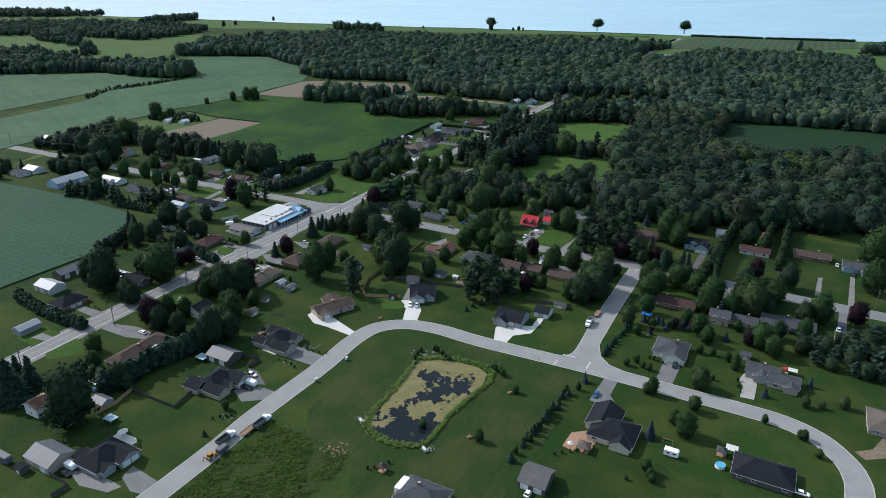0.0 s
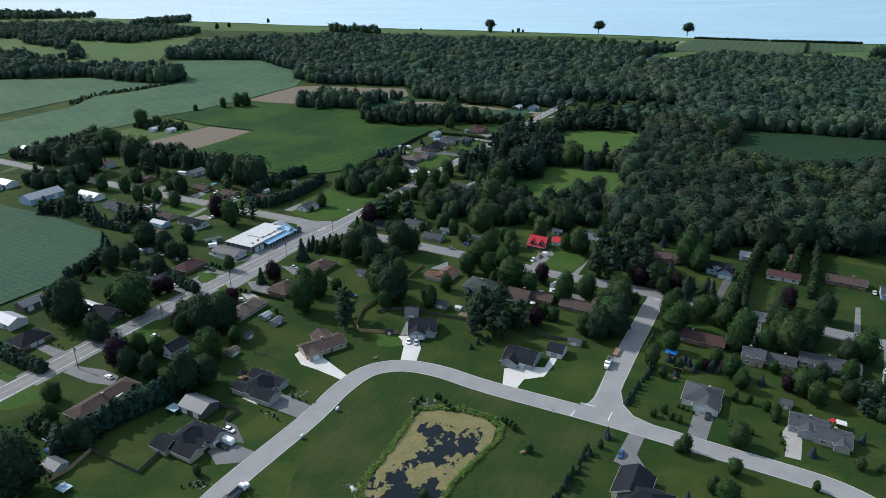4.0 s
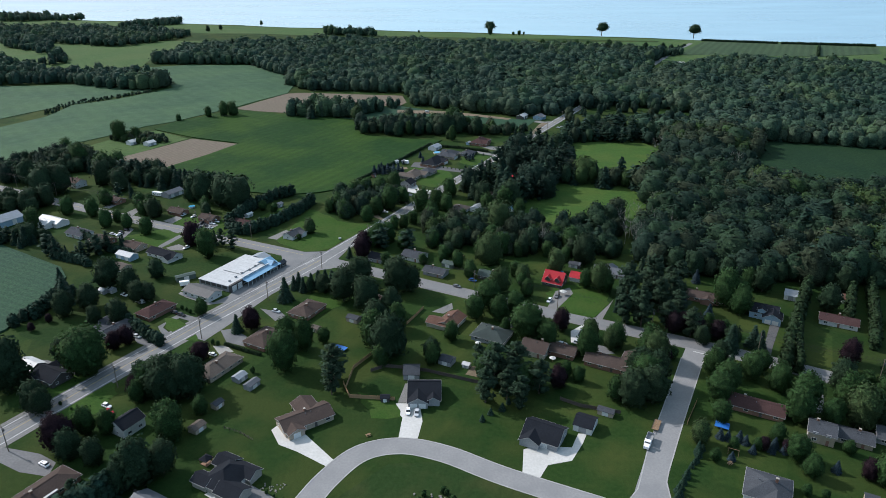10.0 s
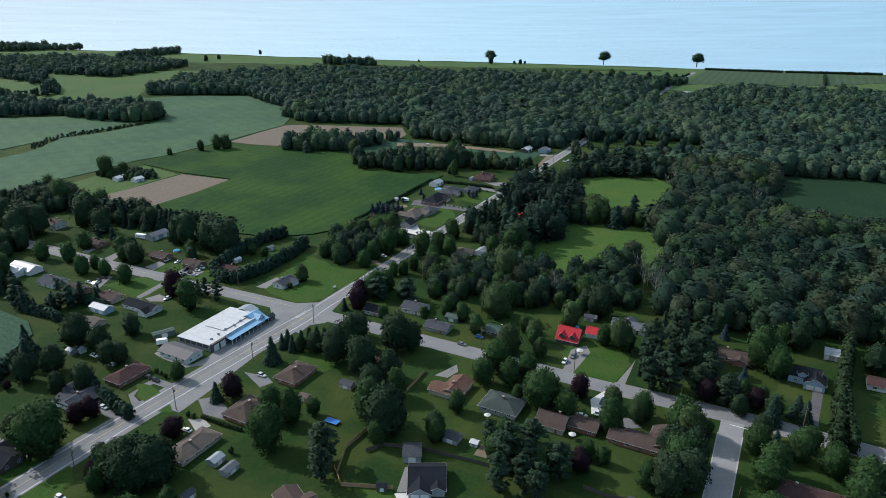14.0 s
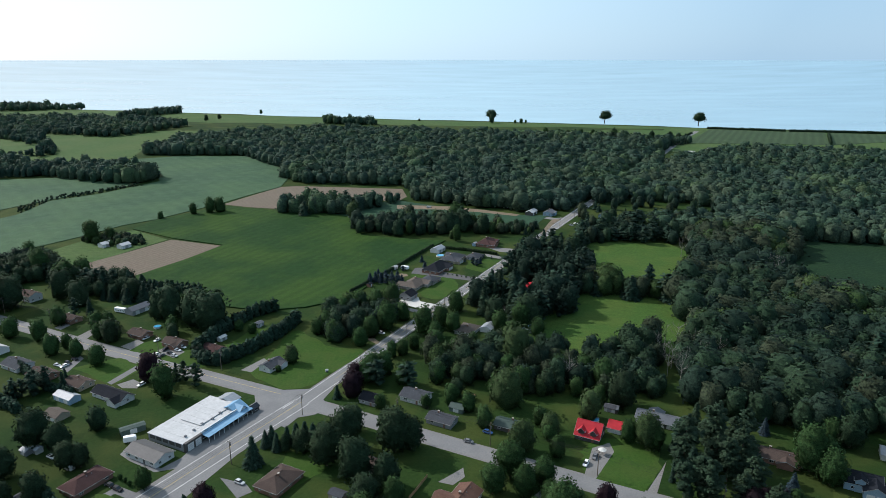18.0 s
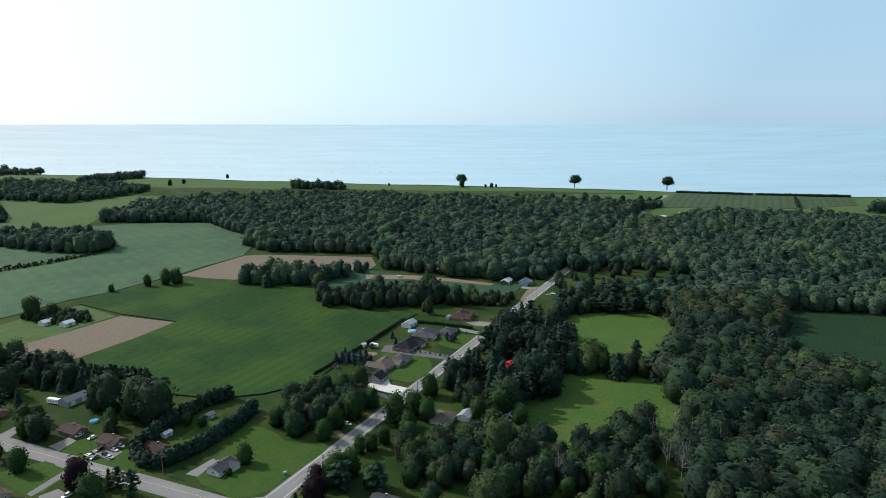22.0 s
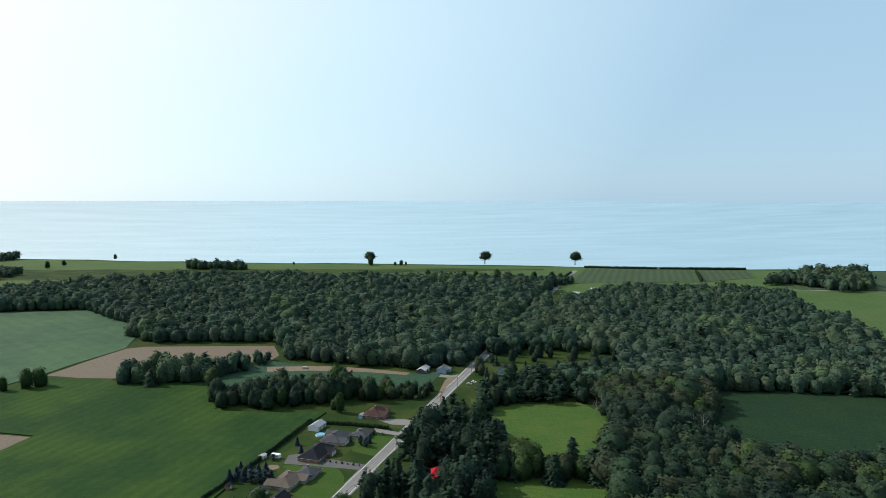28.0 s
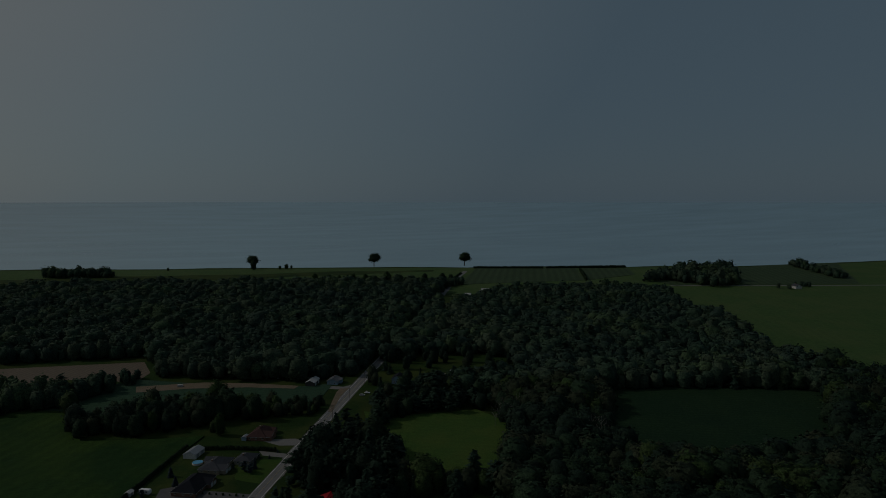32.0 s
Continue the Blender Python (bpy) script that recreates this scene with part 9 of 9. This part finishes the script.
tree("oak", -116.4, 260.3, 11.0)
tree("oak", -118.0, 304.7, 13.0)
tree("oak", -106.7, 297.6, 16.8)
tree("oak", -103.8, 307.0, 14.3)
tree("oak", -153.3, 291.0, 13.0)
tree("oak", -149.9, 288.7, 11.4)
tree("maple", -147.6, 243.5, 9.1)
tree("maple", -140.2, 228.4, 9.9)
tree("maple", -95.0, 272.4, 14.3)
tree("maple", -1.9, 324.0, 10.0)
tree("maple", 137.9, 304.1, 13)
tree("maple", 142.7, 292.8, 15.6)
tree("maple", 171.9, 291.1, 14.6)
tree("maple", 187.6, 275.2, 15.8)
tree("maple", 231.4, 306.8, 19.4)
tree("maple", 252.0, 340.6, 24.0)
tree("maple", 110.8, 296.4, 14)
tree("maple", 94.9, 189.6, 10.3)
tree("maple", 93.1, 196.2, 6.3)
tree("maple", 103.2, 204.2, 6.6)
tree("maple", 90.1, 215.6, 7.8)
tree("spruce", -159.4, 216.2, 14.5, 1.33)
tree("spruce", -161.3, 206.5, 19.5, 1.33)
tree("spruce", -166.4, 219.3, 13.0, 1.33)
tree("spruce", -93.0, 350.6, 9.0, 1.33)
far_tree("plum", -44.5, 438.6, 13.9)
tree("plum", 178.0, 324.8, 11.8)
tree("plum", 204.2, 272.8, 12.4)
tree("lime", 157.5, 281.2, 18.2)
tree("lime", 77.7, 336.2, 10.5)
tree("lime", 94.0, 324.0, 16.1)
tree("oak", 76.1, 294.5, 16.1)
tree("oak", 89.2, 308.7, 15.5)
tree("oak", 84.2, 313.5, 14.2)
tree("oak", 162.3, 303.7, 14.8)
tree("oak", 179.7, 274.7, 11.2)
tree("oak", 160.4, 258.8, 9.4)
tree("pine", 32.7, 310.0, 20.0)
tree("pine", 41.0, 302.0, 16.6)
tree("pine", 27.7, 298.2, 14.9)
tree("pine", 95.2, 361.5, 17.8)
tree("pine", 115.5, 361.6, 18.0)
tree("pine", 107.2, 377.2, 16.7)
tree("pine", 116.9, 347.0, 15.7)
tree("blue_spruce", 102.9, 274.6, 4.6, 1.48)
tree("blue_spruce", 109.2, 273.0, 4.6, 1.48)
tree("blue_spruce", 111.4, 266.7, 3.8, 1.48)
tree("blue_spruce", 120.2, 269.3, 4.6, 1.48)
tree("blue_spruce", 102.4, 262.9, 3.7, 1.48)
tree("plum", 115.7, 268.1, 5.9)
tree("plum", 123.4, 267.2, 5.3)
tree("maple", 105.0, 268.0, 5.8)
tree("blue_spruce", 81.3, 187.5, 4.8, 1.48)
tree("blue_spruce", 64.9, 222.6, 3.3, 1.48)
tree("blue_spruce", 134.7, 213.7, 4.1, 1.48)
tree("maple", 136.1, 284.4, 14.6)
tree("maple", 106.6, 283.9, 9.4)
tree("maple", 96.4, 262.5, 5.5)
tree("maple", 147.5, 282.8, 11.1)
tree("maple", 159.2, 292.9, 15.4)
tree("maple", 169.7, 300.6, 11.9)
tree("maple", 125.9, 254.8, 8.9)
tree("maple", 149.1, 250.6, 12.6)
tree("maple", 150.9, 243.7, 10.2)
tree("maple", 172.3, 259.0, 10.9)
tree("maple", 125.0, 263.0, 10.3)
tree("maple", 122.3, 272.4, 8.2)
tree("maple", 144.7, 266.2, 5.9)
tree("lime", 94.5, 271.6, 10.1)
tree("lime", 110.8, 219.8, 9.8)
tree("lime", 88.2, 215.8, 4.8)
tree("blue_spruce", 105.4, 273.8, 4.0, 1.48)
tree("blue_spruce", 110.8, 271.4, 4.1, 1.48)
tree("blue_spruce", 118.1, 266.7, 4.0, 1.48)
tree("blue_spruce", 122.6, 266.7, 4.1, 1.48)
tree("blue_spruce", 135.6, 257.0, 4.7, 1.48)
tree("maple", 113.8, 268.6, 5.1)
tree("maple", 127.0, 266.7, 5.2)
tree("spruce", 92.2, 266.8, 4.9, 1.33)
tree("plum", 144.8, 253.7, 8.0)
tree("oak", 189.3, 311.6, 13.9)
tree("oak", 164.7, 246.0, 9.3)
tree("oak", 84.4, 296.3, 16.6)
tree("oak", 164.7, 279.5, 10.1)
tree("oak", 176.5, 296.9, 12.1)
tree("maple", -127.3, 276.7, 11.9)
tree("maple", -97.4, 277.5, 13.8)
tree("maple", -114.7, 302.6, 13.8)
tree("maple", -89.5, 288.5, 8.3)
tree("maple", -116.4, 296.2, 9.9)
tree("plum", -132.1, 268.1, 15.2)
tree("plum", -119.9, 301.9, 8.8)
tree("pine", -115.2, 243.9, 8.5)
tree("pine", -109.1, 239.2, 8.3)
tree("pine", -106.3, 242.4, 8.3)
far_tree("oak", -152.8, 409.5, 12.3)
tree("oak", -172.3, 373.4, 13.7)
tree("oak", -146.4, 381.3, 10.8)
tree("oak", -180.9, 365.8, 13.7)
tree("oak", -108.2, 310.4, 12.9)
far_tree("oak", -192.4, 504.5, 14.6)
far_tree("oak", -178.8, 542.7, 19.3)
far_tree("oak", -151.4, 532.0, 24.0, 1.27)
far_tree("oak", -145.6, 528.9, 16.5)
far_tree("oak", -158.1, 509.0, 10.0)
far_tree("oak", -290.4, 549.5, 24.0, 1.07)
far_tree("oak", -283.8, 557.9, 24.0, 1.08)
far_tree("oak", -259.6, 577.3, 21.8)
far_tree("oak", -240.5, 562.3, 18.8)
far_tree("oak", -319.4, 579.7, 20.7)
far_tree("oak", -276.9, 528.0, 16.4)
far_tree("maple", -262.8, 485.2, 14.2)
far_tree("maple", -253.6, 510.9, 13.7)
far_tree("maple", -234.5, 506.8, 13.5)
far_tree("maple", -201.9, 485.1, 10.7)
far_tree("maple", -184.5, 473.3, 12.8)
far_tree("maple", -216.6, 487.2, 12.7)
far_tree("maple", -135.2, 438.2, 18.2)
tree("maple", -119.3, 277.5, 10.1)
tree("maple", -115.2, 367.4, 8.9)
tree("maple", -50.9, 340.6, 7.8)
tree("maple", -27.9, 338.1, 18.0)
tree("maple", -20.0, 332.7, 12.8)
tree("maple", -23.7, 322.8, 10.4)
tree("maple", -19.0, 353.6, 13.6)
tree("maple", 6.3, 343.2, 9.9)
far_tree("plum", -149.7, 456.6, 16.0)
far_tree("plum", -44.6, 454.0, 11.2)
tree("plum", -102.1, 326.4, 9.0, 1.4)
far_tree("pine", -131.5, 454.4, 12.3)
far_tree("pine", -123.4, 449.4, 13.8)
tree("pine", 89.6, 358.1, 8.1)
tree("pine", 110.5, 394.4, 15.0)
tree("pine", 101.2, 372.8, 14.1)
tree("pine", 121.5, 394.2, 15.1)
tree("pine", 99.5, 384.7, 13.1)
tree("pine", 91.7, 375.4, 11.3)
far_tree("pine", 119.9, 406.2, 15.5)
tree("pine", 115.9, 373.9, 12.9)
far_tree("pine", 110.5, 407.8, 13.9)
tree("spruce", -77.2, 382.0, 13.0, 1.33)
tree("spruce", -75.6, 395.5, 7.7, 1.33)
tree("spruce", -72.9, 396.1, 9.6, 1.33)
tree("spruce", -66.7, 397.0, 8.7, 1.33)
tree("spruce", -63.1, 398.5, 9.6, 1.33)
tree("spruce", -59.6, 399.7, 9.6, 1.33)
tree("spruce", -55.2, 395.0, 11.4, 1.33)
tree("oak", -22.4, 367.7, 14.2)
far_tree("oak", -53.0, 401.3, 7.9)
far_tree("lime", -2.8, 463.0, 10.6)
tree("lime", 70.3, 345.0, 10.3)
far_tree("lime", 47.2, 439.7, 10.1)
far_tree("lime", 12.1, 467.1, 10.7)
far_tree("lime", 6.9, 455.0, 10.4)
tree("maple", 38.4, 355.3, 11.5)
tree("maple", 31.7, 350.3, 7.9)
far_tree("maple", -36.8, 457.8, 15.0)
far_tree("maple", 3.5, 431.8, 10.5)
far_tree("maple", 11.3, 425.1, 10.3)
far_tree("maple", 25.2, 436.7, 12.8)
far_tree("maple", 38.0, 442.4, 14.5)
far_tree("maple", 33.1, 459.5, 13.5)
far_tree("maple", 79.7, 448.1, 16.4)
far_tree("maple", 45.3, 400.1, 9.1)
far_tree("maple", 17.8, 411.2, 10.7)
far_tree("maple", -20.4, 453.3, 11.8)
far_tree("maple", -2.7, 453.3, 11.8)
tree("maple", 46.4, 387.4, 10.1)
tree("maple", 78.6, 398.7, 10.6)
tree("maple", 88.3, 392.8, 10.5)
far_tree("maple", 16.9, 461.3, 12.1)
far_tree("maple", -8.6, 428.5, 7.0)
far_tree("maple", -29.7, 427.0, 8.4)
far_tree("maple", 72.6, 461.1, 12.3)
far_tree("maple", 59.5, 461.1, 12.2)
far_tree("maple", 64.3, 439.6, 10.2)
far_tree("maple", 73.8, 432.4, 10.0)
far_tree("maple", 42.5, 412.4, 9.4)
tree("maple", 77.2, 300.8, 12.1)
tree("maple", 70.5, 298.4, 11.0)
tree("maple", 136.1, 317.4, 10.4)
tree("maple", 102.2, 327.8, 6.8)
tree("maple", 137.7, 289.4, 10.7)
tree("maple", 133.0, 349.4, 7.4)
tree("maple", 149.8, 377.5, 14.8)
tree("maple", 127.1, 352.9, 8.7)
tree("maple", 164.0, 396.4, 12.8)
tree("oak", 110.9, 355.7, 11.0)
tree("oak", 119.7, 340.4, 9.5)
tree("oak", 121.7, 324.8, 10.5)
tree("oak", 132.5, 338.1, 10.8)
tree("oak", 122.7, 381.4, 10.5)
tree("oak", 170.7, 393.7, 15.7)
far_tree("oak", 157.5, 407.2, 14.5)
far_tree("oak", 186.0, 406.5, 12.0)
tree("oak", 194.4, 372.7, 14.1)
tree("oak", 213.8, 394.2, 15.1)
tree("maple", 23.4, 322.8, 10.4)
tree("maple", 28.0, 314.2, 12.1)
tree("maple", 19.5, 313.2, 11.1)
tree("maple", 33.0, 303.7, 12.8)
tree("maple", 40.0, 308.8, 10.0)
tree("maple", 53.5, 313.4, 8.2)
tree("maple", 58.3, 310.7, 7.2)
tree("spruce", 143.3, 334.1, 10.6, 1.33)
tree("spruce", 122.5, 315.7, 9.9, 1.33)
tree("spruce", -190.6, 385.1, 12.7, 1.33)
tree("spruce", -199.6, 398.4, 11.0, 1.33)
tree("spruce", 141.8, 338.2, 10.7, 1.33)
far_tree("spruce", 102.0, 402.3, 10.0, 1.33)
tree("spruce", 96.3, 391.6, 8.7, 1.33)
far_tree("maple", -310.0, 719.4, 20.3)
far_tree("maple", -295.9, 723.9, 12.6)
far_tree("maple", -281.4, 799.8, 8.3)
far_tree("maple", -254.9, 817.9, 12.5)
far_tree("maple", -239.7, 823.4, 16.7)
far_tree("maple", -231.0, 827.9, 16.7)
far_tree("lime", -89.1, 800.6, 17.9)
far_tree("lime", 8.9, 728.0, 8.0)
far_tree("maple", -301.3, 625.1, 22.1)
far_tree("maple", -270.2, 601.8, 20.8)
far_tree("maple", -266.5, 619.5, 17.0)
far_tree("maple", -336.8, 672.3, 14.6)
far_tree("maple", -69.3, 519.9, 13.8)
far_tree("maple", -63.8, 548.6, 11.4)
far_tree("maple", -54.3, 555.7, 13.2)
far_tree("maple", -43.5, 553.6, 14.7)
far_tree("maple", -33.5, 560.8, 16.6)
far_tree("maple", -34.0, 522.3, 18.2)
far_tree("maple", -25.1, 537.6, 12.6)
far_tree("maple", -11.0, 512.7, 19.2)
far_tree("maple", -1.5, 525.4, 15.3)
far_tree("maple", 8.3, 551.5, 14.6)
far_tree("maple", 6.0, 518.6, 13.5)
far_tree("maple", -4.7, 504.2, 13.1)
far_tree("maple", 33.8, 519.5, 13.6)
far_tree("maple", 46.6, 521.9, 18.2)
far_tree("maple", 38.6, 502.0, 14.5)
far_tree("maple", 55.7, 512.2, 12.0)
far_tree("maple", -42.7, 512.0, 13.4)
far_tree("maple", -47.5, 499.1, 11.6)
far_tree("maple", -28.2, 483.6, 9.8)
far_tree("maple", -16.7, 493.3, 9.9)
far_tree("maple", -22.4, 486.7, 9.8)
far_tree("maple", -4.6, 488.8, 14.0)
far_tree("maple", 7.2, 483.5, 12.4)
far_tree("maple", 16.4, 491.4, 11.3)
far_tree("maple", -63.6, 504.8, 13.3)
far_tree("maple", -75.0, 515.6, 10.6)
far_tree("blue_spruce", -52.9, 609.0, 8.0, 1.48)
far_tree("blue_spruce", -33.9, 622.3, 6.0, 1.48)
far_tree("blue_spruce", -49.3, 612.5, 8.0, 1.48)
far_tree("blue_spruce", -45.1, 610.1, 8.0, 1.48)
far_tree("blue_spruce", -40.9, 607.7, 8.0, 1.48)
far_tree("blue_spruce", -36.8, 605.3, 8.0, 1.48)
far_tree("blue_spruce", -32.8, 604.1, 8.0, 1.48)
far_tree("blue_spruce", -29.5, 604.1, 8.0, 1.48)
far_tree("blue_spruce", -48.4, 625.0, 6.0, 1.48)
far_tree("blue_spruce", -42.9, 622.4, 6.0, 1.48)
far_tree("blue_spruce", -37.8, 619.9, 6.0, 1.48)
far_tree("blue_spruce", -30.7, 637.4, 4.6, 1.48)
far_tree("blue_spruce", -16.6, 659.8, 5.9, 1.48)
far_tree("blue_spruce", -13.8, 646.3, 5.8, 1.48)
far_tree("pine", 20.2, 564.9, 20.5)
far_tree("pine", 26.0, 546.1, 19.7)
far_tree("pine", 38.6, 569.6, 24.0)
far_tree("pine", 34.2, 560.2, 18.4)
far_tree("pine", 43.6, 548.0, 18.1)
far_tree("maple", -202.7, 523.8, 12.0)
far_tree("maple", -209.3, 523.2, 12.1)
far_tree("oak", 111.2, 1634.0, 19.5)
tree("poplar", -30.2, 740.6, 14.5)
tree("maple", 14.2, 775.5, 22.0)
tree("poplar", 13.0, 719.5, 15.0)
far_tree("maple", -198.9, 511.8, 11.0)
far_tree("maple", -201.5, 507.8, 10.0)
far_tree("lime", -191.4, 508.8, 11.0)
far_tree("maple", -161.7, 517.5, 11.0)
far_tree("maple", -235.6, 529.6, 13.0)
far_tree("spruce", -233.6, 544.3, 13.0)
far_tree("spruce", -225.5, 547.3, 12.0)
far_tree("maple", -213.2, 496.5, 9.0)
far_tree("lime", -82.0, 476.5, 11.0)
far_tree("lime", -34.1, 454.9, 10.9)
far_tree("lime", 38.0, 470.9, 24.0)
far_tree("lime", 29.4, 429.6, 20.3)
far_tree("lime", 15.7, 477.0, 12.2)
far_tree("lime", 1.3, 478.6, 10.9)
far_tree("oak", -140.5, 523.8, 24.0, 1.33)
far_tree("oak", -169.6, 539.1, 23.8)
far_tree("oak", 11.7, 451.1, 11.4)
far_tree("oak", 6.0, 439.3, 9.8)
far_tree("oak", 83.1, 429.4, 19.7)
far_tree("oak", 78.4, 461.3, 14.7)
far_tree("oak", 66.4, 484.6, 10.6)
far_tree("oak", 92.1, 481.2, 13.5)
far_tree("oak", 50.2, 440.9, 13.1)
far_tree("oak", 51.0, 525.6, 21.5)
far_tree("oak", 31.3, 489.7, 12.7)
far_tree("oak", 31.6, 529.5, 18.5)
far_tree("plum", -43.4, 443.3, 11.9)
far_tree("pine", -136.0, 456.2, 10.2)
far_tree("spruce", -17.6, 448.3, 14.8, 1.33)
far_tree("spruce", -51.6, 437.4, 7.3, 1.33)
far_tree("shrub", -86.6, 465.7, 4.0)
far_tree("shrub", -122.5, 519.9, 7.4)
far_tree("shrub", -113.7, 516.8, 6.6)
tree("shrub", -126.7, 372.9, 2.5)
tree("shrub", -123.8, 370.9, 2.4)
tree("shrub", -121.3, 368.9, 2.4)
tree("shrub", -77.0, 316.5, 3.0)
tree("shrub", -98.3, 338.3, 2.7)
tree("shrub", -101.0, 339.6, 2.7)
tree("oak", -151.0, 380.1, 12.2)
tree("oak", -151.4, 359.0, 12.9)
tree("oak", -161.8, 356.6, 10.4)
tree("oak", -98.0, 305.9, 14.7)
tree("maple", -58.9, 335.1, 16.0, 0.85)
tree("plum", -143.4, 335.6, 9.0, 1.1)
tree("plum", -139.6, 339.4, 9.5, 1.1)
tree("spruce", -186.4, 378.0, 14.5, 1.33)
tree("oak", -159.7, 323.8, 12.0)
tree("plum", -185.3, 359.8, 4.5)
tree("plum", -188.9, 351.1, 4.5)
tree("oak", -66.3, 391.5, 8.5, 0.7)
tree("spruce", -70.1, 392.6, 8.5, 1.2)
tree("plum", 115.0, 353.0, 9.5)
tree("plum", 128.1, 344.2, 10.0)
tree("blue_spruce", 131.1, 363.1, 9.0, 1.2)
tree("blue_spruce", 139.7, 404.5, 8.0, 1.2)
tree("blue_spruce", 124.0, 378.0, 7.5, 1.2)
tree("cedar", 88.2, 370.6, 9.0)
far_tree("oak", 102.0, 651.3, 24.0, 1.1)
for x, y, h in ((30, 655, 5.5), (27, 649, 6.5), (24, 653, 7.0), (34, 672, 3.0), (40, 668, 2.5), (31, 664, 3.5), (46, 676, 2.5), (18, 660, 3.0)):
    far_tree("blue_spruce", x, y, h, 1.4)
for k in range(7):
    far_tree("shrub", 0.5 + k * 3.4, 629.5 - k * 1.75, 1.3 + 0.4 * (k % 2))
plant_far_trees()
